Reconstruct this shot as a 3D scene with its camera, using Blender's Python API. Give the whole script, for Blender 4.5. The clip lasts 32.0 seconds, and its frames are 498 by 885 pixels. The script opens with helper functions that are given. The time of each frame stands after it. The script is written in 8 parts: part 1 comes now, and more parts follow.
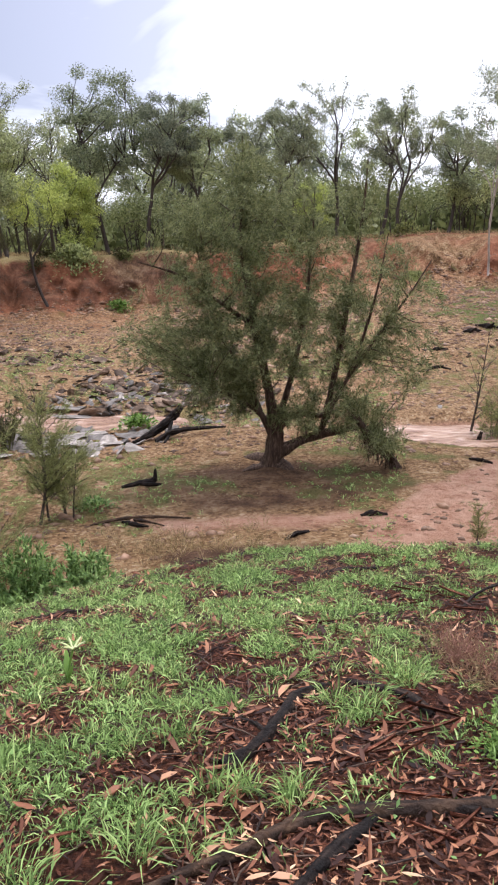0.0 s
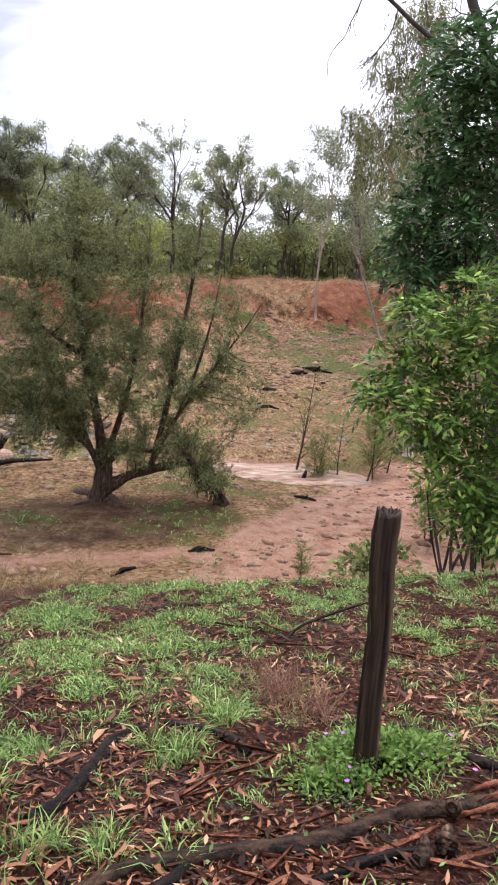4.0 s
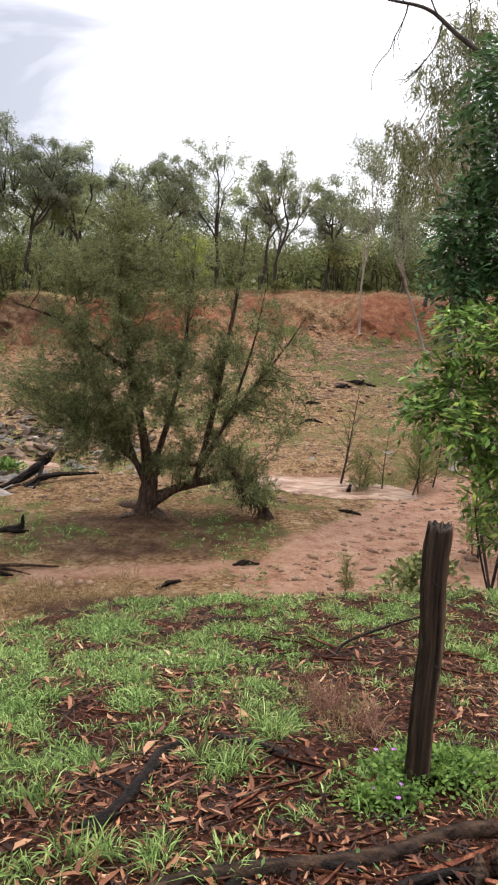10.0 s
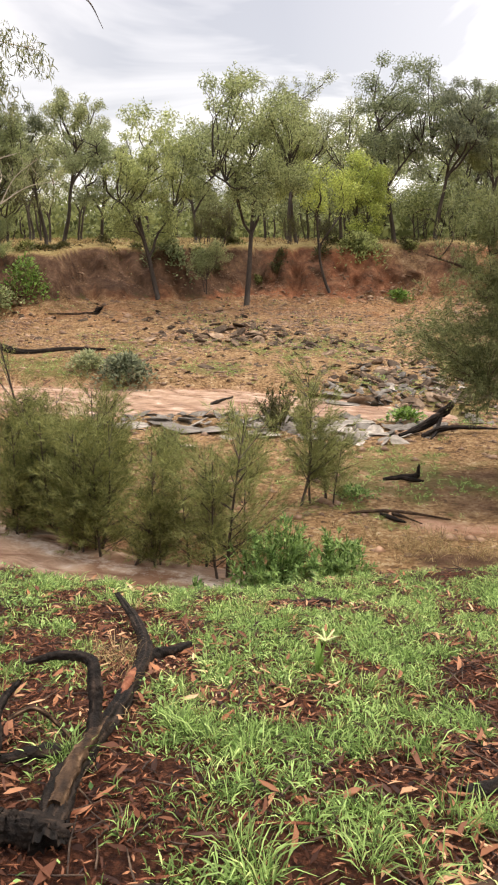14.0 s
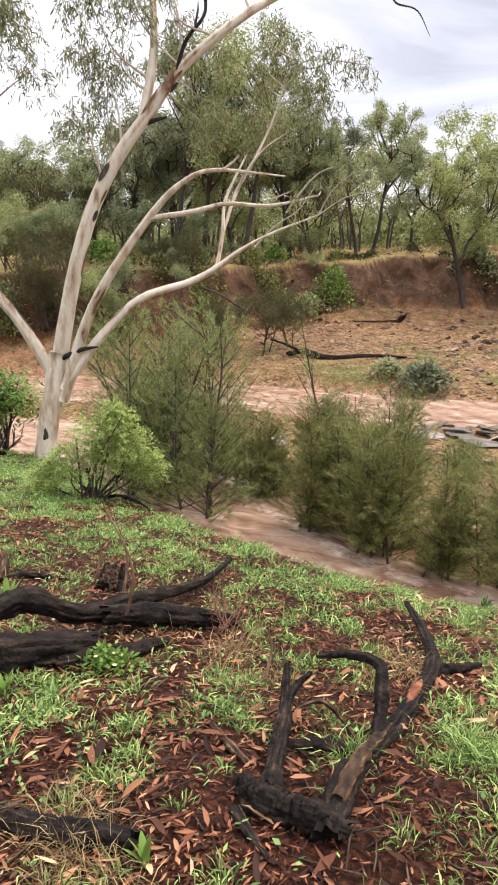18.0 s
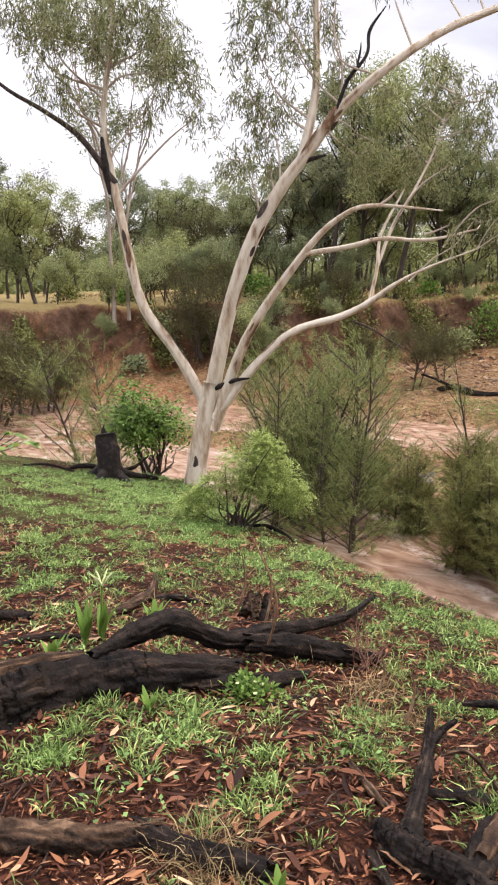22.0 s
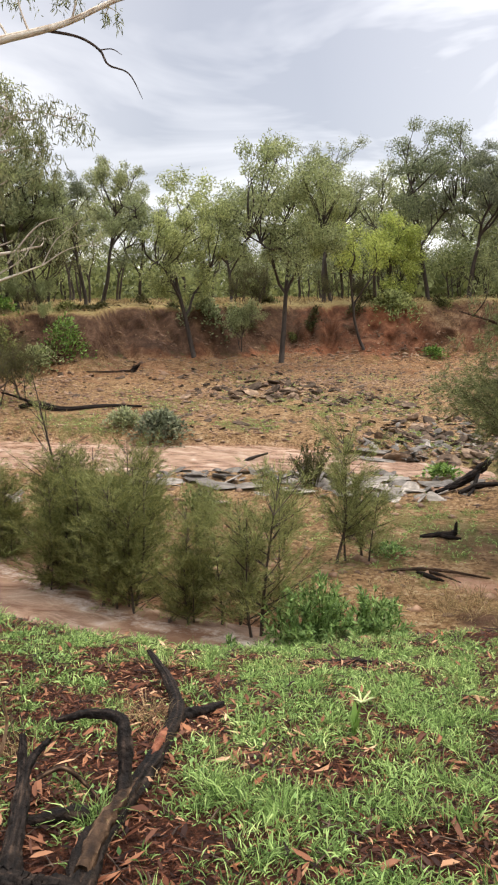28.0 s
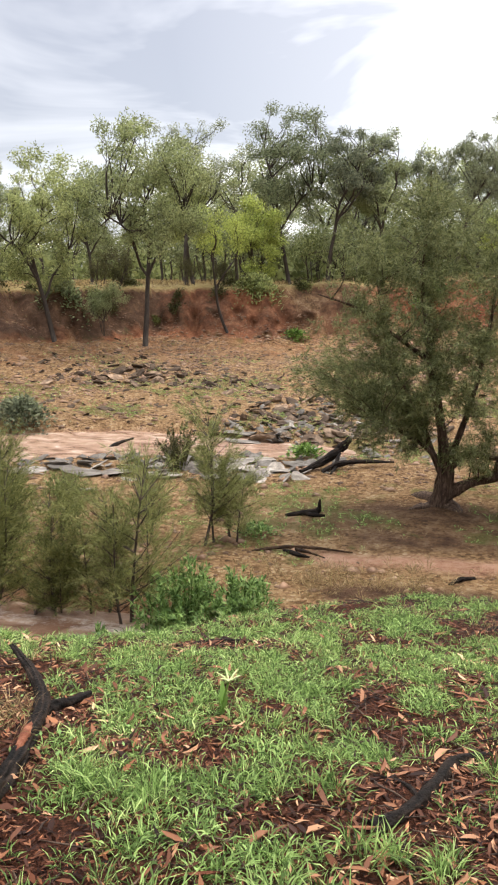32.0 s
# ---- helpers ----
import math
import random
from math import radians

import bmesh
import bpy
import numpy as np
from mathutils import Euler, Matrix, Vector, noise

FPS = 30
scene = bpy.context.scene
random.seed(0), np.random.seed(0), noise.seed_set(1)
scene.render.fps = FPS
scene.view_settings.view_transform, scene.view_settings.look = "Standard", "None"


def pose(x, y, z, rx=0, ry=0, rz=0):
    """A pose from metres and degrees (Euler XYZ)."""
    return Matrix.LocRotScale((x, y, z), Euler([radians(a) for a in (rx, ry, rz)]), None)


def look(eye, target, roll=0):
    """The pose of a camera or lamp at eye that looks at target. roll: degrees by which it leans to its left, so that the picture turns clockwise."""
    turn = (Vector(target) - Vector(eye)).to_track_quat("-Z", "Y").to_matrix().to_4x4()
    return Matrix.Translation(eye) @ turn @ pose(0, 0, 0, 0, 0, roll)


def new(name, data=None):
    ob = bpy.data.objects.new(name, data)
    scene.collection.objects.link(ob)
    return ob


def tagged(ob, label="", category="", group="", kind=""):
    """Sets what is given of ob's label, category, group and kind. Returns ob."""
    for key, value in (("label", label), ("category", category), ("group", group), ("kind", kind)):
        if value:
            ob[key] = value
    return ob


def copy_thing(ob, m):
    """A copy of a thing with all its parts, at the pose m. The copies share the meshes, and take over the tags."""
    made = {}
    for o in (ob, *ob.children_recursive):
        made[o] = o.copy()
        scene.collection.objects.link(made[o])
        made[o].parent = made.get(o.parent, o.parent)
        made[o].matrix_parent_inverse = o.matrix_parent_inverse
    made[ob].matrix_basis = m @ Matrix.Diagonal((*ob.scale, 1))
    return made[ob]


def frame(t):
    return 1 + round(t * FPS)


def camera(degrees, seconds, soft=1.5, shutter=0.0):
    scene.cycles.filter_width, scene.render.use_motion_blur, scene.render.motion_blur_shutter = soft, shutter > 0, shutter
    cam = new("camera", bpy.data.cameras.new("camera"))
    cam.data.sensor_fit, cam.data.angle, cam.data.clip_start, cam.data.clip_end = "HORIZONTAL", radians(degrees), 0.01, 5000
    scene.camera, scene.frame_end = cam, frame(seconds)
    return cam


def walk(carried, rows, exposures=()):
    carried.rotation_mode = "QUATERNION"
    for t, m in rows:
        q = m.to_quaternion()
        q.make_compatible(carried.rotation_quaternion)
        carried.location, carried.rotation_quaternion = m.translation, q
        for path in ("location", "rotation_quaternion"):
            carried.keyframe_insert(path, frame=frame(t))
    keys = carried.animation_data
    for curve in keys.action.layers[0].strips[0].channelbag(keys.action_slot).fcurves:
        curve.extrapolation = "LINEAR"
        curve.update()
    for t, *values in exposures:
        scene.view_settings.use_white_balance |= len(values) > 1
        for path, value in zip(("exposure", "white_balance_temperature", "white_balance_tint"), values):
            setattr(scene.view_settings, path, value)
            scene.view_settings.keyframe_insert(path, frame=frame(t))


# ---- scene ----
cam = camera(34.6, 32.0, soft=2.1)
PATH = [
    (0, (-0.027, -0.047, 1.575), (-0.090, 9.658, -0.835), -1.32),
    (0.5, (-0.016, -0.044, 1.573), (0.413, 9.642, -0.877), -1.47),
    (1, (-0.016, -0.037, 1.573), (0.595, 9.628, -0.919), -1.24),
    (1.5, (-0.006, -0.032, 1.572), (0.673, 9.636, -0.891), -1.40),
    (2, (-0.010, -0.028, 1.567), (0.732, 9.645, -0.858), -1.09),
    (2.5, (-0.004, -0.033, 1.571), (1.094, 9.638, -0.724), 0.80),
    (3, (-0.002, -0.028, 1.573), (1.616, 9.622, -0.491), 2.76),
    (3.5, (-0.000, -0.024, 1.571), (1.869, 9.597, -0.412), 3.02),
    (5.5, (0.014, -0.009, 1.563), (2.509, 9.490, -0.319), 1.72),
    (6, (0.015, -0.006, 1.561), (2.705, 9.444, -0.299), 1.58),
    (6.5, (0.016, -0.004, 1.561), (2.893, 9.400, -0.255), 1.60),
    (7, (0.019, -0.001, 1.561), (2.957, 9.387, -0.238), 1.33),
    (7.5, (0.016, -0.002, 1.561), (2.893, 9.408, -0.220), 1.25),
    (8, (0.016, -0.004, 1.561), (2.856, 9.420, -0.207), 1.15),
    (8.5, (0.015, -0.006, 1.563), (2.806, 9.432, -0.208), 1.03),
    (9, (0.008, -0.012, 1.565), (2.517, 9.504, -0.208), 1.20),
    (9.5, (-0.008, -0.019, 1.566), (2.020, 9.613, -0.195), 1.71),
    (10, (-0.022, -0.031, 1.571), (1.474, 9.691, -0.235), 2.14),
    (10.5, (-0.037, -0.042, 1.573), (0.729, 9.751, -0.301), 2.44),
    (11, (-0.043, -0.041, 1.570), (0.215, 9.772, -0.342), 2.37),
    (11.5, (-0.047, -0.038, 1.579), (-0.336, 9.764, -0.382), 1.49),
    (12, (-0.052, -0.022, 1.627), (-1.262, 9.691, -0.420), 0.65),
    (12.5, (-0.062, -0.035, 1.634), (-2.294, 9.466, -0.549), 0.38),
    (13, (-0.066, -0.035, 1.632), (-2.881, 9.270, -0.712), 0.04),
    (13.5, (-0.067, -0.039, 1.634), (-3.070, 9.178, -0.818), 0.27),
    (14, (-0.070, -0.043, 1.633), (-3.329, 9.070, -0.887), 0.18),
    (14.5, (-0.075, -0.044, 1.632), (-3.709, 8.927, -0.877), 0.37),
    (16.5, (-0.080, -0.045, 1.628), (-4.708, 8.450, -0.905), 0.43),
    (17, (-0.089, -0.054, 1.627), (-5.290, 8.106, -0.895), 0.51),
    (17.5, (-0.098, -0.064, 1.628), (-6.005, 7.624, -0.821), -0.13),
    (18, (-0.103, -0.071, 1.629), (-6.482, 7.247, -0.772), -0.87),
    (18.5, (-0.108, -0.075, 1.628), (-6.783, 6.978, -0.759), -0.98),
    (19, (-0.110, -0.077, 1.627), (-6.972, 6.798, -0.750), -0.87),
    (19.5, (-0.110, -0.077, 1.626), (-7.096, 6.670, -0.759), -0.87),
    (20, (-0.107, -0.081, 1.629), (-7.209, 6.562, -0.701), -0.53),
    (20.5, (-0.103, -0.087, 1.634), (-7.322, 6.490, -0.514), -0.38),
    (21, (-0.102, -0.089, 1.638), (-7.441, 6.392, -0.397), -0.49),
    (21.5, (-0.101, -0.091, 1.636), (-7.602, 6.211, -0.370), -0.66),
    (22, (-0.103, -0.095, 1.636), (-7.792, 5.985, -0.343), -0.90),
    (22.5, (-0.103, -0.098, 1.638), (-7.917, 5.837, -0.288), -1.07),
    (23, (-0.103, -0.098, 1.639), (-7.989, 5.760, -0.232), -1.17),
    (23.5, (-0.102, -0.097, 1.640), (-8.011, 5.744, -0.187), -1.33),
    (24, (-0.101, -0.096, 1.640), (-7.989, 5.788, -0.136), -1.27),
    (24.5, (-0.103, -0.087, 1.634), (-7.805, 6.060, -0.067), -1.16),
    (25, (-0.108, -0.076, 1.629), (-7.297, 6.693, 0.053), -0.90),
    (25.5, (-0.103, -0.067, 1.628), (-6.757, 7.246, 0.130), -1.13),
    (26, (-0.097, -0.059, 1.627), (-6.255, 7.668, 0.091), -1.19),
    (26.5, (-0.094, -0.054, 1.627), (-5.621, 8.121, 0.012), -0.76),
    (28.5, (-0.060, -0.029, 1.624), (-3.308, 9.241, -0.251), -0.53),
    (29, (-0.056, -0.026, 1.624), (-2.922, 9.363, -0.285), -0.73),
    (29.5, (-0.053, -0.021, 1.623), (-2.622, 9.444, -0.330), -0.27),
    (30, (-0.051, -0.020, 1.622), (-2.424, 9.487, -0.372), 0.16),
    (30.5, (-0.051, -0.021, 1.622), (-2.313, 9.506, -0.409), 0.35),
    (31, (-0.051, -0.020, 1.623), (-2.254, 9.520, -0.413), 0.42),
    (31.5, (-0.051, -0.020, 1.622), (-2.194, 9.536, -0.401), 0.34),
    (32, (-0.046, -0.022, 1.623), (-2.174, 9.535, -0.412), 0.03),
]
EXPOSURES = [  # seconds, stops, kelvin, tint
    (0, 0.22, 5940, 20), (2, 0.22, 5970, 21), (9, 0.24, 6300, 19), (10.5, 0.0, 6420, 13), (12, 0.0, 6450, 12), (13, 0.26, 6800, 12), (14, 0.38, 7050, 14), (17, 0.44, 6650, 16),
    (19.5, 0.36, 6550, 17), (23, 0.28, 6550, 19), (25, 0.26, 6700, 20), (26, 0.12, 6680, 16), (29, 0.27, 6600, 12), (32, 0.3, 6550, 12)]
walk(cam, [(t, look(eye, target, roll)) for t, eye, target, roll in PATH], EXPOSURES)

# ---- sky and sun: bright overcast after rain ----
world = bpy.data.worlds.new("overcast_sky")
scene.world = world
world.use_nodes = True
wn, wl = world.node_tree.nodes, world.node_tree.links
wn.clear()
w_out = wn.new("ShaderNodeOutputWorld")
w_bg = wn.new("ShaderNodeBackground")
w_sky = wn.new("ShaderNodeTexSky")
w_sky.sky_type, w_sky.sun_disc = "NISHITA", False
w_sky.sun_elevation, w_sky.sun_rotation = radians(55), radians(40)
w_co = wn.new("ShaderNodeTexCoord")
w_map = wn.new("ShaderNodeMapping")
w_map.inputs["Scale"].default_value = (1.0, 1.0, 3.6)
w_map.inputs["Location"].default_value = (0.35, 0.1, 0.2)
w_noise = wn.new("ShaderNodeTexNoise")
w_noise.inputs["Scale"].default_value, w_noise.inputs["Detail"].default_value = 2.6, 5.0
w_noise.inputs["Roughness"].default_value, w_noise.inputs["Distortion"].default_value = 0.56, 0.6
w_ramp = wn.new("ShaderNodeValToRGB")
e = w_ramp.color_ramp.elements
e[0].position, e[0].color = 0.40, (0.44, 0.455, 0.50, 1)
e[1].position, e[1].color = 0.64, (1.05, 1.05, 1.05, 1)
# brighter cloud towards the hidden sun, ahead and to the east
w_dot = wn.new("ShaderNodeVectorMath")
w_dot.operation = "DOT_PRODUCT"
w_dot.inputs[1].default_value = (0.52, 0.80, 0.30)
w_glow = wn.new("ShaderNodeMapRange")
w_glow.inputs["From Min"].default_value, w_glow.inputs["From Max"].default_value = 0.66, 1.0
w_glow.inputs["To Min"].default_value, w_glow.inputs["To Max"].default_value = 0.0, 1.0
w_mix = wn.new("ShaderNodeMix")
w_mix.data_type = "RGBA"
w_mix.inputs["B"].default_value = (1.3, 1.28, 1.25, 1)
w_veil = wn.new("ShaderNodeMix")
w_veil.data_type = "RGBA"
w_veil.inputs["Factor"].default_value = 0.97
wl.new(w_co.outputs["Generated"], w_map.inputs["Vector"])
wl.new(w_map.outputs["Vector"], w_noise.inputs["Vector"])
wl.new(w_noise.outputs["Fac"], w_ramp.inputs["Fac"])
wl.new(w_co.outputs["Generated"], w_dot.inputs[0])
wl.new(w_dot.outputs["Value"], w_glow.inputs["Value"])
w_break = wn.new("ShaderNodeMapRange")
w_break.inputs["From Min"].default_value, w_break.inputs["From Max"].default_value = 0.40, 0.56
w_break.inputs["To Min"].default_value, w_break.inputs["To Max"].default_value = 0.45, 1.0
wl.new(w_noise.outputs["Fac"], w_break.inputs["Value"])
w_part = wn.new("ShaderNodeMath")
w_part.operation = "MULTIPLY"
wl.new(w_glow.outputs["Result"], w_part.inputs[0])
wl.new(w_break.outputs["Result"], w_part.inputs[1])
# thinner cloud to the west
w_west = wn.new("ShaderNodeVectorMath")
w_west.operation = "DOT_PRODUCT"
w_west.inputs[1].default_value = (-0.85, 0.40, 0.34)
w_thin = wn.new("ShaderNodeMapRange")
w_thin.inputs["From Min"].default_value, w_thin.inputs["From Max"].default_value = 0.80, 1.0
w_thin.inputs["To Min"].default_value, w_thin.inputs["To Max"].default_value = 0.0, 0.42
wl.new(w_co.outputs["Generated"], w_west.inputs[0])
wl.new(w_west.outputs["Value"], w_thin.inputs["Value"])
w_both = wn.new("ShaderNodeMath")
w_both.operation, w_both.use_clamp = "ADD", True
wl.new(w_part.outputs[0], w_both.inputs[0])
wl.new(w_thin.outputs["Result"], w_both.inputs[1])
wl.new(w_both.outputs[0], w_mix.inputs["Factor"])
# a darker bank of cloud over the far woodland
w_bank = wn.new("ShaderNodeVectorMath")
w_bank.operation = "DOT_PRODUCT"
w_bank.inputs[1].default_value = (-0.50, 0.77, 0.36)
w_deep = wn.new("ShaderNodeMapRange")
w_deep.inputs["From Min"].default_value, w_deep.inputs["From Max"].default_value = 0.93, 1.0
w_deep.inputs["To Min"].default_value, w_deep.inputs["To Max"].default_value = 0.0, 0.75
w_grey = wn.new("ShaderNodeMix")
w_grey.data_type = "RGBA"
w_grey.inputs["B"].default_value = (0.42, 0.435, 0.475, 1)
wl.new(w_co.outputs["Generated"], w_bank.inputs[0])
wl.new(w_bank.outputs["Value"], w_deep.inputs["Value"])
wl.new(w_deep.outputs["Result"], w_grey.inputs["Factor"])
wl.new(w_ramp.outputs["Color"], w_grey.inputs["A"])
wl.new(w_grey.outputs["Result"], w_mix.inputs["A"])
wl.new(w_sky.outputs["Color"], w_veil.inputs["A"])
wl.new(w_mix.outputs["Result"], w_veil.inputs["B"])
# an overcast sky is about three times brighter overhead than at the horizon
w_sep = wn.new("ShaderNodeSeparateXYZ")
w_high = wn.new("ShaderNodeMapRange")
w_high.inputs["From Min"].default_value, w_high.inputs["From Max"].default_value = 0.42, 1.0
w_high.inputs["To Min"].default_value, w_high.inputs["To Max"].default_value = 1.0, 3.7
w_lift = wn.new("ShaderNodeVectorMath")
w_lift.operation = "SCALE"
wl.new(w_co.outputs["Generated"], w_sep.inputs[0])
wl.new(w_sep.outputs["Z"], w_high.inputs["Value"])
wl.new(w_veil.outputs["Result"], w_lift.inputs[0])
wl.new(w_high.outputs["Result"], w_lift.inputs["Scale"])
wl.new(w_lift.outputs["Vector"], w_bg.inputs["Color"])
w_bg.inputs["Strength"].default_value = 1.0
wl.new(w_bg.outputs["Background"], w_out.inputs["Surface"])

sun = new("sun", bpy.data.lights.new("sun", "SUN"))
sun.data.energy, sun.data.angle, sun.data.color = 2.0, radians(16), (1.0, 0.93, 0.80)
sun.matrix_world = look((12, 30, 40), (0, 12, 0))

# ---- the lie of the land ----
# By bearing (degrees to the left of ahead): bank edge, bank toe, foot of far bank and its height, top of far bank and its height.
LAND = [
    (-60, 11.0, 13.5, 40, -0.3, 44, 1.9),
    (-36, 8.4, 11.0, 40, -0.3, 44, 1.9),
    (-30, 6.9, 9.6, 41, -0.4, 45, 1.9),
    (-20, 6.1, 8.8, 42, -0.5, 46, 1.95),
    (-8, 5.9, 8.4, 42, -0.6, 46, 1.75),
    (0, 5.9, 8.4, 42, -1.2, 46, 1.5),
    (8, 5.3, 7.8, 41, -1.7, 45, 1.2),
    (20, 4.35, 6.8, 40, -1.7, 44, 1.06),
    (28, 4.4, 6.8, 38.5, -1.65, 42, 1.0),
    (35, 4.75, 7.1, 37, -1.6, 40.5, 0.94),
    (46, 5.9, 8.2, 33, -2.4, 37, 0.76),
    (51, 7.2, 9.6, 33, -2.4, 37, 0.76),
    (56, 10.2, 12.6, 33, -2.4, 37, 0.76),
    (66, 11.4, 13.8, 34, -2.3, 38, 0.7),
    (90, 14.0, 17.0, 36, -2.2, 40, 0.7),
]
LAND_T = np.array(LAND).T
WATER_Z = -3.0
# Channels of the creek as chains of (bearing, distance, half width).
CHANNELS = [
    [(96, 24, 6.0), (72, 21, 4.2), (62, 19, 4.0), (54, 17, 3.2), (47, 12.9, 2.0), (41, 11.0, 1.7), (34, 9.8, 1.5), (27, 9.1, 1.55), (21, 8.9, 1.35), (15, 8.7, 0.6)],
    [(72, 29, 4.0), (58, 28.5, 2.5), (46, 25.8, 1.9), (38, 24.0, 1.8), (30, 22.6, 1.7), (22, 22.2, 1.75), (14, 21.5, 1.1), (7, 20.8, 0.6)],
    [(-11, 19.2, 0.8), (-15, 19.2, 1.0), (-18.5, 19.0, 0.6)],
    [(-31, 22.5, 1.0), (-36, 23.0, 1.5), (-44, 23.0, 1.5)],
]


def bearing_xy(az, d):
    return -np.sin(np.radians(az)) * d, np.cos(np.radians(az)) * d


def smooth(t):
    t = np.clip(t, 0, 1)
    return t * t * (3 - 2 * t)


def hash01(i, j, seed):
    h = np.sin(i * 127.1 + j * 311.7 + seed * 74.7) * 43758.5453
    return h - np.floor(h)


def value_noise(x, y, seed=0):
    i, j = np.floor(x), np.floor(y)
    u, v = smooth(x - i), smooth(y - j)
    a, b = hash01(i, j, seed), hash01(i + 1, j, seed)
    c, d = hash01(i, j + 1, seed), hash01(i + 1, j + 1, seed)
    return (a * (1 - u) + b * u) * (1 - v) + (c * (1 - u) + d * u) * v


def fbm(x, y, seed=0, octaves=3):
    total, gain = 0.0, 0.5
    for k in range(octaves):
        total = total + gain * (value_noise(x * 2 ** k, y * 2 ** k, seed + 9 * k) - 0.5)
        gain *= 0.5
    return total


def channel_depth(x, y):
    """1 in the middle of a channel, 0 on its edge, below 0 outside."""
    best = np.full(np.shape(x), -9.0)
    for chain in CHANNELS:
        pts = [(*bearing_xy(a, d), w) for a, d, w in chain]
        for (x0, y0, w0), (x1, y1, w1) in zip(pts, pts[1:]):
            dx, dy = x1 - x0, y1 - y0
            s = np.clip(((x - x0) * dx + (y - y0) * dy) / (dx * dx + dy * dy), 0, 1)
            gap = np.hypot(x - x0 - s * dx, y - y0 - s * dy)
            w = w0 + s * (w1 - w0)
            best = np.maximum(best, (w - gap) / 1.0)
    return best


def land(x, y):
    """Height of the ground, and how far each point lies in the near bank, bed, far slope, scarp and plain."""
    x, y = np.asarray(x, float), np.asarray(y, float)
    d = np.hypot(x, y)
    az = np.degrees(np.arctan2(-x, y))
    de, dt, db, zb, dp, zp = (np.interp(az, LAND_T[0], LAND_T[k]) for k in range(1, 7))
    wob = fbm(x * 0.35, y * 0.35, 3)
    de, dt = de + wob * 0.7, dt + wob * 0.7
    ahead = 1.2 + np.where(y > 8, y - 1.2, np.log1p(np.exp(np.clip((y - 1.2) * 3, -30, 30))) / 3)
    near = 0.4 - 0.2 * ahead + 0.03 * np.minimum(x, 0) + 0.10 * fbm(x * 0.6, y * 0.6, 5) + 0.05 * fbm(x * 2.5, y * 2.5, 6)
    near = np.maximum(near, -1.1)
    lift = smooth((d - 24) / (db - 24))
    bed = -2.78 + (zb + 2.78) * (0.25 * lift + 0.75 * np.clip((d - 24) / (db - 24), 0, 1)) + 0.22 * fbm(x * 0.3, y * 0.3, 8)
    cd = channel_depth(x, y)
    bed = np.where(cd > -1.0, bed + (-3.28 - bed) * smooth((cd + 1.0) / 1.6), bed)
    tree = np.exp(-((x - 0.5) ** 2 + (y - 16.9) ** 2) / 8.0)
    bed = bed + 0.10 * tree
    rough = fbm(x * 1.1, y * 1.1, 12, 4)
    bed = bed + 0.10 * rough * (0.4 + lift * 2.0)
    gully = fbm(az * 0.35, d * 0.12, 21, 3)
    cut = smooth((az + 4) / 8)
    dbw = db - 2.0 + gully * 4.2 + 1.0 * fbm(az * 0.8, 0 * az + 4, 24)
    dpw = dp - 0.8 * cut + gully * 4.4 + 1.2 * fbm(az * 0.8, 0 * az, 23, 3)
    sc = np.clip((d - dbw) / np.maximum(dpw - dbw, 0.9), 0, 1)
    steep = 0.30 * sc + 0.70 * np.clip((sc - 0.38) / 0.5, 0, 1) ** 1.2
    sc = steep * cut + smooth(sc) * (1 - cut)
    plain = zp + 0.5 * fbm(x * 0.16, y * 0.16, 30) + 0.45 * fbm(az * 0.45, 0 * az + 7, 35) * smooth((56 - d) / 8) + np.clip((d - 60) / 200, 0, 1) * 0.4
    rill = 0.7 * fbm(az * 0.9, d * 0.9, 31, 4) + 0.5 * np.abs(fbm(az * 0.7, d * 0.3, 33, 3))
    far = bed + (plain - bed) * sc + 1.5 * rill * np.clip(sc * (1 - sc) * 4, 0, 1)
    dn = smooth((d - de) / (dt - de))
    dn = np.where(np.abs(az) > 120, 0.0, dn)
    side = smooth((np.abs(az - 5) - 95) / 30)
    z = near * (1 - dn) + far * dn
    z = z * (1 - side) + (0.16 + 0.1 * fbm(x * 0.6, y * 0.6, 5)) * side
    return z, dn, sc * dn, cd, lift


def ground_z(x, y):
    return float(land(np.array([x]), np.array([y]))[0][0])


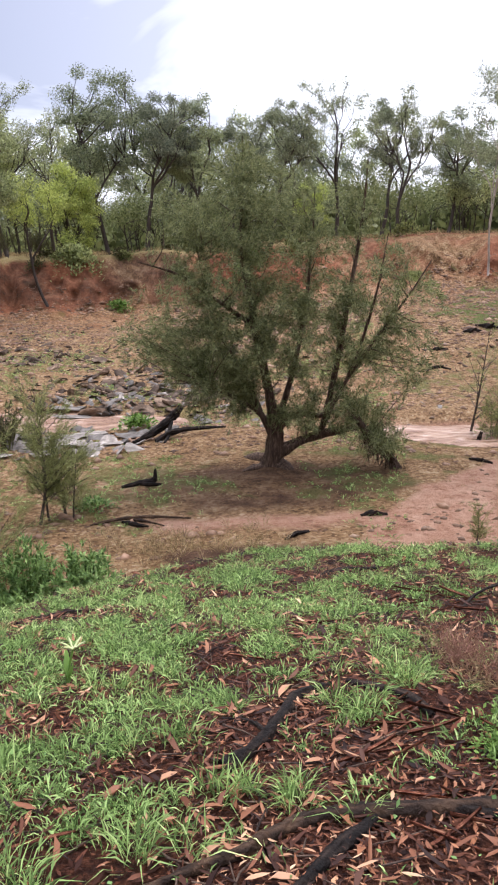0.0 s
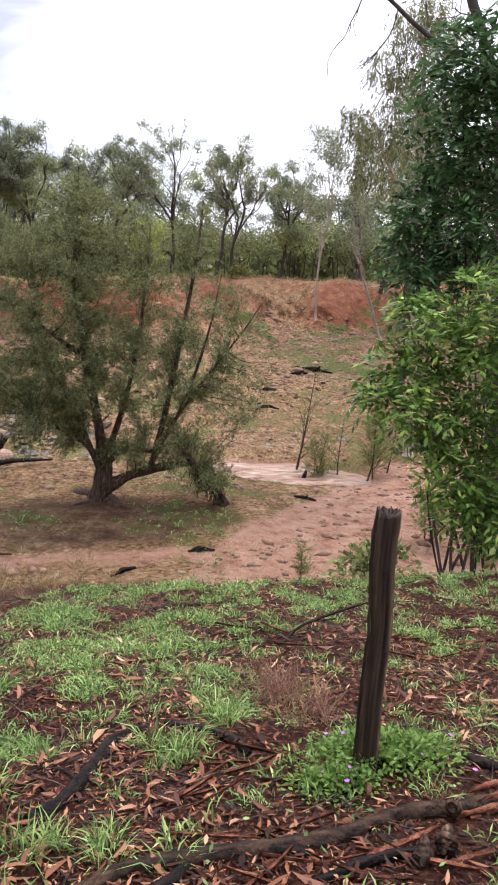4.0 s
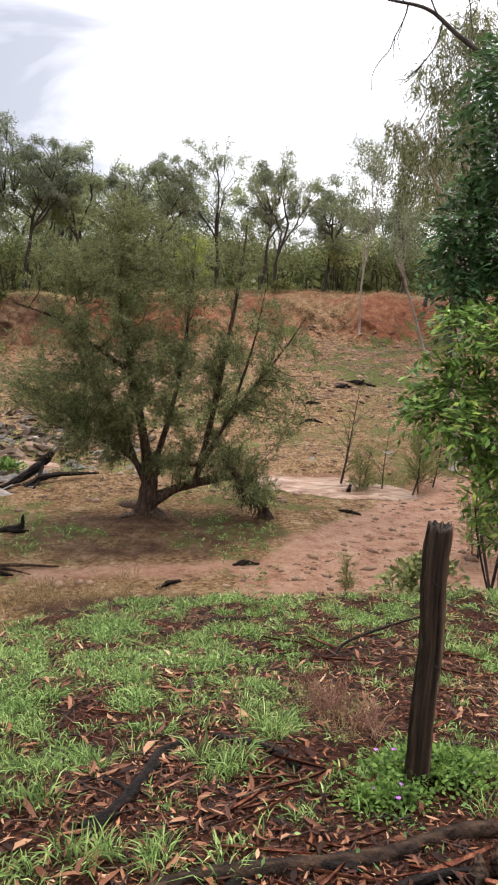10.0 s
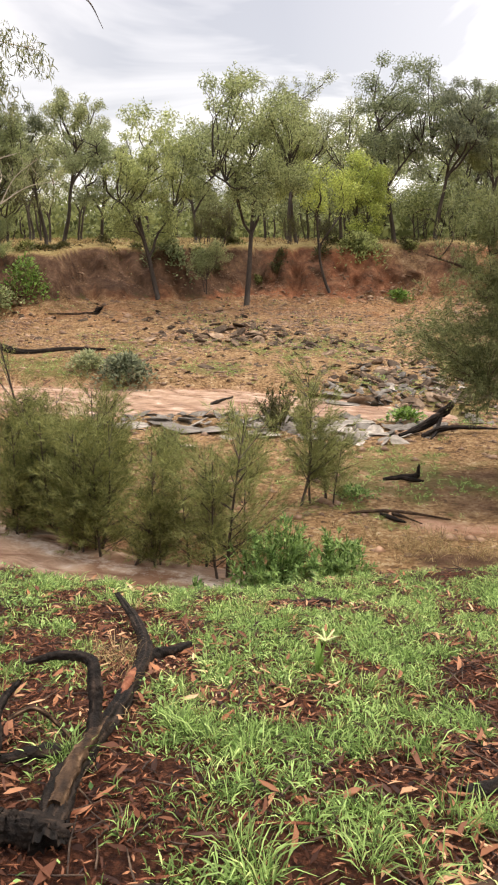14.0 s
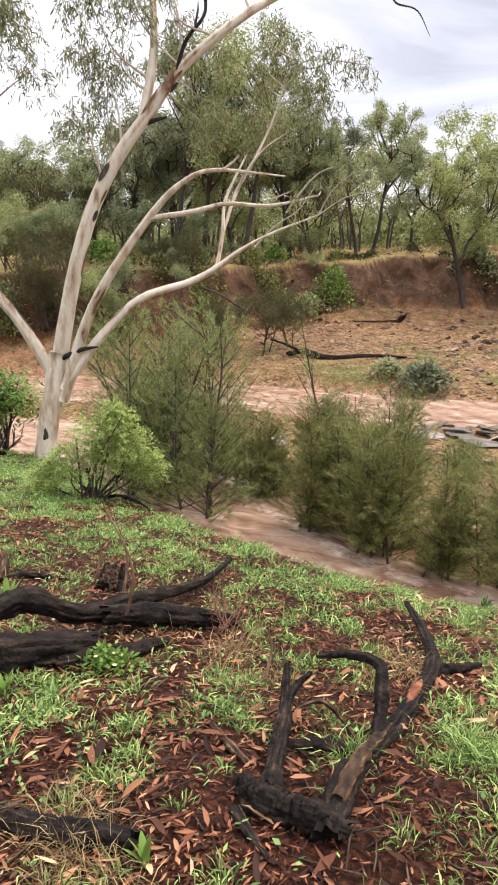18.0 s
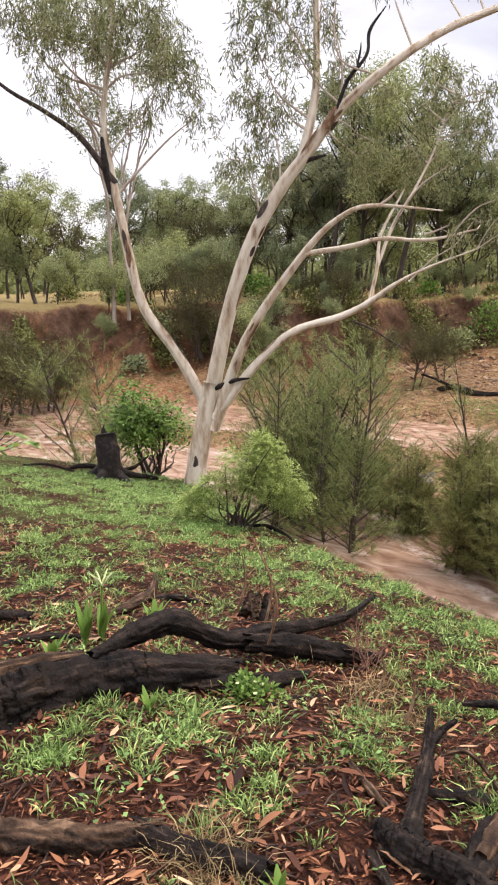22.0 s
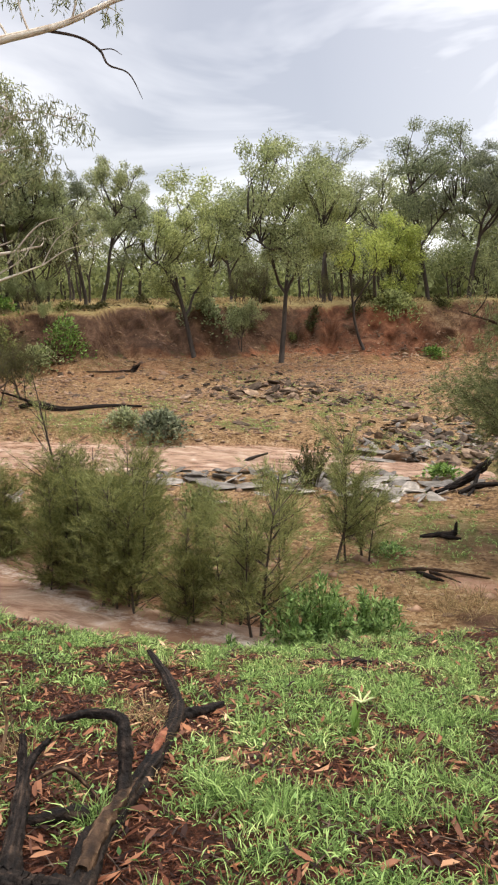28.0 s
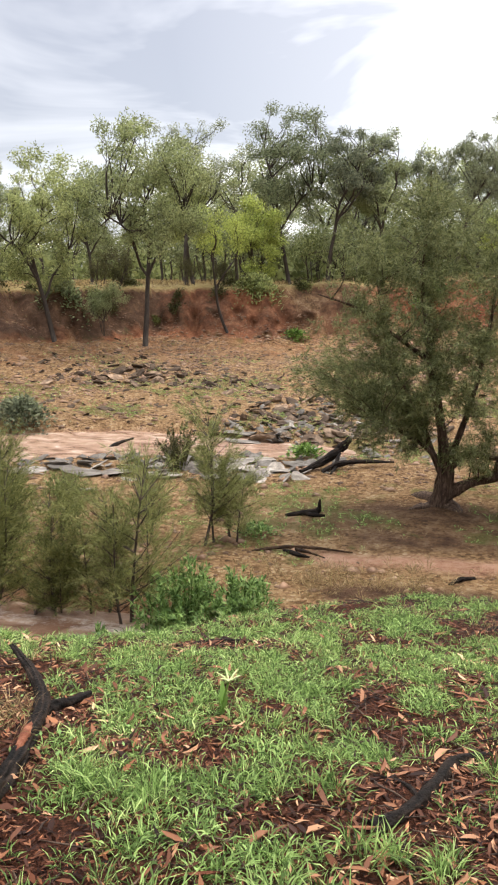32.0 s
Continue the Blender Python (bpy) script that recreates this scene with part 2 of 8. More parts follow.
# ---- materials ----
def mat(name, colors, scale=4.0, rough=0.8, bump=0.3, bump_scale=None, stretch=(1, 1, 1), island=0.0, detail=6.0, coat=0.0, translucent=0.0, objects=0.0, gloss=0.35, fibre=0.0):
    """A noise-driven surface: colours along a ramp, grain, relief, and a shift of value per leaf or per object."""
    m = bpy.data.materials.new(name)
    m.use_nodes = True
    nt = m.node_tree
    n, l = nt.nodes, nt.links
    b = n["Principled BSDF"]
    co = n.new("ShaderNodeTexCoord")
    mp = n.new("ShaderNodeMapping")
    mp.inputs["Scale"].default_value = stretch
    l.new(co.outputs["Object"], mp.inputs["Vector"])
    t1 = n.new("ShaderNodeTexNoise")
    t1.inputs["Scale"].default_value, t1.inputs["Detail"].default_value, t1.inputs["Roughness"].default_value = scale, detail, 0.65
    l.new(mp.outputs["Vector"], t1.inputs["Vector"])
    ramp = n.new("ShaderNodeValToRGB")
    r = ramp.color_ramp
    for k, c in enumerate(colors):
        p = 0.3 + 0.4 * k / max(1, len(colors) - 1)
        el = r.elements[k] if k < 2 else r.elements.new(p)
        el.position, el.color = p, (*c, 1)
    if fibre:
        strand = n.new("ShaderNodeAttribute")
        strand.attribute_name = "fibre"
        blend = n.new("ShaderNodeMix")
        blend.inputs["Factor"].default_value = fibre
        l.new(t1.outputs["Fac"], blend.inputs["A"])
        l.new(strand.outputs["Fac"], blend.inputs["B"])
        l.new(blend.outputs["Result"], ramp.inputs["Fac"])
    else:
        l.new(t1.outputs["Fac"], ramp.inputs["Fac"])
    col = ramp.outputs["Color"]
    if island or objects:
        hsv = n.new("ShaderNodeHueSaturation")
        rnd = n.new("ShaderNodeNewGeometry").outputs["Random Per Island"] if island else n.new("ShaderNodeObjectInfo").outputs["Random"]
        mr = n.new("ShaderNodeMapRange")
        amount = island or objects
        mr.inputs["To Min"].default_value, mr.inputs["To Max"].default_value = 1 - amount, 1 + amount
        l.new(rnd, mr.inputs["Value"])
        l.new(mr.outputs["Result"], hsv.inputs["Value"])
        l.new(col, hsv.inputs["Color"])
        col = hsv.outputs["Color"]
    l.new(col, b.inputs["Base Color"])
    b.inputs["Roughness"].default_value = rough
    b.inputs["Specular IOR Level"].default_value = gloss
    if coat:
        b.inputs["Coat Weight"].default_value, b.inputs["Coat Roughness"].default_value = coat, 0.2
    if bump:
        t2 = n.new("ShaderNodeTexNoise")
        t2.inputs["Scale"].default_value, t2.inputs["Detail"].default_value = bump_scale or scale * 6, 5.0
        l.new(mp.outputs["Vector"], t2.inputs["Vector"])
        bp = n.new("ShaderNodeBump")
        bp.inputs["Strength"].default_value, bp.inputs["Distance"].default_value = bump, 0.02
        l.new(t2.outputs["Fac"], bp.inputs["Height"])
        l.new(bp.outputs["Normal"], b.inputs["Normal"])
    if translucent:
        tr = n.new("ShaderNodeBsdfTranslucent")
        mix = n.new("ShaderNodeMixShader")
        mix.inputs["Fac"].default_value = translucent
        l.new(col, tr.inputs["Color"])
        l.new(b.outputs["BSDF"], mix.inputs[1])
        l.new(tr.outputs["BSDF"], mix.inputs[2])
        l.new(mix.outputs["Shader"], n["Material Output"].inputs["Surface"])
    return m


def leaf_mat(name, dark, light, island=0.30, rough=0.5, translucent=0.25, extra=(), trees=0.0):
    """Leaves: each one takes its own colour between dark and light (and further colours), with drifts over the crown."""
    m = mat(name, [dark, light], scale=0.9, rough=rough, bump=0, island=island, detail=3, translucent=translucent, gloss=0.12)
    n, l = m.node_tree.nodes, m.node_tree.links
    ramp = next(k for k in n if k.type == "VALTORGB")
    noise_fac = ramp.inputs["Fac"].links[0].from_socket
    geo = next(k for k in n if k.type == "NEW_GEOMETRY")
    rough_mix = n.new("ShaderNodeMath")
    rough_mix.operation = "MULTIPLY_ADD"
    rough_mix.inputs[1].default_value = 0.55
    half = n.new("ShaderNodeMath")
    half.operation = "MULTIPLY"
    half.inputs[1].default_value = 0.45
    l.new(noise_fac, half.inputs[0])
    l.new(geo.outputs["Random Per Island"], rough_mix.inputs[0])
    l.new(half.outputs[0], rough_mix.inputs[2])
    l.new(rough_mix.outputs[0], ramp.inputs["Fac"])
    r = ramp.color_ramp
    r.elements[0].position, r.elements[1].position = 0.15, 0.68
    for p, c in extra:
        r.elements.new(p).color = (*c, 1)
    if trees:
        # every tree has its own tone
        hsv = next(k for k in n if k.type == "HUE_SAT")
        tone = n.new("ShaderNodeHueSaturation")
        info = n.new("ShaderNodeObjectInfo")
        for socket, lo, hi in (("Value", 1 - trees, 1 + trees), ("Hue", 0.514, 0.492), ("Saturation", 0.72, 0.98)):
            mr = n.new("ShaderNodeMapRange")
            mr.inputs["To Min"].default_value, mr.inputs["To Max"].default_value = lo, hi
            l.new(info.outputs["Random"], mr.inputs["Value"])
            l.new(mr.outputs["Result"], tone.inputs[socket])
        targets = [k.to_socket for k in hsv.outputs["Color"].links]
        l.new(hsv.outputs["Color"], tone.inputs["Color"])
        for k in targets:
            l.new(tone.outputs["Color"], k)
    return m


M_needle = leaf_mat("paperbark_foliage", (0.060, 0.072, 0.028), (0.245, 0.262, 0.112), island=0.25, translucent=0.36)
M_oak = leaf_mat("river_oak_foliage", (0.054, 0.060, 0.018), (0.245, 0.255, 0.086), island=0.25, translucent=0.34)
M_oak_mid = leaf_mat("river_oak_grey_foliage", (0.058, 0.074, 0.026), (0.275, 0.315, 0.115), island=0.25, translucent=0.34)
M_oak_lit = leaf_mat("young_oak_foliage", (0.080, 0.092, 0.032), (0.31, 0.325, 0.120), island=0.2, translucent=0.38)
M_gum_leaf = leaf_mat("gum_leaves", (0.085, 0.098, 0.042), (0.27, 0.28, 0.135), translucent=0.4)
M_far_leaf = leaf_mat("woodland_leaves", (0.105, 0.128, 0.044), (0.36, 0.40, 0.155), island=0.2, translucent=0.4, trees=0.25)
# woodland leaf colour darkened to stand in for shade inside the dense wood
M_far_shaded = leaf_mat("deep_woodland_leaves", (0.066, 0.082, 0.030), (0.23, 0.255, 0.100), island=0.15, translucent=0.4)
M_far_grey = leaf_mat("grey_woodland_leaves", (0.095, 0.115, 0.052), (0.33, 0.355, 0.175), island=0.2, translucent=0.4, trees=0.25)
M_bright = leaf_mat("bright_green_leaves", (0.20, 0.25, 0.055), (0.52, 0.58, 0.16), island=0.15, translucent=0.4)
M_dark_leaf = leaf_mat("glossy_dark_leaves", (0.034, 0.080, 0.028), (0.125, 0.225, 0.085), rough=0.30, translucent=0.25)
M_new_leaf = leaf_mat("fresh_green_leaves", (0.065, 0.135, 0.026), (0.22, 0.35, 0.075), rough=0.32, translucent=0.28, extra=((0.80, (0.40, 0.46, 0.10)),))
M_bush = leaf_mat("bush_leaves", (0.055, 0.12, 0.020), (0.19, 0.29, 0.065), rough=0.4, translucent=0.35)
M_bush_pale = leaf_mat("pale_bush_leaves", (0.065, 0.135, 0.032), (0.235, 0.345, 0.11), rough=0.4, translucent=0.32)
M_acacia = leaf_mat("acacia_leaves", (0.17, 0.235, 0.055), (0.42, 0.50, 0.165), translucent=0.4)
M_grass = leaf_mat("wet_green_grass", (0.054, 0.110, 0.025), (0.345, 0.485, 0.155), rough=0.48, translucent=0.34, extra=((0.80, (0.53, 0.61, 0.245)),))
M_weed = leaf_mat("round_weed_leaves", (0.052, 0.118, 0.030), (0.235, 0.375, 0.120), rough=0.5, translucent=0.28)
M_straw = leaf_mat("dry_straw_grass", (0.16, 0.10, 0.045), (0.40, 0.30, 0.15))
M_litter = leaf_mat("fallen_gum_leaves", (0.014, 0.006, 0.004), (0.21, 0.092, 0.046), island=0.35, rough=0.5, translucent=0.0, extra=((0.30, (0.040, 0.015, 0.009)), (0.44, (0.095, 0.036, 0.019)), (0.56, (0.165, 0.066, 0.033)), (0.74, (0.31, 0.17, 0.092)), (0.84, (0.50, 0.34, 0.20))))
M_shreds = leaf_mat("rotting_leaf_crumbs", (0.008, 0.003, 0.002), (0.10, 0.034, 0.016), island=0.4, rough=0.6, translucent=0.0, extra=((0.74, (0.24, 0.10, 0.046)), (0.84, (0.42, 0.23, 0.12))))
M_thicket = leaf_mat("dark_thicket_leaves", (0.032, 0.033, 0.012), (0.125, 0.118, 0.046), island=0.2, translucent=0.35)
M_dead_twig = mat("dead_reddish_twigs", [(0.20, 0.09, 0.06), (0.42, 0.24, 0.16)], scale=8, bump=0, gloss=0.2)
M_bark_dark = mat("dark_furrowed_bark", [(0.018, 0.013, 0.010), (0.06, 0.042, 0.032), (0.12, 0.085, 0.065)], scale=5, stretch=(6, 6, 0.8), bump=0.8, bump_scale=14)
M_bark_paper = mat("shaggy_brown_bark", [(0.020, 0.013, 0.009), (0.075, 0.047, 0.032), (0.20, 0.135, 0.095)], scale=5, stretch=(6, 6, 0.8), bump=0.8, bump_scale=14, gloss=0.15)
M_bark_far = mat("grey_brown_bark", [(0.022, 0.016, 0.012), (0.075, 0.056, 0.042)], scale=3, stretch=(5, 5, 0.7), bump=0.3)
M_bark_white = mat("pale_gum_bark", [(0.10, 0.066, 0.045), (0.40, 0.29, 0.19), (0.60, 0.52, 0.40), (0.68, 0.61, 0.49), (0.50, 0.36, 0.24)], scale=3.2, stretch=(2.6, 2.6, 0.7), rough=0.7, bump=0.5, bump_scale=14, detail=9, gloss=0.2, fibre=0.3)
M_bark_peel = mat("peeling_tan_bark", [(0.075, 0.040, 0.022), (0.20, 0.115, 0.064), (0.36, 0.24, 0.145)], scale=9, stretch=(2, 2, 0.6), rough=0.8, bump=0.6, gloss=0.15)
M_bark_twig = mat("pale_gum_twigs", [(0.30, 0.23, 0.17), (0.55, 0.48, 0.38)], scale=4, rough=0.7, bump=0.2, gloss=0.2)
M_bark_pale_far = mat("pale_far_bark", [(0.20, 0.15, 0.11), (0.42, 0.36, 0.29)], scale=4, stretch=(2, 2, 0.5), bump=0.2)
M_char = mat("charred_wet_wood", [(0.005, 0.004, 0.0035), (0.018, 0.013, 0.011), (0.06, 0.043, 0.032)], scale=6, stretch=(3, 3, 3), rough=0.6, bump=1.0, bump_scale=26, gloss=0.2)
M_wood_grey = mat("weathered_grey_wood", [(0.008, 0.006, 0.005), (0.035, 0.022, 0.016), (0.10, 0.064, 0.042), (0.20, 0.135, 0.088)], scale=5, stretch=(1.6, 1.6, 1.6), rough=0.65, bump=0.9, bump_scale=30, gloss=0.2)
M_char_log = mat("charred_log_wood", [(0.003, 0.0025, 0.002), (0.009, 0.0065, 0.005), (0.022, 0.015, 0.011), (0.075, 0.048, 0.032)], scale=9, rough=0.75, bump=1.0, bump_scale=40, gloss=0.14, fibre=0.42)
M_grey_log = mat("weathered_log_wood", [(0.007, 0.0045, 0.003), (0.026, 0.015, 0.009), (0.075, 0.043, 0.024), (0.24, 0.15, 0.088)], scale=9, rough=0.72, bump=1.0, bump_scale=40, gloss=0.15, fibre=0.45)
M_barkstrip = mat("peeled_red_bark", [(0.05, 0.016, 0.010), (0.15, 0.050, 0.026), (0.32, 0.14, 0.075)], scale=9, rough=0.65, bump=0.6, objects=0.45, gloss=0.15)
M_torn = mat("torn_orange_heartwood", [(0.060, 0.018, 0.009), (0.18, 0.060, 0.028), (0.34, 0.14, 0.072)], scale=14, stretch=(2, 2, 2), rough=0.65, bump=0.7, objects=0.3, gloss=0.2)
M_post = mat("weathered_fence_post", [(0.006, 0.004, 0.003), (0.022, 0.014, 0.009), (0.060, 0.037, 0.023), (0.14, 0.09, 0.055), (0.36, 0.26, 0.17)], scale=5, stretch=(9, 9, 0.45), rough=0.6, bump=1.0, bump_scale=9, gloss=0.2, fibre=0.62)
M_rock = mat("wet_slate_rock", [(0.090, 0.075, 0.060), (0.225, 0.195, 0.160), (0.41, 0.365, 0.31)], scale=3.0, rough=0.6, bump=0.8, objects=0.5, gloss=0.15)
M_rock_dark = mat("dark_river_rock", [(0.042, 0.028, 0.018), (0.145, 0.096, 0.061), (0.31, 0.22, 0.145)], scale=3.0, rough=0.7, bump=0.8, objects=0.6, gloss=0.12)
M_flower = mat("purple_petals", [(0.45, 0.12, 0.50), (0.60, 0.25, 0.62)], scale=8, bump=0)
M_cream = mat("pale_lily_buds", [(0.46, 0.52, 0.20), (0.64, 0.67, 0.38)], scale=8, bump=0)


def ground_material():
    """Zones of soil, laid on the land by where litter, sand, red clay and pasture lie, each with its own grain."""
    m = bpy.data.materials.new("creek_country_soil")
    m.use_nodes = True
    nt = m.node_tree
    n, l = nt.nodes, nt.links
    b = n["Principled BSDF"]
    co = n.new("ShaderNodeTexCoord")

    def noise_tex(scale, detail=7.0, rough=0.65):
        t = n.new("ShaderNodeTexNoise")
        t.inputs["Scale"].default_value, t.inputs["Detail"].default_value, t.inputs["Roughness"].default_value = scale, detail, rough
        l.new(co.outputs["Object"], t.inputs["Vector"])
        return t.outputs["Fac"]

    def ramp(fac, *stops):
        r = n.new("ShaderNodeValToRGB")
        for k, (p, c) in enumerate(stops):
            el = r.color_ramp.elements[k] if k < 2 else r.color_ramp.elements.new(p)
            el.position, el.color = p, (*c, 1)
        l.new(fac, r.inputs["Fac"])
        return r.outputs["Color"]

    def mix(fac, a, c):
        x = n.new("ShaderNodeMix")
        x.data_type = "RGBA"
        l.new(fac, x.inputs["Factor"])
        l.new(a, x.inputs["A"])
        l.new(c, x.inputs["B"])
        return x.outputs["Result"]

    def zone(name):
        a = n.new("ShaderNodeAttribute")
        a.attribute_name = name
        return a.outputs["Fac"]

    def broken(name):
        """A zone whose rim is broken up by noise."""
        a = n.new("ShaderNodeMath")
        a.operation = "MULTIPLY_ADD"
        a.inputs[1].default_value, a.use_clamp = 1.7, True
        shift = n.new("ShaderNodeMath")
        shift.operation = "MULTIPLY_ADD"
        shift.inputs[1].default_value, shift.inputs[2].default_value = 2.4, -1.55
        l.new(patch, shift.inputs[0])
        l.new(zone(name), a.inputs[0])
        l.new(shift.outputs[0], a.inputs[2])
        return a.outputs[0]

    patch = noise_tex(1.1, 9.0, 0.7)
    fine, mid, grit = noise_tex(38.0), noise_tex(5.0), noise_tex(2.3, 12.0, 0.78)
    litter = ramp(fine, (0.34, (0.016, 0.006, 0.004)), (0.5, (0.060, 0.021, 0.011)), (0.68, (0.17, 0.064, 0.032)))
    cells = n.new("ShaderNodeTexVoronoi")
    cells.inputs["Scale"].default_value = 17.0
    l.new(co.outputs["Object"], cells.inputs["Vector"])
    bw = n.new("ShaderNodeRGBToBW")
    l.new(cells.outputs["Color"], bw.inputs["Color"])
    blend = n.new("ShaderNodeMath")
    blend.operation = "MULTIPLY_ADD"
    blend.inputs[1].default_value = 0.26
    part_grit = n.new("ShaderNodeMath")
    part_grit.operation = "MULTIPLY"
    part_grit.inputs[1].default_value = 0.78
    l.new(grit, part_grit.inputs[0])
    l.new(bw.outputs["Val"], blend.inputs[0])
    l.new(part_grit.outputs[0], blend.inputs[2])
    pebbly = blend.outputs[0]
    gravel = ramp(pebbly, (0.34, (0.062, 0.033, 0.015)), (0.46, (0.205, 0.115, 0.051)), (0.58, (0.375, 0.232, 0.112)), (0.72, (0.54, 0.41, 0.25)))
    sand = ramp(grit, (0.34, (0.22, 0.098, 0.057)), (0.46, (0.44, 0.24, 0.148)), (0.66, (0.60, 0.385, 0.262)))
    clay = ramp(grit, (0.3, (0.10, 0.032, 0.016)), (0.5, (0.29, 0.112, 0.054)), (0.7, (0.53, 0.245, 0.125)))
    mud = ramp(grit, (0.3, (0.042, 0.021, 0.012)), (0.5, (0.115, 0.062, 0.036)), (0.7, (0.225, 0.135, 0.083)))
    straw = ramp(mid, (0.3, (0.20, 0.14, 0.055)), (0.5, (0.36, 0.27, 0.11)), (0.7, (0.48, 0.37, 0.17)))
    turf = ramp(fine, (0.3, (0.060, 0.070, 0.016)), (0.5, (0.13, 0.145, 0.036)), (0.7, (0.21, 0.225, 0.068)))
    col = mix(zone("bed"), litter, gravel)
    col = mix(broken("sand"), col, sand)
    col = mix(broken("clay"), col, clay)
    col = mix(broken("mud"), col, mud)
    col = mix(zone("plain"), col, straw)
    col = mix(broken("turf"), col, turf)
    l.new(col, b.inputs["Base Color"])
    b.inputs["Roughness"].default_value = 0.75
    b.inputs["Specular IOR Level"].default_value = 0.1
    # trodden, rain-pocked sand
    dents = n.new("ShaderNodeTexVoronoi")
    dents.inputs["Scale"].default_value = 5.5
    l.new(co.outputs["Object"], dents.inputs["Vector"])
    pock = n.new("ShaderNodeMapRange")
    pock.inputs["From Min"].default_value, pock.inputs["From Max"].default_value = 0.10, 0.42
    l.new(dents.outputs["Distance"], pock.inputs["Value"])
    deep = n.new("ShaderNodeMath")
    deep.operation = "MULTIPLY"
    l.new(pock.outputs["Result"], deep.inputs[0])
    l.new(zone("sand"), deep.inputs[1])
    add = n.new("ShaderNodeMath")
    add.operation = "ADD"
    l.new(grit, add.inputs[0])
    first = n.new("ShaderNodeMath")
    first.operation = "ADD"
    l.new(fine, first.inputs[0])
    l.new(deep.outputs[0], first.inputs[1])
    l.new(first.outputs[0], add.inputs[1])
    bp = n.new("ShaderNodeBump")
    bp.inputs["Strength"].default_value, bp.inputs["Distance"].default_value = 0.9, 0.12
    l.new(add.outputs[0], bp.inputs["Height"])
    l.new(bp.outputs["Normal"], b.inputs["Normal"])
    return m


def water_material():
    m = bpy.data.materials.new("muddy_flood_water")
    m.use_nodes = True
    n, l = m.node_tree.nodes, m.node_tree.links
    b = n["Principled BSDF"]
    co = n.new("ShaderNodeTexCoord")
    mp = n.new("ShaderNodeMapping")
    mp.inputs["Scale"].default_value = (0.7, 1.35, 1.0)
    mp.inputs["Rotation"].default_value = (0, 0, radians(14))
    l.new(co.outputs["Object"], mp.inputs["Vector"])
    t = n.new("ShaderNodeTexNoise")
    t.inputs["Scale"].default_value, t.inputs["Detail"].default_value, t.inputs["Distortion"].default_value = 1.9, 9.0, 1.1
    l.new(mp.outputs["Vector"], t.inputs["Vector"])
    r = n.new("ShaderNodeValToRGB")
    for k, (p, c) in enumerate([(0.36, (0.21, 0.115, 0.070)), (0.52, (0.34, 0.215, 0.142)), (0.64, (0.45, 0.32, 0.23)), (0.78, (0.68, 0.58, 0.49))]):
        el = r.color_ramp.elements[k] if k < 2 else r.color_ramp.elements.new(p)
        el.position, el.color = p, (*c, 1)
    l.new(t.outputs["Fac"], r.inputs["Fac"])
    foam = n.new("ShaderNodeAttribute")
    foam.attribute_name = "foam"
    lather = n.new("ShaderNodeTexNoise")
    lather.inputs["Scale"].default_value, lather.inputs["Detail"].default_value, lather.inputs["Roughness"].default_value = 7.0, 8.0, 0.75
    l.new(co.outputs["Object"], lather.inputs["Vector"])
    gate = n.new("ShaderNodeMath")
    gate.operation = "ADD"
    l.new(foam.outputs["Fac"], gate.inputs[0])
    l.new(lather.outputs["Fac"], gate.inputs[1])
    cut = n.new("ShaderNodeMapRange")
    cut.inputs["From Min"].default_value, cut.inputs["From Max"].default_value = 0.92, 1.30
    l.new(gate.outputs[0], cut.inputs["Value"])
    mix = n.new("ShaderNodeMix")
    mix.data_type = "RGBA"
    mix.inputs["B"].default_value = (0.74, 0.64, 0.55, 1)
    l.new(cut.outputs["Result"], mix.inputs["Factor"])
    l.new(r.outputs["Color"], mix.inputs["A"])
    l.new(mix.outputs["Result"], b.inputs["Base Color"])
    b.inputs["Roughness"].default_value = 0.26
    b.inputs["Specular IOR Level"].default_value = 0.3
    bp = n.new("ShaderNodeBump")
    bp.inputs["Strength"].default_value, bp.inputs["Distance"].default_value = 1.0, 0.14
    l.new(t.outputs["Fac"], bp.inputs["Height"])
    l.new(bp.outputs["Normal"], b.inputs["Normal"])
    return m


M_ground, M_water = ground_material(), water_material()


# ---- mesh tools ----
def mesh_of(name, verts, faces, material, smooth_shade=False):
    """A mesh from an array of corners and an array of faces of one size."""
    verts, faces = np.asarray(verts, np.float32), np.asarray(faces, np.int32)
    me = bpy.data.meshes.new(name)
    me.vertices.add(len(verts))
    me.vertices.foreach_set("co", verts.ravel())
    k = faces.shape[1]
    me.loops.add(faces.size)
    me.loops.foreach_set("vertex_index", faces.ravel())
    me.polygons.add(len(faces))
    me.polygons.foreach_set("loop_start", np.arange(len(faces), dtype=np.int32) * k)
    if smooth_shade:
        me.polygons.foreach_set("use_smooth", np.ones(len(faces), bool))
    me.update(calc_edges=True)
    me.materials.append(material)
    return me


def child(name, me, parent=None, label=""):
    ob = new(name, me)
    ob.parent = parent
    if label:
        ob["label"] = label
    return ob


def root(name, x, y, z=None, rz=0.0, tilt=(0, 0)):
    """An Empty at the foot of a thing, on the ground unless a height is given."""
    ob = new(name)
    ob.empty_display_size = 0.2
    ob.matrix_basis = pose(x, y, ground_z(x, y) if z is None else z, tilt[0], tilt[1], rz)
    return ob


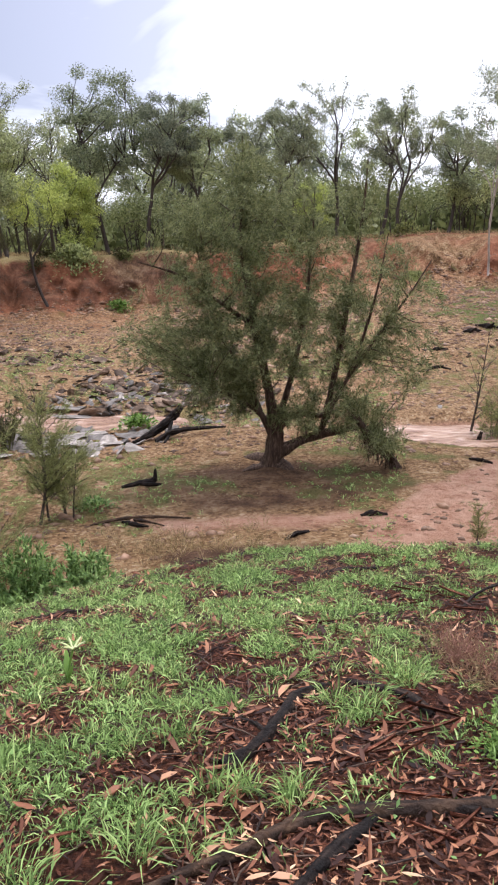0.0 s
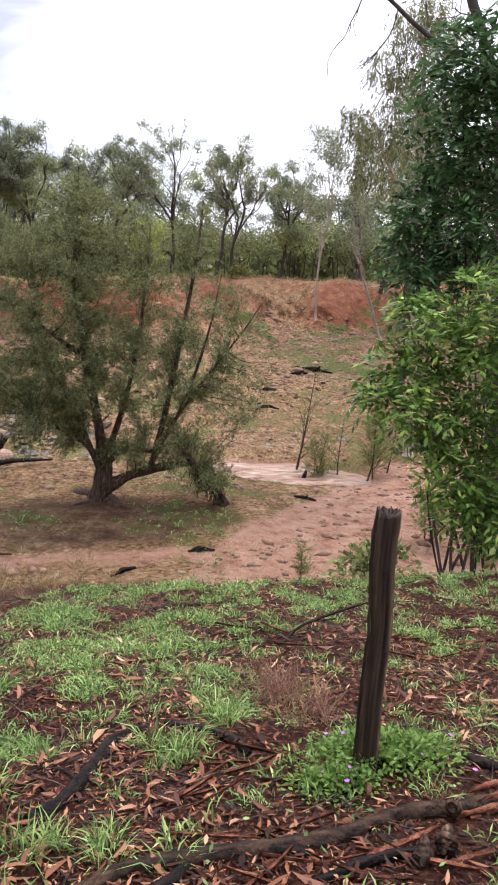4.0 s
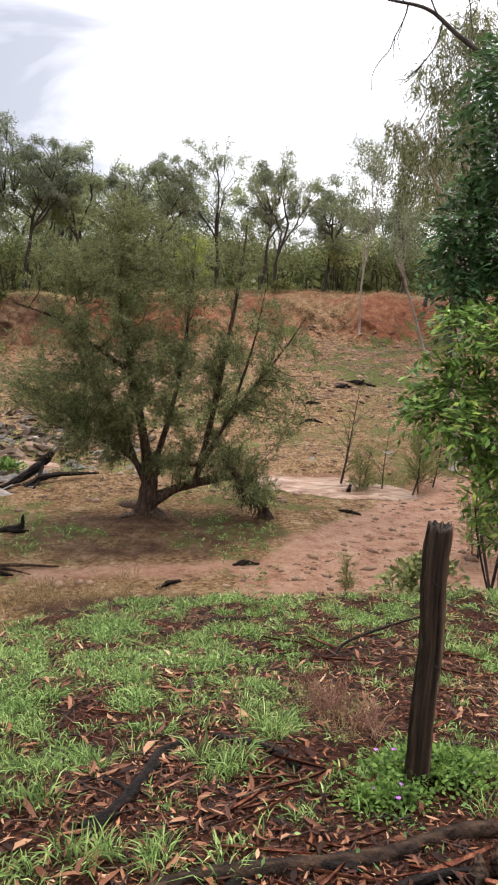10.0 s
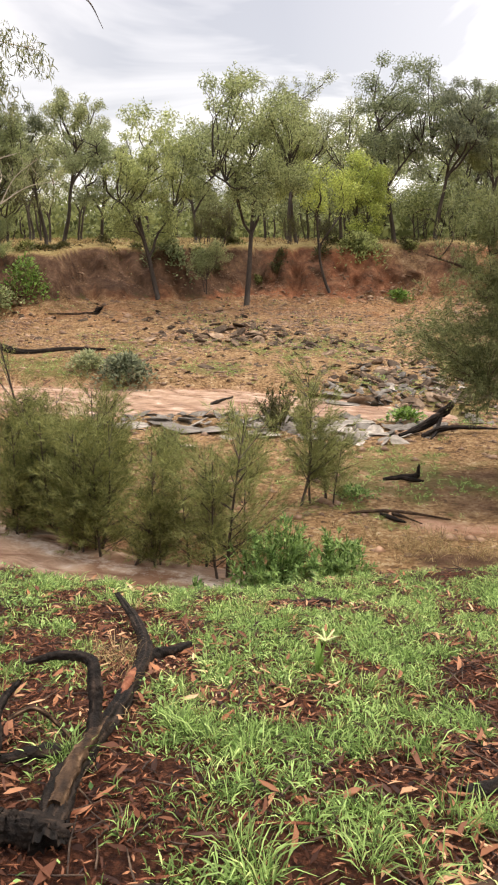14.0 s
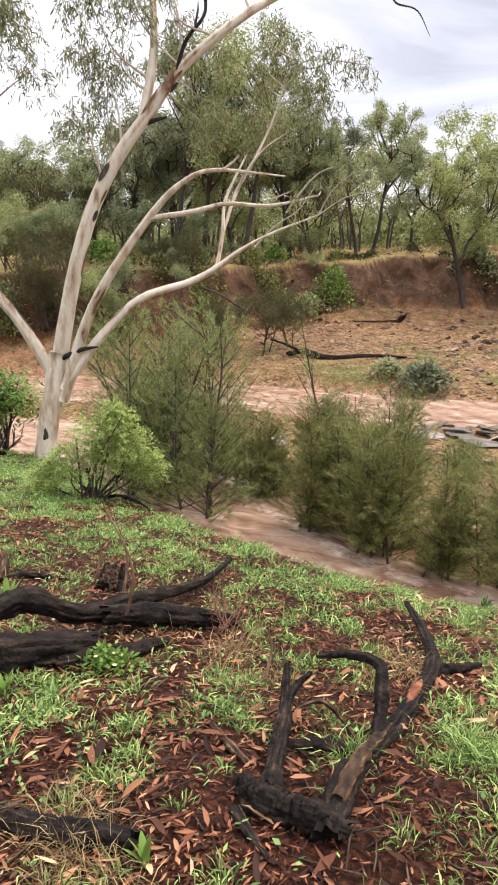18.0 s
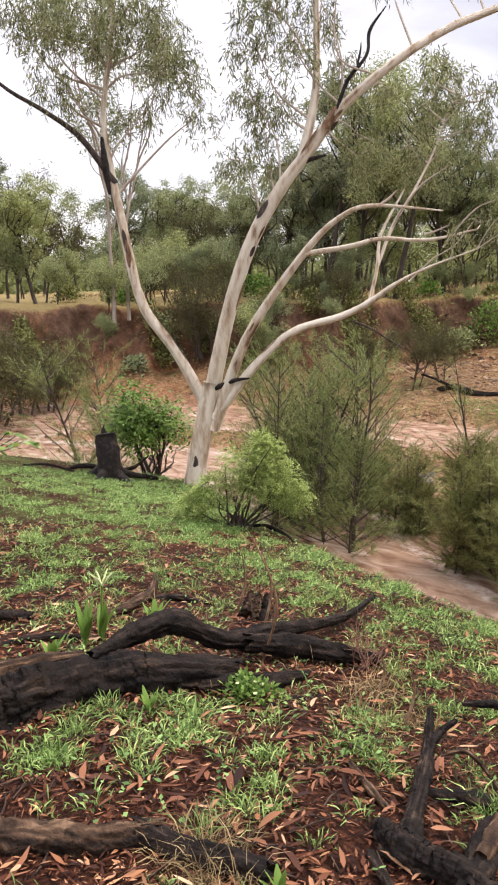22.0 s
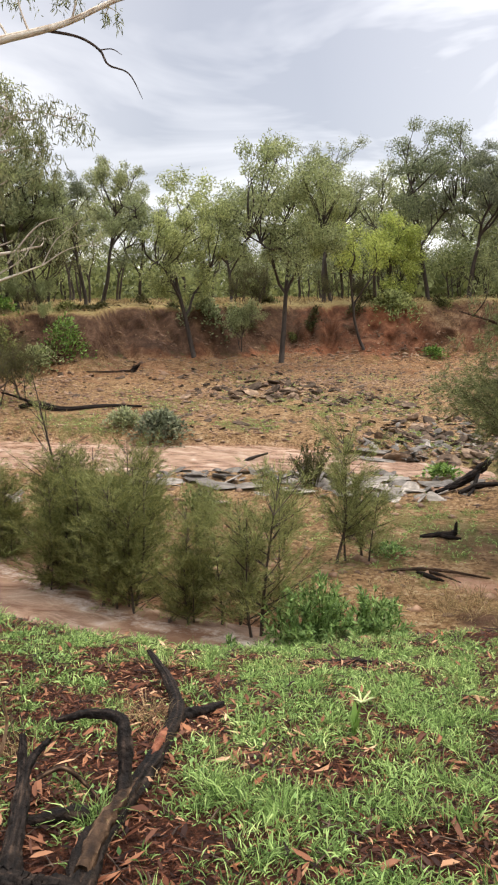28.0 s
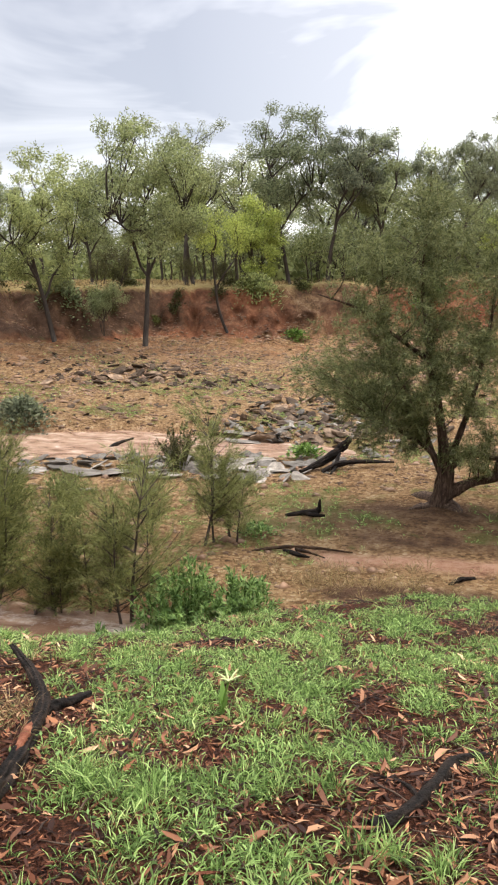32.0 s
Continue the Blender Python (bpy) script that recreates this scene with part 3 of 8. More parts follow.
def curve_points(points, steps):
    """A smooth line through a few points (Catmull-Rom)."""
    p = np.array(points, float)
    p = np.vstack([2 * p[0] - p[1], p, 2 * p[-1] - p[-2]])
    out = []
    for k in range(1, len(p) - 2):
        for t in np.linspace(0, 1, steps, endpoint=False):
            a, b, c, d = p[k - 1 : k + 3]
            out.append(0.5 * (2 * b + (c - a) * t + (2 * a - 5 * b + 4 * c - d) * t * t + (3 * b - a - 3 * c + d) * t ** 3))
    return np.array(out + [p[-2]])


def tube(path, radii, sides=8, rough=0.0, rng=None, flare=None):
    """A tapering limb swept along a path, with lumps: corners and four-sided faces, closed at both ends."""
    path = np.asarray(path, float)
    radii = np.interp(np.linspace(0, 1, len(path)), np.linspace(0, 1, len(radii)), radii)
    tang = np.gradient(path, axis=0)
    tang /= np.linalg.norm(tang, axis=1, keepdims=True) + 1e-9
    side = np.cross(tang, (0.31, 0.17, 0.94) if abs(tang[0][2]) < 0.8 else (0.9, 0.3, 0.1))
    side /= np.linalg.norm(side, axis=1, keepdims=True) + 1e-9
    up = np.cross(tang, side)
    ang = np.arange(sides) * 2 * np.pi / sides
    ring = side[:, None] * np.cos(ang)[None, :, None] + up[:, None] * np.sin(ang)[None, :, None]
    r = radii[:, None] * np.ones(sides)
    if rough and rng is not None:
        lobes = 1 + rough * rng.uniform(-1, 1, sides)[None] + rough * rng.uniform(-1, 1, (len(path), sides)) * 0.5
        if rough > 0.18:
            lobes = lobes * (1 - 0.38 * (rng.random(sides) < 0.28))[None]
            swell = np.interp(np.arange(len(path)), np.linspace(0, len(path), 7), rng.uniform(0.78, 1.2, 7))
            lobes = lobes * swell[:, None]
        r = r * lobes
    v = path[:, None] + ring * r[:, :, None]
    if rough > 0.18 and rng is not None:
        for end, sign in ((0, -1), (-1, 1)):
            v[end] += sign * tang[end] * (rng.uniform(-0.3, 1.6, sides) * radii[end])[:, None]
    n = len(path)
    i = np.arange(n - 1)[:, None] * sides
    j = np.arange(sides)[None]
    k = (j + 1) % sides
    f = np.stack([i + j, i + k, i + sides + k, i + sides + j], -1).reshape(-1, 4)
    v = v.reshape(-1, 3)
    caps = []
    for base, centre, flip in ((0, path[0], True), ((n - 1) * sides, path[-1], False)):
        c = len(v)
        v = np.vstack([v, centre])
        for a in range(0, sides, 2):
            q = [base + a, base + (a + 1) % sides, base + (a + 2) % sides, c]
            caps.append(q[::-1] if not flip else q)
    return v, np.vstack([f, np.array(caps)])


def strands(me, sides, rng):
    """Gives every lengthwise strand of a swept limb its own tone, drifting along the grain."""
    n = len(me.vertices)
    tone = rng.uniform(0.25, 0.75, sides)
    rows = np.arange(n) // sides
    value = tone[np.arange(n) % sides] + 0.12 * np.sin(rows * 0.55 + tone[np.arange(n) % sides] * 40)
    a = me.attributes.new("fibre", "FLOAT", "POINT")
    a.data.foreach_set("value", np.clip(value, 0, 1).astype(np.float32))
    return me


def joined(pieces):
    """Several (corners, faces) as one."""
    vs, fs, n = [], [], 0
    for v, f in pieces:
        vs.append(v)
        fs.append(np.asarray(f) + n)
        n += len(v)
    return np.vstack(vs), np.vstack(fs)


def blades(base, direction, length, width, rng, fold=0.0, droop=0.0):
    """Narrow pointed leaves as a diamond of two triangles pairs (four corners): base, two shoulders, tip."""
    base, direction = np.asarray(base, float), np.asarray(direction, float)
    direction = direction / (np.linalg.norm(direction, axis=1, keepdims=True) + 1e-9)
    n = len(base)
    spin = rng.normal(size=(n, 3))
    side = np.cross(direction, spin)
    side /= np.linalg.norm(side, axis=1, keepdims=True) + 1e-9
    length = np.broadcast_to(np.asarray(length, float), n)[:, None]
    width = np.broadcast_to(np.asarray(width, float), n)[:, None]
    mid = base + direction * length * 0.45
    tip = base + direction * length
    if droop:
        mid = mid + np.array([0, 0, 0.05]) * length
        tip = tip - np.array([0, 0, 1.0]) * length * droop
    v = np.stack([base, mid + side * width * 0.5, tip, mid - side * width * 0.5], 1).reshape(-1, 3)
    f = np.arange(4 * n).reshape(-1, 4)
    return v, f


# ---- ground: one sheet to the horizon ----
def build_ground():
    az = np.concatenate([np.arange(-180, -50, 4.0), np.arange(-50, 86, 0.27), np.arange(86, 180, 4.0)])
    rad = np.concatenate([np.geomspace(0.45, 31, 360), np.arange(31.2, 49, 0.16), np.geomspace(49.5, 3500, 44)])
    aa, dd = np.meshgrid(np.radians(az), rad, indexing="ij")
    x, y = -np.sin(aa) * dd, np.cos(aa) * dd
    z, dn, sc, cd, lift = land(x, y)
    # clods and hollows that overhang on the cut bank
    rugged = np.clip(sc * (1 - sc) * 5, 0, 1) * dn
    out = rugged * (1.35 * fbm(np.degrees(aa) * 0.8, z * 1.1, 91, 4) + 0.5 * fbm(np.degrees(aa) * 2.0, z * 2.6, 92, 3))
    px, py = x - x / dd * out, y - y / dd * out
    na, nr = x.shape
    v = np.stack([px, py, z], -1).reshape(-1, 3)
    i, j = np.meshgrid(np.arange(na), np.arange(nr - 1), indexing="ij")
    i2 = (i + 1) % na
    f = np.stack([i * nr + j, i * nr + j + 1, i2 * nr + j + 1, i2 * nr + j], -1).reshape(-1, 4)
    c = len(v)
    v = np.vstack([v, [0, 0, z[:, 0].mean()]])
    hub = np.array([[c, (k * nr), ((k + 1) % na) * nr, c] for k in range(na)])
    me = mesh_of("ground", v, f, M_ground, True)
    bm = bmesh.new()
    bm.from_mesh(me)
    bm.verts.ensure_lookup_table()
    for q in hub:
        bm.faces.new([bm.verts[q[0]], bm.verts[q[1]], bm.verts[q[2]]])
    bm.to_mesh(me)
    bm.free()
    az2, d = np.degrees(aa), dd
    n1, n2, n3 = fbm(x * 0.5, y * 0.5, 41, 4), fbm(x * 2.2, y * 2.2, 42, 3), fbm(x * 0.15, y * 0.15, 43, 3)
    bed = smooth((dn - 0.35 + n2 * 0.3) / 0.4)
    # the pink sand bar lies to the right of a line that runs out from the bank foot, with a tongue along the foot itself
    rim = x - np.interp(y, (9.0, 11.0, 12.7, 13.8, 15.4, 17.2, 19.0), (0.9, 1.5, 2.25, 3.17, 4.6, 6.2, 7.6)) + 1.0 * n1 + 0.5 * n2
    sandy = smooth(rim / 0.45 + 0.5) * smooth((d - 8.2) / 1.0) * smooth((21.5 - d) / 2.0)
    tongue = np.exp(-(((y - 12.25 - 0.9 * n1) / 0.38) ** 2)) * smooth((x + 2.2) / 0.8) * smooth((2.2 - x) / 0.6)
    sandy = np.clip(sandy + 0.9 * tongue + 0.3 * smooth((n1 - 0.06) * 8) * (d < 20) * (az2 < 30), 0, 1) * bed
    water_side = smooth((cd + 0.7) / 0.6) * 0.6
    sand = np.clip(np.maximum(sandy, water_side * bed), 0, 1)
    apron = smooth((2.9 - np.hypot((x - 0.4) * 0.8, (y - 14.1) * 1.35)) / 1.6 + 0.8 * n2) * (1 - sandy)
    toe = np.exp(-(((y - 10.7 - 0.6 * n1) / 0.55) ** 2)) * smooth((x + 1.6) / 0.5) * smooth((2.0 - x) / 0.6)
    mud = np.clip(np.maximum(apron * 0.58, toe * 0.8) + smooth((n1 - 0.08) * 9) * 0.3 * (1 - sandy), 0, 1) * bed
    turf = 0.55 * smooth((n1 + n2 * 0.8 - 0.0) * 7) * bed * (1 - sandy) * (1 - lift * 0.6) * (sc < 0.2)
    ring = np.exp(-((np.hypot((x - 0.6) * 0.75, (y - 14.4) * 1.3) - 2.7) / 0.7) ** 2) * smooth((y - 12.9) / 0.6) * (1 - sandy)
    turf = np.maximum(turf, 0.75 * ring * smooth(n2 * 5 + 0.8))
    turf = np.maximum(turf, 0.6 * smooth((x * -1 - 3.4) / 1.5) * smooth((y - 1.9) / 0.8) * (1 - bed) * smooth(n2 * 5 + 0.7))
    green_slope = smooth((lift - 0.3) / 0.2) * smooth((-3 - az2) / 5) * smooth((n1 + 0.5 * n2 + 0.04) * 6) * (sc < 0.35)
    turf = np.maximum(turf, 0.85 * green_slope)
    clay_line = smooth((sc - 0.06) / 0.1) * smooth((1.02 - sc) / 0.15)
    clay = clay_line * np.clip(0.42 + 2.8 * fbm(az2 * 0.22, d * 0.4, 51, 3) + 0.2 * smooth((-2 - az2) / 6) + 1.2 * np.exp(-((az2 - 13) / 4) ** 2) + 0.25 * np.exp(-((az2 - 52) / 6) ** 2), 0.05, 1) + 0.35 * smooth((lift - 0.45) / 0.5) * (1 - sc)
    plain = smooth((sc - 0.93) / 0.06)
    mud = np.clip(mud + (0.85 - 0.15 * smooth((az2 - 38) / 10)) * clay_line * smooth((az2 - 2) / 8) * (1 - 0.8 * np.exp(-((az2 - 13) / 4) ** 2)) * smooth((sc + 0.1) / 0.5), 0, 1)
    red_flat = plain * smooth((-2 - az2) / 5) * smooth((56 - d) / 5)
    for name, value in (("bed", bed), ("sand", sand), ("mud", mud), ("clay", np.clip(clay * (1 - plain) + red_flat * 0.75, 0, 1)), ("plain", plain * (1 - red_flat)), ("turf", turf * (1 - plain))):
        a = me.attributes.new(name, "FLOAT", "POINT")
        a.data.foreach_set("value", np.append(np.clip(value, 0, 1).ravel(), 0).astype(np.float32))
    return tagged(new("ground", me), "red-brown creek banks with leaf litter, gravel bed and clay scarp", "ground", kind="structure")


ground = build_ground()


def build_water():
    """The flooded creek: one rippled sheet that shows wherever the bed lies lower."""
    gx, gy = np.meshgrid(np.arange(-44, 24, 0.22), np.arange(2, 34, 0.22), indexing="ij")
    cd = channel_depth(gx, gy)
    run = fbm(gx * 0.9 + gy * 0.4, gy * 2.6, 71, 4)
    z = WATER_Z + 0.07 * run + 0.04 * fbm(gx * 3, gy * 3, 72, 2)
    keep = cd > -1.4
    idx = np.full(gx.shape, -1)
    idx[keep] = np.arange(keep.sum())
    q = np.stack([idx[:-1, :-1], idx[1:, :-1], idx[1:, 1:], idx[:-1, 1:]], -1).reshape(-1, 4)
    q = q[(q >= 0).all(1)]
    me = mesh_of("water", np.stack([gx[keep], gy[keep], z[keep]], -1), q, M_water, True)
    rush = smooth((gy - 18.0) / 1.5) * smooth((-4.5 - gx) / 2) * 0.10
    foam = 0.55 * np.exp(-(((cd - 0.25) / 0.32) ** 2)) * smooth((17 - gy) / 2) + 0.9 * np.clip(run, 0, 1) + 0.2 * fbm(gx * 1.7, gy * 1.7, 74, 3) + rush
    foam = foam * (gx < 1)
    a = me.attributes.new("foam", "FLOAT", "POINT")
    a.data.foreach_set("value", foam[keep].astype(np.float32))
    return tagged(new("water", me), "muddy brown flood water running over the creek bed", "water", kind="structure")


water = build_water()


# ---- trees: growing tools ----
def unit(v):
    v = np.asarray(v, float)
    return v / (np.linalg.norm(v, axis=-1, keepdims=True) + 1e-9)


def grow(rng, start, direction, length, radius, level, out, tips, splits=(3, 4, 4), spread=0.75, rise=0.25, wiggle=0.18, shrink=0.62):
    """A limb that wanders, narrows and splits again; fills out with (path, radii, level) and tips with its twig ends."""
    steps = 6
    p, d, path = np.array(start, float), unit(direction), [np.array(start, float)]
    for k in range(steps):
        d = unit(d + rng.normal(0, wiggle * (0.4 if level == 0 else 1.0), 3) + np.array([0, 0, rise * 0.25]))
        p = p + d * length / steps
        path.append(p)
    out.append((np.array(path), (radius, radius * 0.55), level))
    if level >= len(splits):
        tips.append((p, d))
        tips.append((path[4], unit(d + rng.normal(0, 0.5, 3))))
        return
    n = splits[level]
    for k in range(n):
        at = path[-1] if k == 0 else path[rng.integers(2 if level else 3, steps)]
        turn = unit(np.cross(d, rng.normal(size=3)))
        grow(rng, at, unit(d + turn * spread * rng.uniform(0.6, 1.3) + np.array([0, 0, rise])), length * shrink * rng.uniform(0.75, 1.2), radius * 0.55, level + 1, out, tips, splits, spread, rise, wiggle, shrink)


def limbs_mesh(name, limbs, material, rng, sides=6, rough=0.08):
    pieces = [tube(path, r, sides if lv < 2 else 3, rough if lv < 2 else 0, rng) for path, r, lv in limbs]
    return mesh_of(name, *joined(pieces), material, True)


def hanging_leaves(rng, tips, per_tip, clump, size, width, down=0.45):
    """Bunches of drooping gum leaves round the twig ends."""
    pos = np.repeat(np.array([t[0] for t in tips]), per_tip, axis=0)
    n = len(pos)
    pos = pos + rng.normal(0, 1, (n, 3)) * np.array(clump)
    d = rng.normal(0, 0.6, (n, 3)) + np.array([0, 0, -down])
    return blades(pos, d, size * rng.uniform(0.6, 1.3, n), width * rng.uniform(0.7, 1.2, n), rng)


def dome_leaves(rng, ends, total, radius, size, width, flat=0.8, down=0.35):
    """Rounded tufts of leaves, one on each branch end: domed above, thin and ragged below, with gaps between the tufts."""
    pos, out = [], []
    each = max(12, total // len(ends))
    for p, d in ends:
        r = radius * rng.uniform(0.55, 1.35)
        n = int(each * (r / radius) ** 2)
        q = unit(rng.normal(size=(n, 3))) * rng.uniform(0.1, 1, (n, 1)) ** 0.6
        lumps = unit(rng.normal(size=(5, 3)))
        q = q * (0.72 + 0.5 * np.clip((unit(q) @ lumps.T).max(1), 0, 1) ** 3)[:, None]
        q[:, 2] = np.where(q[:, 2] < 0, q[:, 2] * 0.75, q[:, 2])
        pos.append(p + q * (r, r, r * flat))
        out.append(q)
    pos, out = np.vstack(pos), np.vstack(out)
    n = len(pos)
    d = out * 0.5 + rng.normal(0, 0.65, (n, 3)) - [0, 0, down]
    return blades(pos, d, size * rng.uniform(0.6, 1.3, n), width * rng.uniform(0.7, 1.2, n), rng)


def strand_leaves(rng, clumps, per, size, width, drop=0.34):
    """Hanging gum foliage: every tuft is a bunch of drooping strands set with narrow leaves. clumps: (x, y, z, reach)."""
    pos, out = [], []
    for x, y, z, r in clumps:
        k = max(4, int(per * r * r * 20))
        q = unit(rng.normal(size=(k, 3))) * rng.uniform(0.1, 1, (k, 1)) ** 0.5
        top = np.array([x, y, z]) + q * (r, r, r * 0.9)
        sway = np.column_stack([rng.normal(0, 0.22, (k, 2)) + q[:, :2] * 0.25, -np.ones(k)]) * rng.uniform(0.4, 1.2, (k, 1)) * drop
        t = rng.uniform(0, 1, (k, 13, 1))
        pos.append((top[:, None] + sway[:, None] * t + rng.normal(0, 0.022, (k, 13, 3))).reshape(-1, 3))
        out.append((unit(sway)[:, None] + rng.normal(0, 0.55, (k, 13, 3))).reshape(-1, 3))
    pos, out = np.vstack(pos), np.vstack(out)
    n = len(pos)
    return blades(pos, out, size * rng.uniform(0.6, 1.3, n), width * rng.uniform(0.7, 1.2, n), rng)


def boughs(rng, clumps, bones, radius, origin, forks=3):
    """Branches that run from the nearest wood below out to each tuft and fork inside it."""
    made = []
    for x, y, z, r in clumps:
        end = np.array([x, y, z]) - origin
        gap = np.linalg.norm((bones - end) * (1, 1, 0.7) + [0, 0, 0.35], axis=1)
        near = bones[np.argmin(gap)]
        mid = (near + end) / 2 + rng.normal(0, 0.10, 3) * np.linalg.norm(end - near)
        made.append((curve_points([near, mid, end], 5), (radius, radius * 0.6, radius * 0.28), 0))
        for k in range(forks):
            tip = end + unit(rng.normal(size=3) + [0, 0, 0.2]) * r * rng.uniform(0.6, 0.95)
            at = mid * 0.35 + end * 0.65
            made.append((curve_points([at, (at + tip) / 2 + rng.normal(0, 0.05, 3), tip], 4), (radius * 0.4, radius * 0.14), 2))
    return made


def needle_sprays(rng, centres, dirs, length, count, needle, width, angle=0.7):
    """Feathery sprays: needles set along short twigs and swept towards their ends."""
    centres, dirs = np.asarray(centres, float), unit(dirs)
    n = len(centres)
    along = rng.uniform(0, 1, (n, count, 1))
    base = centres[:, None] + dirs[:, None] * along * np.asarray(length).reshape(-1, 1, 1)
    d = dirs[:, None] + rng.normal(0, angle, (n, count, 3))
    return blades(base.reshape(-1, 3), d.reshape(-1, 3), needle * rng.uniform(0.6, 1.3, n * count), width, rng)


def leafy(rng, centres, dirs, pairs, leaf, width, length):
    """Compound leaves: paired leaflets on a drooping stalk."""
    centres, dirs = np.asarray(centres, float), unit(dirs)
    n = len(centres)
    side = unit(np.cross(dirs, np.array([0, 0, 1.0]) + rng.normal(0, 0.35, (n, 3))))
    t = (np.arange(pairs) + 0.7) / pairs
    bend = np.array([0, 0, -1.0]) * (t ** 2)[None, :, None] * length * 0.45
    spot = centres[:, None] + dirs[:, None] * t[None, :, None] * length + bend
    out = []
    for s in (1, -1):
        d = dirs[:, None] * 0.55 + s * side[:, None] + np.array([0, 0, -0.25]) + rng.normal(0, 0.15, (n, pairs, 3))
        out.append(blades(spot.reshape(-1, 3), d.reshape(-1, 3), leaf * rng.uniform(0.75, 1.2, n * pairs), width, FlatRng(rng)))
    return joined(out)


class FlatRng:
    """Keeps leaf faces turned mostly to the sky."""

    def __init__(self, rng):
        self.rng = rng

    def normal(self, size=None):
        return self.rng.normal(0, 0.35, size) + np.array([0, 0, 1.0])


KINDS = {}


def plant(kind, x, y, scale=1.0, turn=0.0, z=None, lean=(0, 0)):
    """Puts a tree of a kind on the ground: the first one is built, the rest are copies of it."""
    make, proto = KINDS[kind]
    m = pose(x, y, (ground_z(x, y) if z is None else z) - 0.06, lean[0], lean[1], turn) @ Matrix.Diagonal((scale, scale, scale, 1))
    if proto is None:
        ob = make()
        ob.matrix_basis = m
        KINDS[kind] = (make, ob)
        return ob
    keep = tuple(proto.scale)
    proto.scale = (1, 1, 1)
    ob = copy_thing(proto, m)
    proto.scale = keep
    return ob


def gum_kind(seed, height, leaves, splits, bark, leaf_material, label, spread=0.7, rise=0.35, trunk=0.38, lean=(0.0, 0.0), clump=0.42, leaf=0.26, wide=0.075, radius=0.13, stems=1, broad=1.4, crown=None, name="gum_tree", category="tree", group="trees of the far woodland"):
    def make():
        rng = np.random.default_rng(seed)
        ob = tagged(new(name), label, category, group)
        limbs, tips = [], []
        for k in range(stems):
            a = rng.uniform(0, 6.28)
            off = np.array([np.cos(a), np.sin(a), 0]) * (0.0 if stems == 1 else 0.25)
            d = np.array([lean[0], lean[1], 1.0]) + off * (0.9 if stems > 1 else 0) + rng.normal(0, 0.06, 3)
            grow(rng, off, d, height * trunk, radius * (1 if k == 0 else 0.7), 0, limbs, tips, splits, spread, rise)
        top = max(t[0][2] for t in tips)
        s = height / (top + 0.2)
        size = np.array([s * broad, s * broad, s])
        limbs = [(p * size, r, lv) for p, r, lv in limbs if lv < 2 or not label.startswith("distant")]
        tips = [(p * size, d) for p, d in tips]
        if crown:
            # a full rounded crown: many tufts, most of them towards its rim, with forked boughs out to them
            count, low, wide_by = crown
            q = unit(rng.normal(size=(count, 3))) * rng.uniform(0.05, 1, (count, 1)) ** 0.45
            q = q * (0.78 + 0.34 * rng.random((count, 1)))
            half = height * (1 - low) / 2
            middle = np.mean([p for p, d in tips], axis=0) * (0.6, 0.6, 0) + [0, 0, height - half]
            tufts = q * (wide_by, wide_by, half) + middle
            limbs = [(p, r, lv) for p, r, lv in limbs if lv < 2]
            bones = np.vstack([p for p, r, lv in limbs])
            limbs += boughs(rng, [(*p, clump) for p in tufts], bones[bones[:, 2] > height * low * 0.7], radius * 0.28, np.zeros(3), 2)
            tips = [(p, None) for p in tufts]
        child("trunk", limbs_mesh("trunk", limbs, bark, rng), ob)
        v, f = dome_leaves(rng, tips, int(leaves * 0.8), clump * 0.9, leaf * 0.9, wide * 0.9, 0.95)
        child("crown", mesh_of("crown", v, f, leaf_material), ob)
        return ob
    return make


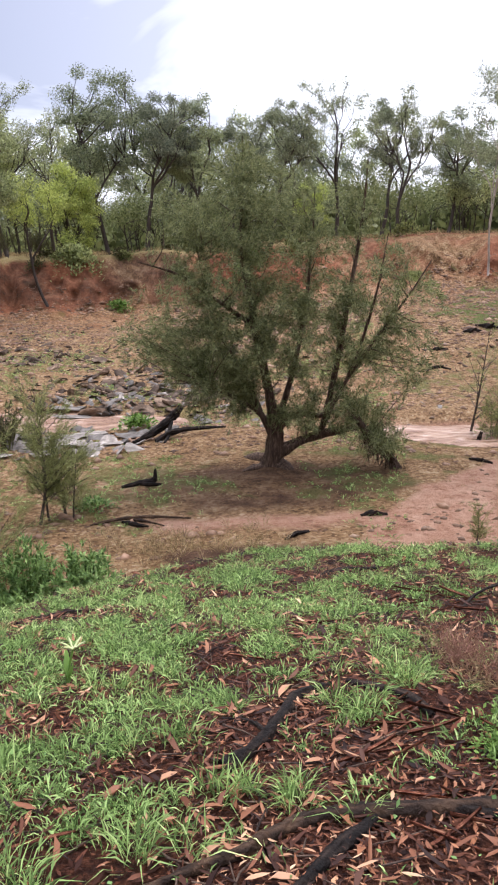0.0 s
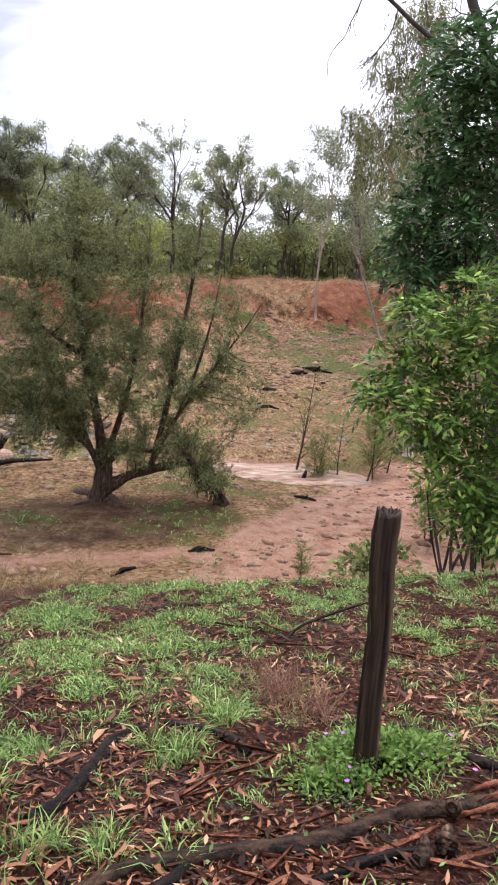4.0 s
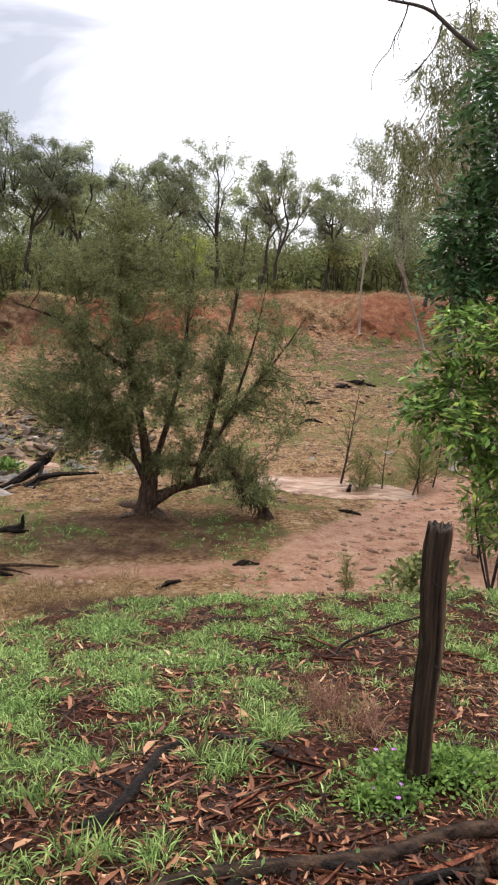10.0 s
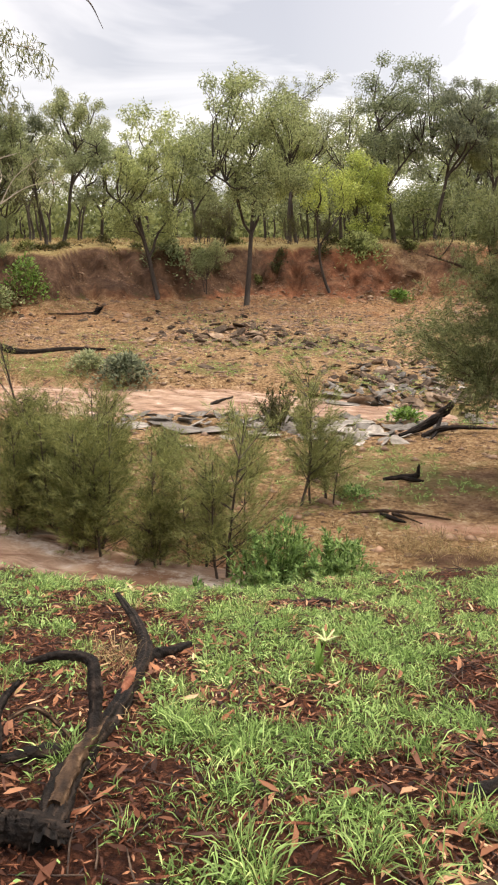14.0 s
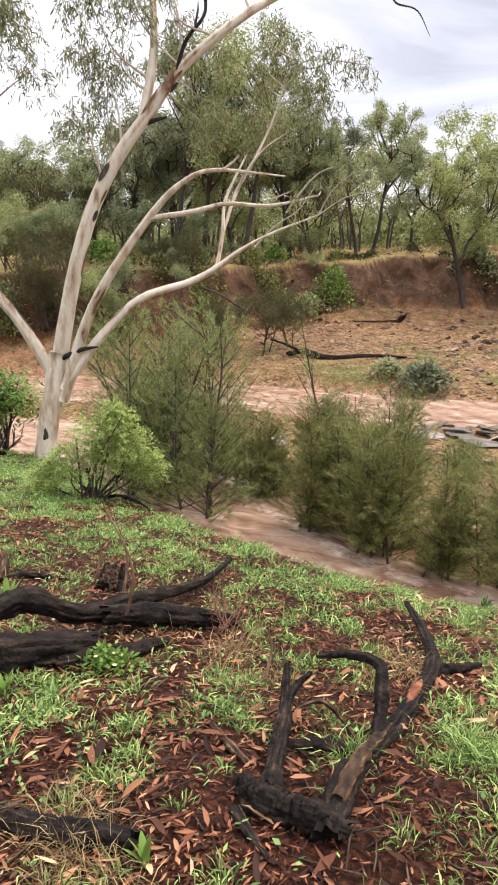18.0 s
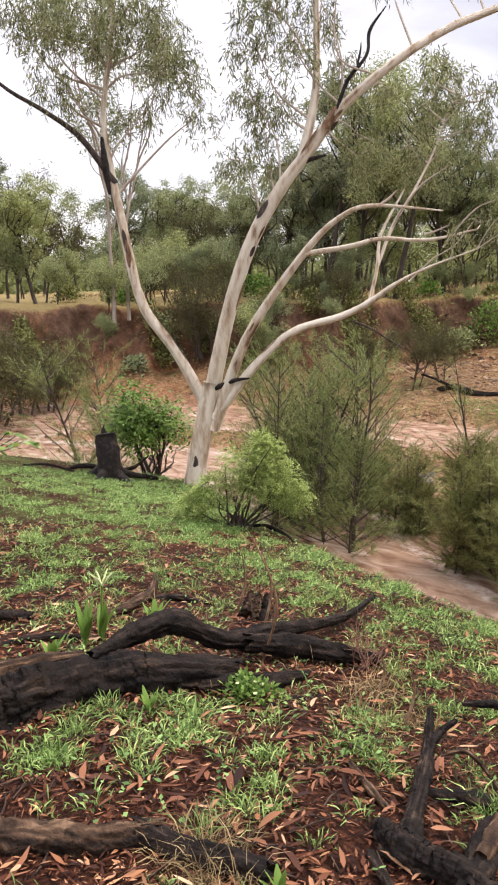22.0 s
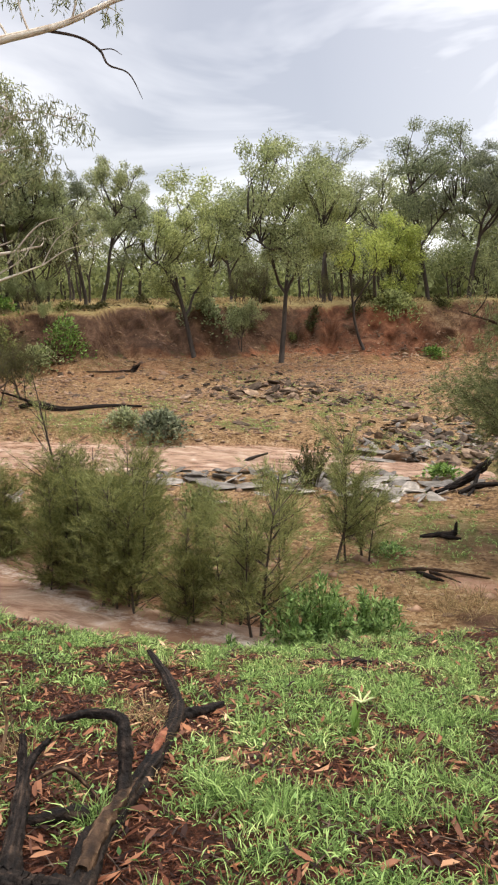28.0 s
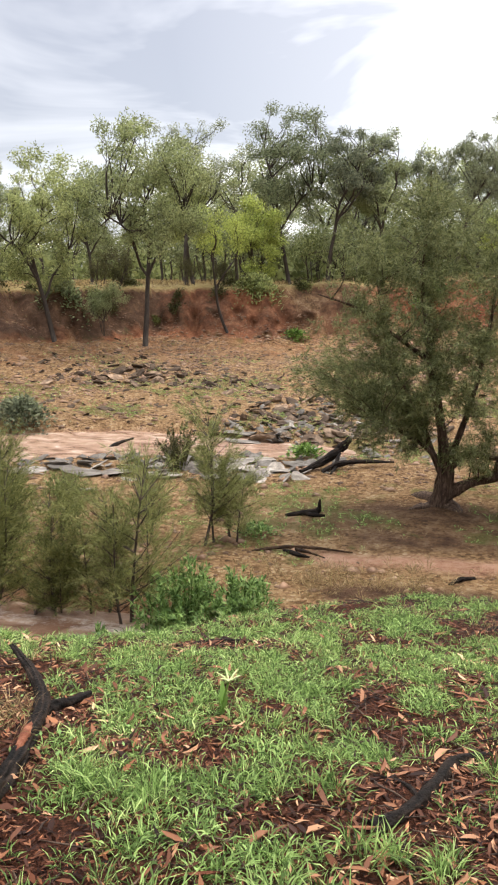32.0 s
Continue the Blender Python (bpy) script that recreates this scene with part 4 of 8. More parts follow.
KINDS.update({
    "gum_a": (gum_kind(1, 9.5, 33000, (3, 4, 3), M_bark_far, M_far_leaf, "tall grey-green gum tree with forked dark trunk", spread=0.68, rise=0.22, trunk=0.38, clump=0.66, leaf=0.15, wide=0.052, broad=1.2, crown=(60, 0.36, 2.7)), None),
    "gum_b": (gum_kind(22, 9.0, 23000, (3, 4, 3), M_bark_far, M_far_grey, "airy grey-leaved gum tree with dark limbs", spread=0.66, rise=0.25, trunk=0.4, clump=0.55, leaf=0.15, wide=0.05, broad=1.2, crown=(40, 0.40, 2.1)), None),
    "gum_c": (gum_kind(3, 8.0, 29000, (4, 3, 3), M_bark_far, M_far_leaf, "broad olive-green gum tree with low fork", spread=0.8, rise=0.25, trunk=0.32, clump=0.6, leaf=0.15, wide=0.05, broad=1.15, crown=(52, 0.28, 2.5)), None),
    "gum_d": (gum_kind(14, 9.5, 10000, (3, 4, 3), M_bark_far, M_far_grey, "thin sparse gum tree with bare lower trunk", spread=0.6, trunk=0.48, clump=0.42, leaf=0.15, wide=0.045, broad=1.2), None),
    "gum_white": (gum_kind(5, 9.0, 7000, (4, 3, 2), M_bark_pale_far, M_far_grey, "slender white-barked gum tree with sparse crown", spread=0.5, radius=0.06, trunk=0.42, clump=0.46, leaf=0.15, wide=0.042, broad=1.0), None),
    "gum_lean": (gum_kind(58, 7.0, 5200, (3, 3, 2), M_bark_pale_far, M_far_grey, "leaning white-barked gum tree on the far slope", spread=0.55, trunk=0.52, clump=0.42, leaf=0.15, wide=0.042, radius=0.085, lean=(-0.42, 0.0), broad=1.0), None),
    "thicket": (gum_kind(6, 4.0, 9000, (4, 3, 2), M_bark_far, M_far_leaf, "dense young woodland tree with leaves to the ground", spread=0.9, trunk=0.25, clump=0.50, leaf=0.14, wide=0.045, radius=0.05, stems=2, broad=1.1), None),
    "bright": (gum_kind(7, 4.4, 10500, (4, 4, 2), M_bark_far, M_bright, "bright yellow-green young tree on the bank", spread=0.85, trunk=0.22, clump=0.5, leaf=0.15, wide=0.055, radius=0.06, broad=0.9, crown=(26, 0.20, 1.35)), None),
    "lean": (gum_kind(8, 6.2, 6500, (3, 3, 2), M_bark_far, M_bright, "leaning slim tree with yellow-green top", spread=0.5, trunk=0.62, clump=0.5, leaf=0.14, wide=0.05, radius=0.09, lean=(-0.22, 0), broad=1.0), None),
    "dark_far": (gum_kind(9, 5.5, 16000, (4, 4, 3), M_bark_dark, M_thicket, "dense olive-brown riverside tree", spread=0.85, trunk=0.22, clump=0.5, leaf=0.18, wide=0.03, stems=3, radius=0.08), None),
    "dark_bush": (gum_kind(19, 4.2, 16000, (4, 4, 3), M_bark_dark, M_thicket, "dense olive-brown riverside thicket tree with leaves to the ground", spread=1.0, rise=0.05, trunk=0.16, clump=0.46, leaf=0.16, wide=0.03, stems=5, radius=0.07, broad=1.15), None),
    "wood_a": (gum_kind(51, 9.5, 4200, (3, 3, 2), M_bark_far, M_far_leaf, "distant olive gum tree in the woodland", spread=0.7, rise=0.2, trunk=0.42, clump=0.85, leaf=0.28, wide=0.10), None),
    "wood_b": (gum_kind(52, 9.0, 3800, (3, 3, 2), M_bark_far, M_far_grey, "distant grey gum tree in the woodland", spread=0.65, rise=0.2, trunk=0.46, clump=0.8, leaf=0.28, wide=0.10), None),
    "wood_c": (gum_kind(53, 5.0, 3600, (3, 3, 2), M_bark_far, M_far_leaf, "distant leafy undergrowth tree", spread=0.85, trunk=0.22, clump=0.75, leaf=0.26, wide=0.10, stems=3, radius=0.06), None),
    "pole": (gum_kind(54, 7.5, 1400, (2, 2, 2), M_bark_far, M_far_grey, "distant bare-trunked woodland tree", spread=0.4, trunk=0.65, clump=0.7, leaf=0.28, wide=0.09, radius=0.1), None),
})


def oak_kind(seed, height, stems, material, label, count=32, needles=130, low=0.24, name="river_oak_sapling"):
    def make():
        rng = np.random.default_rng(seed)
        ob = tagged(new(name), label, "sapling", "river oak saplings")
        limbs, cs, ds, ls = [], [], [], []
        for k in range(stems):
            a = rng.uniform(0, 6.28)
            foot = np.array([np.cos(a), np.sin(a), 0]) * rng.uniform(0.08, 0.55) * (k > 0)
            h = height * (1 if k == 0 else rng.uniform(0.6, 0.95))
            top = foot + np.array([rng.normal(0, 0.16) * h * 0.6, rng.normal(0, 0.16) * h * 0.6, h * 0.93])
            path = curve_points([foot, foot * 0.6 + top * 0.4 + rng.normal(0, 0.05, 3) * h * 0.5, top], 8)
            limbs.append((path, (0.013 * h, 0.004), 0))
            for j in range(count):
                u = rng.uniform(low, 0.98)
                at = path[int(u * (len(path) - 1))]
                b = rng.uniform(0, 6.28)
                reach = h * (0.25 * (1 - u) ** 0.5 + 0.10) * rng.uniform(0.25, 1.6)
                d = np.array([np.cos(b), np.sin(b), rng.uniform(0.3, 1.0) + u * 0.5])
                end = at + unit(d) * reach
                limbs.append((np.array([at, (at + end) / 2 + [0, 0, -0.02], end]), (0.004 * h, 0.002), 2))
                for q in (0.3, 0.55, 0.8, 1.0):
                    cs.append(at + (end - at) * q + rng.normal(0, 0.05, 3) - np.array([0, 0, 0.12 * reach * q * q]))
                    ds.append(unit(d) + np.array([0, 0, 0.35 - 0.5 * q]) + rng.normal(0, 0.25, 3))
                    ls.append(0.20 * h / 2.5 + 0.06)
        child("trunk", limbs_mesh("trunk", limbs, M_bark_dark, rng, 6, 0.1), ob)
        v, f = needle_sprays(rng, cs, ds, np.array(ls), needles // 4, 0.12, 0.0065, 0.5)
        child("foliage", mesh_of("foliage", v, f, material), ob)
        return ob
    return make


KINDS.update({
    "oak_a": (oak_kind(11, 2.5, 3, M_oak_lit, "slender feathery river oak sapling with grey-green needles"), None),
    "oak_b": (oak_kind(12, 2.2, 2, M_oak_lit, "bushy young river oak with soft needles", count=34), None),
    "oak_c": (oak_kind(13, 2.2, 6, M_oak, "thick olive clump of river oak saplings in the creek", count=28, needles=118, low=0.10), None),
    "oak_d": (oak_kind(14, 3.9, 4, M_oak_mid, "tall dark-stemmed river oak at the water", count=38, needles=132, low=0.16), None),
    "oak_thin": (oak_kind(15, 3.2, 1, M_oak_lit, "thin bare-stemmed sapling caught with flood debris", count=18, needles=70), None),
})


# ---- the old paperbark on the gravel bar ----
def build_paperbark():
    rng = np.random.default_rng(21)
    x0, y0 = 0.35, 15.4
    z0 = ground_z(x0, y0)
    ob = root("paperbark_tree", x0, y0, z0)
    tagged(ob, "old spreading paperbark with twisted dark trunk and feathery crown", "tree")
    o = np.array([x0, y0, z0])

    def limb(name, pts, radii, sides=9):
        path = curve_points(np.array(pts) - o, 6)
        child(name, mesh_of(name, *tube(path, radii, sides, 0.2, rng), M_bark_paper, True), ob)
        return path

    trunk = limb("trunk", [(0.22, 15.37, -2.95), (0.42, 15.40, -2.17), (0.35, 15.42, -1.61), (0.21, 15.45, -0.84), (0.05, 15.48, -0.08), (-0.04, 15.50, 0.62), (-0.20, 15.53, 1.52), (-0.13, 15.55, 2.56), (-0.12, 15.58, 3.5)], (0.19, 0.15, 0.11, 0.085, 0.07, 0.055, 0.035, 0.022, 0.010), 14)
    paths = [trunk]
    paths.append(limb("limb", [(0.35, 15.37, -2.55), (0.91, 15.31, -2.22), (1.54, 15.23, -2.03), (2.06, 15.13, -1.94)], (0.12, 0.085, 0.07, 0.04)))
    paths.append(limb("limb", [(1.29, 15.32, -2.11), (1.54, 15.22, -0.97), (1.72, 15.11, 0.11), (1.93, 15.01, 1.35), (2.05, 14.91, 2.33), (2.09, 14.82, 2.99)], (0.07, 0.055, 0.045, 0.033, 0.022, 0.01)))
    paths.append(limb("limb", [(1.78, 15.16, -1.45), (2.16, 15.08, -2.02), (2.48, 15.00, -2.35), (2.80, 14.93, -2.72)], (0.05, 0.075, 0.095, 0.04)))
    paths.append(limb("limb", [(0.37, 15.37, -2.28), (0.13, 15.21, -1.68), (-0.31, 15.04, -1.33), (-0.85, 14.86, -0.99)], (0.07, 0.05, 0.04, 0.015)))
    paths.append(limb("limb", [(0.04, 15.48, 0.03), (-0.70, 15.30, 0.57), (-1.34, 15.09, 1.04), (-2.05, 14.84, 1.30)], (0.05, 0.035, 0.025, 0.01)))
    paths.append(limb("limb", [(0.36, 15.37, -2.05), (0.80, 15.60, -1.74), (1.36, 15.81, -1.83), (2.0, 15.9, -1.6)], (0.08, 0.06, 0.05, 0.02)))
    paths.append(limb("limb", [(1.45, 15.25, -1.55), (2.2, 15.15, -0.4), (2.9, 15.1, 0.55), (3.3, 15.0, 1.2)], (0.040, 0.032, 0.02, 0.008)))
    paths.append(limb("limb", [(1.35, 15.3, -1.9), (1.9, 15.2, -0.7), (2.3, 15.1, 0.6), (2.5, 15.0, 1.7)], (0.042, 0.035, 0.022, 0.008)))
    paths.append(limb("limb", [(0.40, 15.4, -2.0), (0.75, 15.5, -0.9), (1.0, 15.5, 0.3), (1.15, 15.5, 1.6), (1.2, 15.5, 2.5)], (0.075, 0.055, 0.04, 0.026, 0.01)))
    paths.append(limb("limb", [(0.30, 15.4, -2.1), (-0.2, 15.3, -0.9), (-0.75, 15.2, 0.2), (-1.0, 15.1, 1.5)], (0.065, 0.048, 0.032, 0.01)))
    for a, b, c in (((0.2, 15.4, -2.8), (-0.1, 15.1, -2.75), (-0.5, 14.9, -2.85)), ((0.5, 15.3, -2.75), (0.7, 15.0, -2.8), (0.9, 14.8, -2.9)), ((0.3, 15.6, -2.7), (-0.1, 15.9, -2.75), (-0.5, 16.1, -2.9))):
        limb("root", [a, b, c], (0.16, 0.10, 0.04), 8)
    # the foot of the tree: strands twisted round the trunk
    for k in range(5):
        turn = k * 1.26
        strand = [(0.30 + 0.32 * np.cos(turn), 15.39 + 0.32 * np.sin(turn), -3.0)] + [(0.36 + 0.13 * np.cos(turn + u * 2.2), 15.39 + 0.13 * np.sin(turn + u * 2.2), -2.85 + u * 0.42) for u in (0.5, 1.2, 2.0)]
        limb("root", strand, (0.085, 0.07, 0.055, 0.03), 7)
    # ragged bark hanging from the drooping limb
    fibre = paths[3][rng.integers(6, len(paths[3]), 260)] + rng.normal(0, 0.07, (260, 3))
    v, f = blades(fibre, rng.normal(0, 0.35, (260, 3)) - np.array([0, 0, 1]), rng.uniform(0.12, 0.42, 260), 0.022, rng)
    child("hanging_bark", mesh_of("hanging_bark", v, f, M_bark_paper), ob)["kind"] = "stuff"
    # clumps of foliage: across, height, reach, fullness
    clumps = [(-1.93, -0.13, 0.62, 1.0), (-1.45, -0.45, 0.55, 1.0), (-0.82, -0.95, 0.75, 1.5), (-0.3, -1.25, 0.5, 0.7), (0.84, -1.45, 0.5, 0.9), (2.05, -1.75, 0.5, 1.1), (2.5, -2.1, 0.36, 1.2), (1.5, -1.35, 0.5, 0.8),
              (2.5, -0.8, 0.75, 0.8), (3.0, 0.35, 0.7, 0.45), (2.15, 1.1, 0.8, 0.55), (1.7, 2.0, 0.7, 0.6), (2.1, 2.6, 0.45, 0.5), (-0.43, 1.1, 0.95, 0.9), (-0.33, 2.1, 0.95, 0.9), (-0.23, 2.9, 0.6, 0.9),
              (0.64, 1.6, 0.8, 0.7), (-1.2, 2.05, 0.55, 0.8), (0.93, -0.13, 0.9, 0.9), (1.3, 0.6, 0.8, 0.6), (-0.5, -0.03, 0.85, 1.1), (-1.3, 0.84, 0.6, 0.6), (0.4, 0.5, 0.8, 0.8), (0.5, 2.5, 0.6, 0.7), (1.9, 0.1, 0.8, 0.7), (2.9, -0.3, 0.5, 0.6), (0.0, -0.6, 0.6, 0.9)]
    cs, ds, twigs = [], [], []
    bone = np.vstack([path[len(path) // 4:] for path in paths])
    for cx, cz, r, full in clumps:
        # each clump is a handful of plumes that fan out from the wood and nod at their ends
        for k in range(int((70 * r * r + 12) * full * (0.72 if cx > 1.35 and cz > -1.2 else 0.95))):
            q = unit(rng.normal(size=3)) * rng.uniform(0.25, 1.0) ** 0.5
            end = np.array([cx + q[0] * r, 15.25 + q[1] * max(r, 0.75) * 1.5, cz + q[2] * r * 0.85]) - o
            near = bone[np.argmin(np.linalg.norm(bone - (end - [0, 0, 0.35]), axis=1))]
            start = near + (end - near) * max(0.0, 1 - 0.9 / (np.linalg.norm(end - near) + 1e-6))
            if k % 9 == 0:
                twigs.append((curve_points([near, (near + end) / 2 + rng.normal(0, 0.07, 3), end], 4), (0.016, 0.009, 0.004), 2))
            run = curve_points([start, (start + end) / 2 + [0, 0, 0.10], end, end + (end - start) * 0.22 - [0, 0, 0.10]], 3)
            for p1, p2 in zip(run, run[1:]):
                cs.append(p1 + rng.normal(0, 0.05, 3))
                ds.append(unit(p2 - p1) + rng.normal(0, 0.22, 3))
    for path, radii, level in twigs:
        child("branch", mesh_of("branch", *tube(path, radii, 3), M_bark_paper), ob)
    v, f = needle_sprays(rng, cs, ds, rng.uniform(0.12, 0.26, len(cs)), 17, 0.12, 0.0125, 0.7)
    child("crown", mesh_of("crown", v, f, M_needle), ob)
    return ob


paperbark = build_paperbark()


# ---- the big white gum on the near bank ----
def build_white_gum():
    rng = np.random.default_rng(31)
    x0, y0 = -8.6, 5.72
    z0 = ground_z(x0, y0)
    ob = root("white_gum_tree", x0, y0, z0)
    tagged(ob, "large smooth white-barked gum tree with spreading limbs and drooping leaves", "tree")
    o = np.array([x0, y0, z0])
    paths, made = {}, {}

    def limb(name, key, pts, radii, material=None, sides=12, label="", on=None):
        path = curve_points(np.array(pts) - o, 6)
        paths[key] = path
        made[key] = child(name, strands(mesh_of(name, *tube(path, radii, sides, 0.07, rng), material or M_bark_white, True), sides, rng), made[on] if on else ob, label)

    limb("trunk", "t", [(-8.62, 5.70, z0 - 0.2), (-8.59, 5.74, -0.7), (-8.52, 5.83, -0.14), (-8.47, 5.91, 0.36)], (0.175, 0.140, 0.128, 0.112), sides=16)
    limb("limb", "a", [(-8.50, 5.86, 0.05), (-8.81, 5.61, 0.75), (-9.11, 5.35, 1.30), (-9.29, 5.27, 1.91), (-9.44, 5.23, 2.56), (-9.58, 5.21, 3.06), (-9.71, 5.21, 3.70), (-9.75, 5.36, 4.48), (-9.78, 5.54, 5.72)], (0.08, 0.068, 0.064, 0.062, 0.058, 0.05, 0.04, 0.03, 0.018))
    limb("limb", "a2", [(-9.50, 5.23, 2.88), (-9.76, 4.91, 3.44), (-10.01, 4.58, 3.75), (-10.28, 4.19, 4.03), (-10.44, 4.01, 4.28), (-10.59, 3.85, 4.72)], (0.045, 0.035, 0.028, 0.022, 0.015, 0.008), M_bark_dark, 8, "dead grey-black branch")
    limb("limb", "b", [(-8.48, 5.90, 0.15), (-8.28, 6.10, 1.32), (-8.06, 6.30, 2.14), (-7.80, 6.55, 2.74), (-7.54, 6.77, 3.15), (-7.24, 7.03, 3.63), (-6.76, 7.40, 4.08), (-6.38, 7.85, 4.42), (-6.06, 8.22, 4.60), (-5.78, 8.53, 4.77), (-5.37, 8.90, 5.06), (-4.95, 9.25, 5.24), (-4.52, 9.57, 5.42)], (0.105, 0.092, 0.088, 0.08, 0.07, 0.058, 0.05, 0.045, 0.04, 0.033, 0.028, 0.02, 0.010))
    limb("limb", "c", [(-7.62, 6.70, 3.0), (-7.60, 6.92, 3.78), (-7.71, 7.05, 4.52), (-7.84, 7.14, 5.58)], (0.06, 0.05, 0.04, 0.02))
    limb("limb", "d", [(-8.42, 5.90, -0.25), (-8.15, 6.07, 0.61), (-7.89, 6.23, 1.18), (-7.44, 6.59, 1.95), (-7.09, 6.80, 2.33), (-6.73, 7.00, 2.47), (-6.04, 7.44, 2.38)], (0.08, 0.065, 0.055, 0.045, 0.032, 0.024, 0.008))
    limb("limb", "d2", [(-7.42, 6.60, 1.95), (-7.01, 6.92, 2.02), (-6.69, 7.15, 2.10), (-6.27, 7.45, 2.07), (-5.80, 7.75, 2.17)], (0.035, 0.03, 0.025, 0.02, 0.008))
    limb("limb", "e", [(-8.40, 5.90, -0.1), (-8.00, 6.22, 0.54), (-7.61, 6.55, 1.00), (-7.12, 6.94, 1.20), (-6.82, 7.11, 1.37), (-6.57, 7.23, 1.56), (-6.23, 7.41, 1.75), (-5.74, 7.67, 1.95)], (0.07, 0.055, 0.048, 0.042, 0.038, 0.025, 0.016, 0.008))
    limb("limb", "e2", [(-6.85, 7.12, 1.35), (-6.89, 7.29, 1.77), (-6.95, 7.42, 2.17), (-6.84, 7.70, 2.70)], (0.026, 0.022, 0.018, 0.01))
    limb("dead_branch", "s", [(-8.40, 5.90, 0.28), (-8.14, 6.02, 0.40), (-7.93, 6.12, 0.44)], (0.035, 0.028, 0.010), M_char, 8, "charred broken stub", on="t")
    limb("dead_branch", "k", [(-7.26, 6.96, 3.60), (-7.18, 7.06, 3.92), (-7.02, 7.20, 4.18), (-7.04, 7.27, 4.46), (-6.90, 7.38, 4.70)], (0.022, 0.024, 0.019, 0.022, 0.006), M_char, 8, "charred upright snag", on="b")
    limb("dead_branch", "k3", [(-7.10, 7.13, 4.08), (-7.12, 7.2, 4.25), (-7.16, 7.25, 4.36)], (0.016, 0.013, 0.004), M_char, 7, "charred side spur", on="b")
    limb("dead_branch", "k4", [(-7.62, 6.70, 3.02), (-7.50, 6.78, 3.06), (-7.38, 6.90, 3.10)], (0.030, 0.028, 0.012), M_char, 8, "charred broken stub", on="b")
    limb("dead_branch", "k2", [(-9.52, 5.15, 2.75), (-9.57, 5.13, 3.1), (-9.62, 5.13, 3.45)], (0.02, 0.05, 0.02), M_char, 8, "charred hollow on the limb", on="a")
    limb("dead_branch", "n", [(-6.03, 8.25, 4.63), (-5.78, 8.65, 4.63), (-5.62, 8.86, 4.52), (-5.54, 8.92, 4.36), (-5.38, 9.13, 4.29), (-5.29, 9.30, 4.02)], (0.020, 0.016, 0.015, 0.012, 0.009, 0.003), M_bark_dark, 7, "bare dead twig hanging from the limb", on="b")
    limb("dead_branch", "n2", [(-5.62, 8.86, 4.52), (-5.52, 8.98, 4.55), (-5.44, 9.08, 4.50)], (0.009, 0.007, 0.003), M_bark_dark, 6, "bare dead side twig", on="b")
    limb("twig", "g2", [(-6.1, 7.53, 1.98), (-5.96, 7.64, 2.22), (-5.8, 7.75, 2.41), (-5.63, 7.88, 2.49)], (0.012, 0.011, 0.008, 0.004), M_bark_twig, 6, on="d2")
    limb("twig", "g3", [(-6.39, 7.29, 1.6), (-6.2, 7.45, 1.84), (-5.99, 7.61, 2.01), (-5.82, 7.74, 2.29)], (0.012, 0.01, 0.008, 0.004), M_bark_twig, 6, on="e")
    limb("dead_branch", "g5", [(-6.87, 6.85, 1.15), (-6.71, 7.01, 1.06), (-6.55, 7.16, 0.92), (-6.4, 7.28, 0.81)], (0.016, 0.013, 0.01, 0.004), M_bark_dark, 6, "bare dark dead branch", on="e")
    limb("twig", "g6", [(-6.69, 7.03, 2.45), (-6.59, 7.12, 2.53), (-6.51, 7.19, 2.63)], (0.02, 0.016, 0.01), M_bark_twig, 6, on="d")
    limb("twig", "g8", [(-6.26, 7.4, 2.13), (-6.16, 7.48, 2.17), (-6.04, 7.57, 2.23)], (0.014, 0.012, 0.006), M_bark_twig, 6, on="d2")
    limb("twig", "g9", [(-6.55, 7.16, 2.21), (-6.45, 7.24, 2.44), (-6.29, 7.37, 2.69), (-6.06, 7.56, 2.88)], (0.016, 0.013, 0.01, 0.005), M_bark_twig, 6, on="e2")
    for key, lo, hi, r, count in (("t", 0.3, 0.95, 0.125, 5), ("b", 0.02, 0.42, 0.088, 15), ("d", 0.05, 0.6, 0.058, 9), ("a", 0.08, 0.6, 0.064, 12), ("e", 0.1, 0.6, 0.046, 7)):
        path = paths[key]
        for k in range(count):
            i = int(rng.uniform(lo, hi) * (len(path) - 2))
            run = unit(path[i + 1] - path[i])
            face = unit(np.cross(run, rng.normal(size=3)))
            rr = r * (1.04 - 0.35 * (i / len(path) - lo))
            t = np.linspace(-1, 1, 7)
            long_half, half = rng.uniform(0.06, 0.24), rng.uniform(0.16, 0.48)
            row = []
            for q in t:
                w = half * math.sqrt(max(0.0, 1 - q * q)) + 0.02
                for a in (-w, 0.0, w):
                    n = face * math.cos(a) + np.cross(run, face) * math.sin(a)
                    row.append(path[i] + run * long_half * q + n * (rr + 0.006))
            faces = [[3 * p + c, 3 * p + c + 1, 3 * p + c + 4, 3 * p + c + 3] for p in range(6) for c in range(2)]
            child("bark_patch", mesh_of("bark_patch", np.array(row), np.array(faces), M_bark_peel if k % 3 else M_bark_dark, True), made[key], "brown patch of peeling bark")
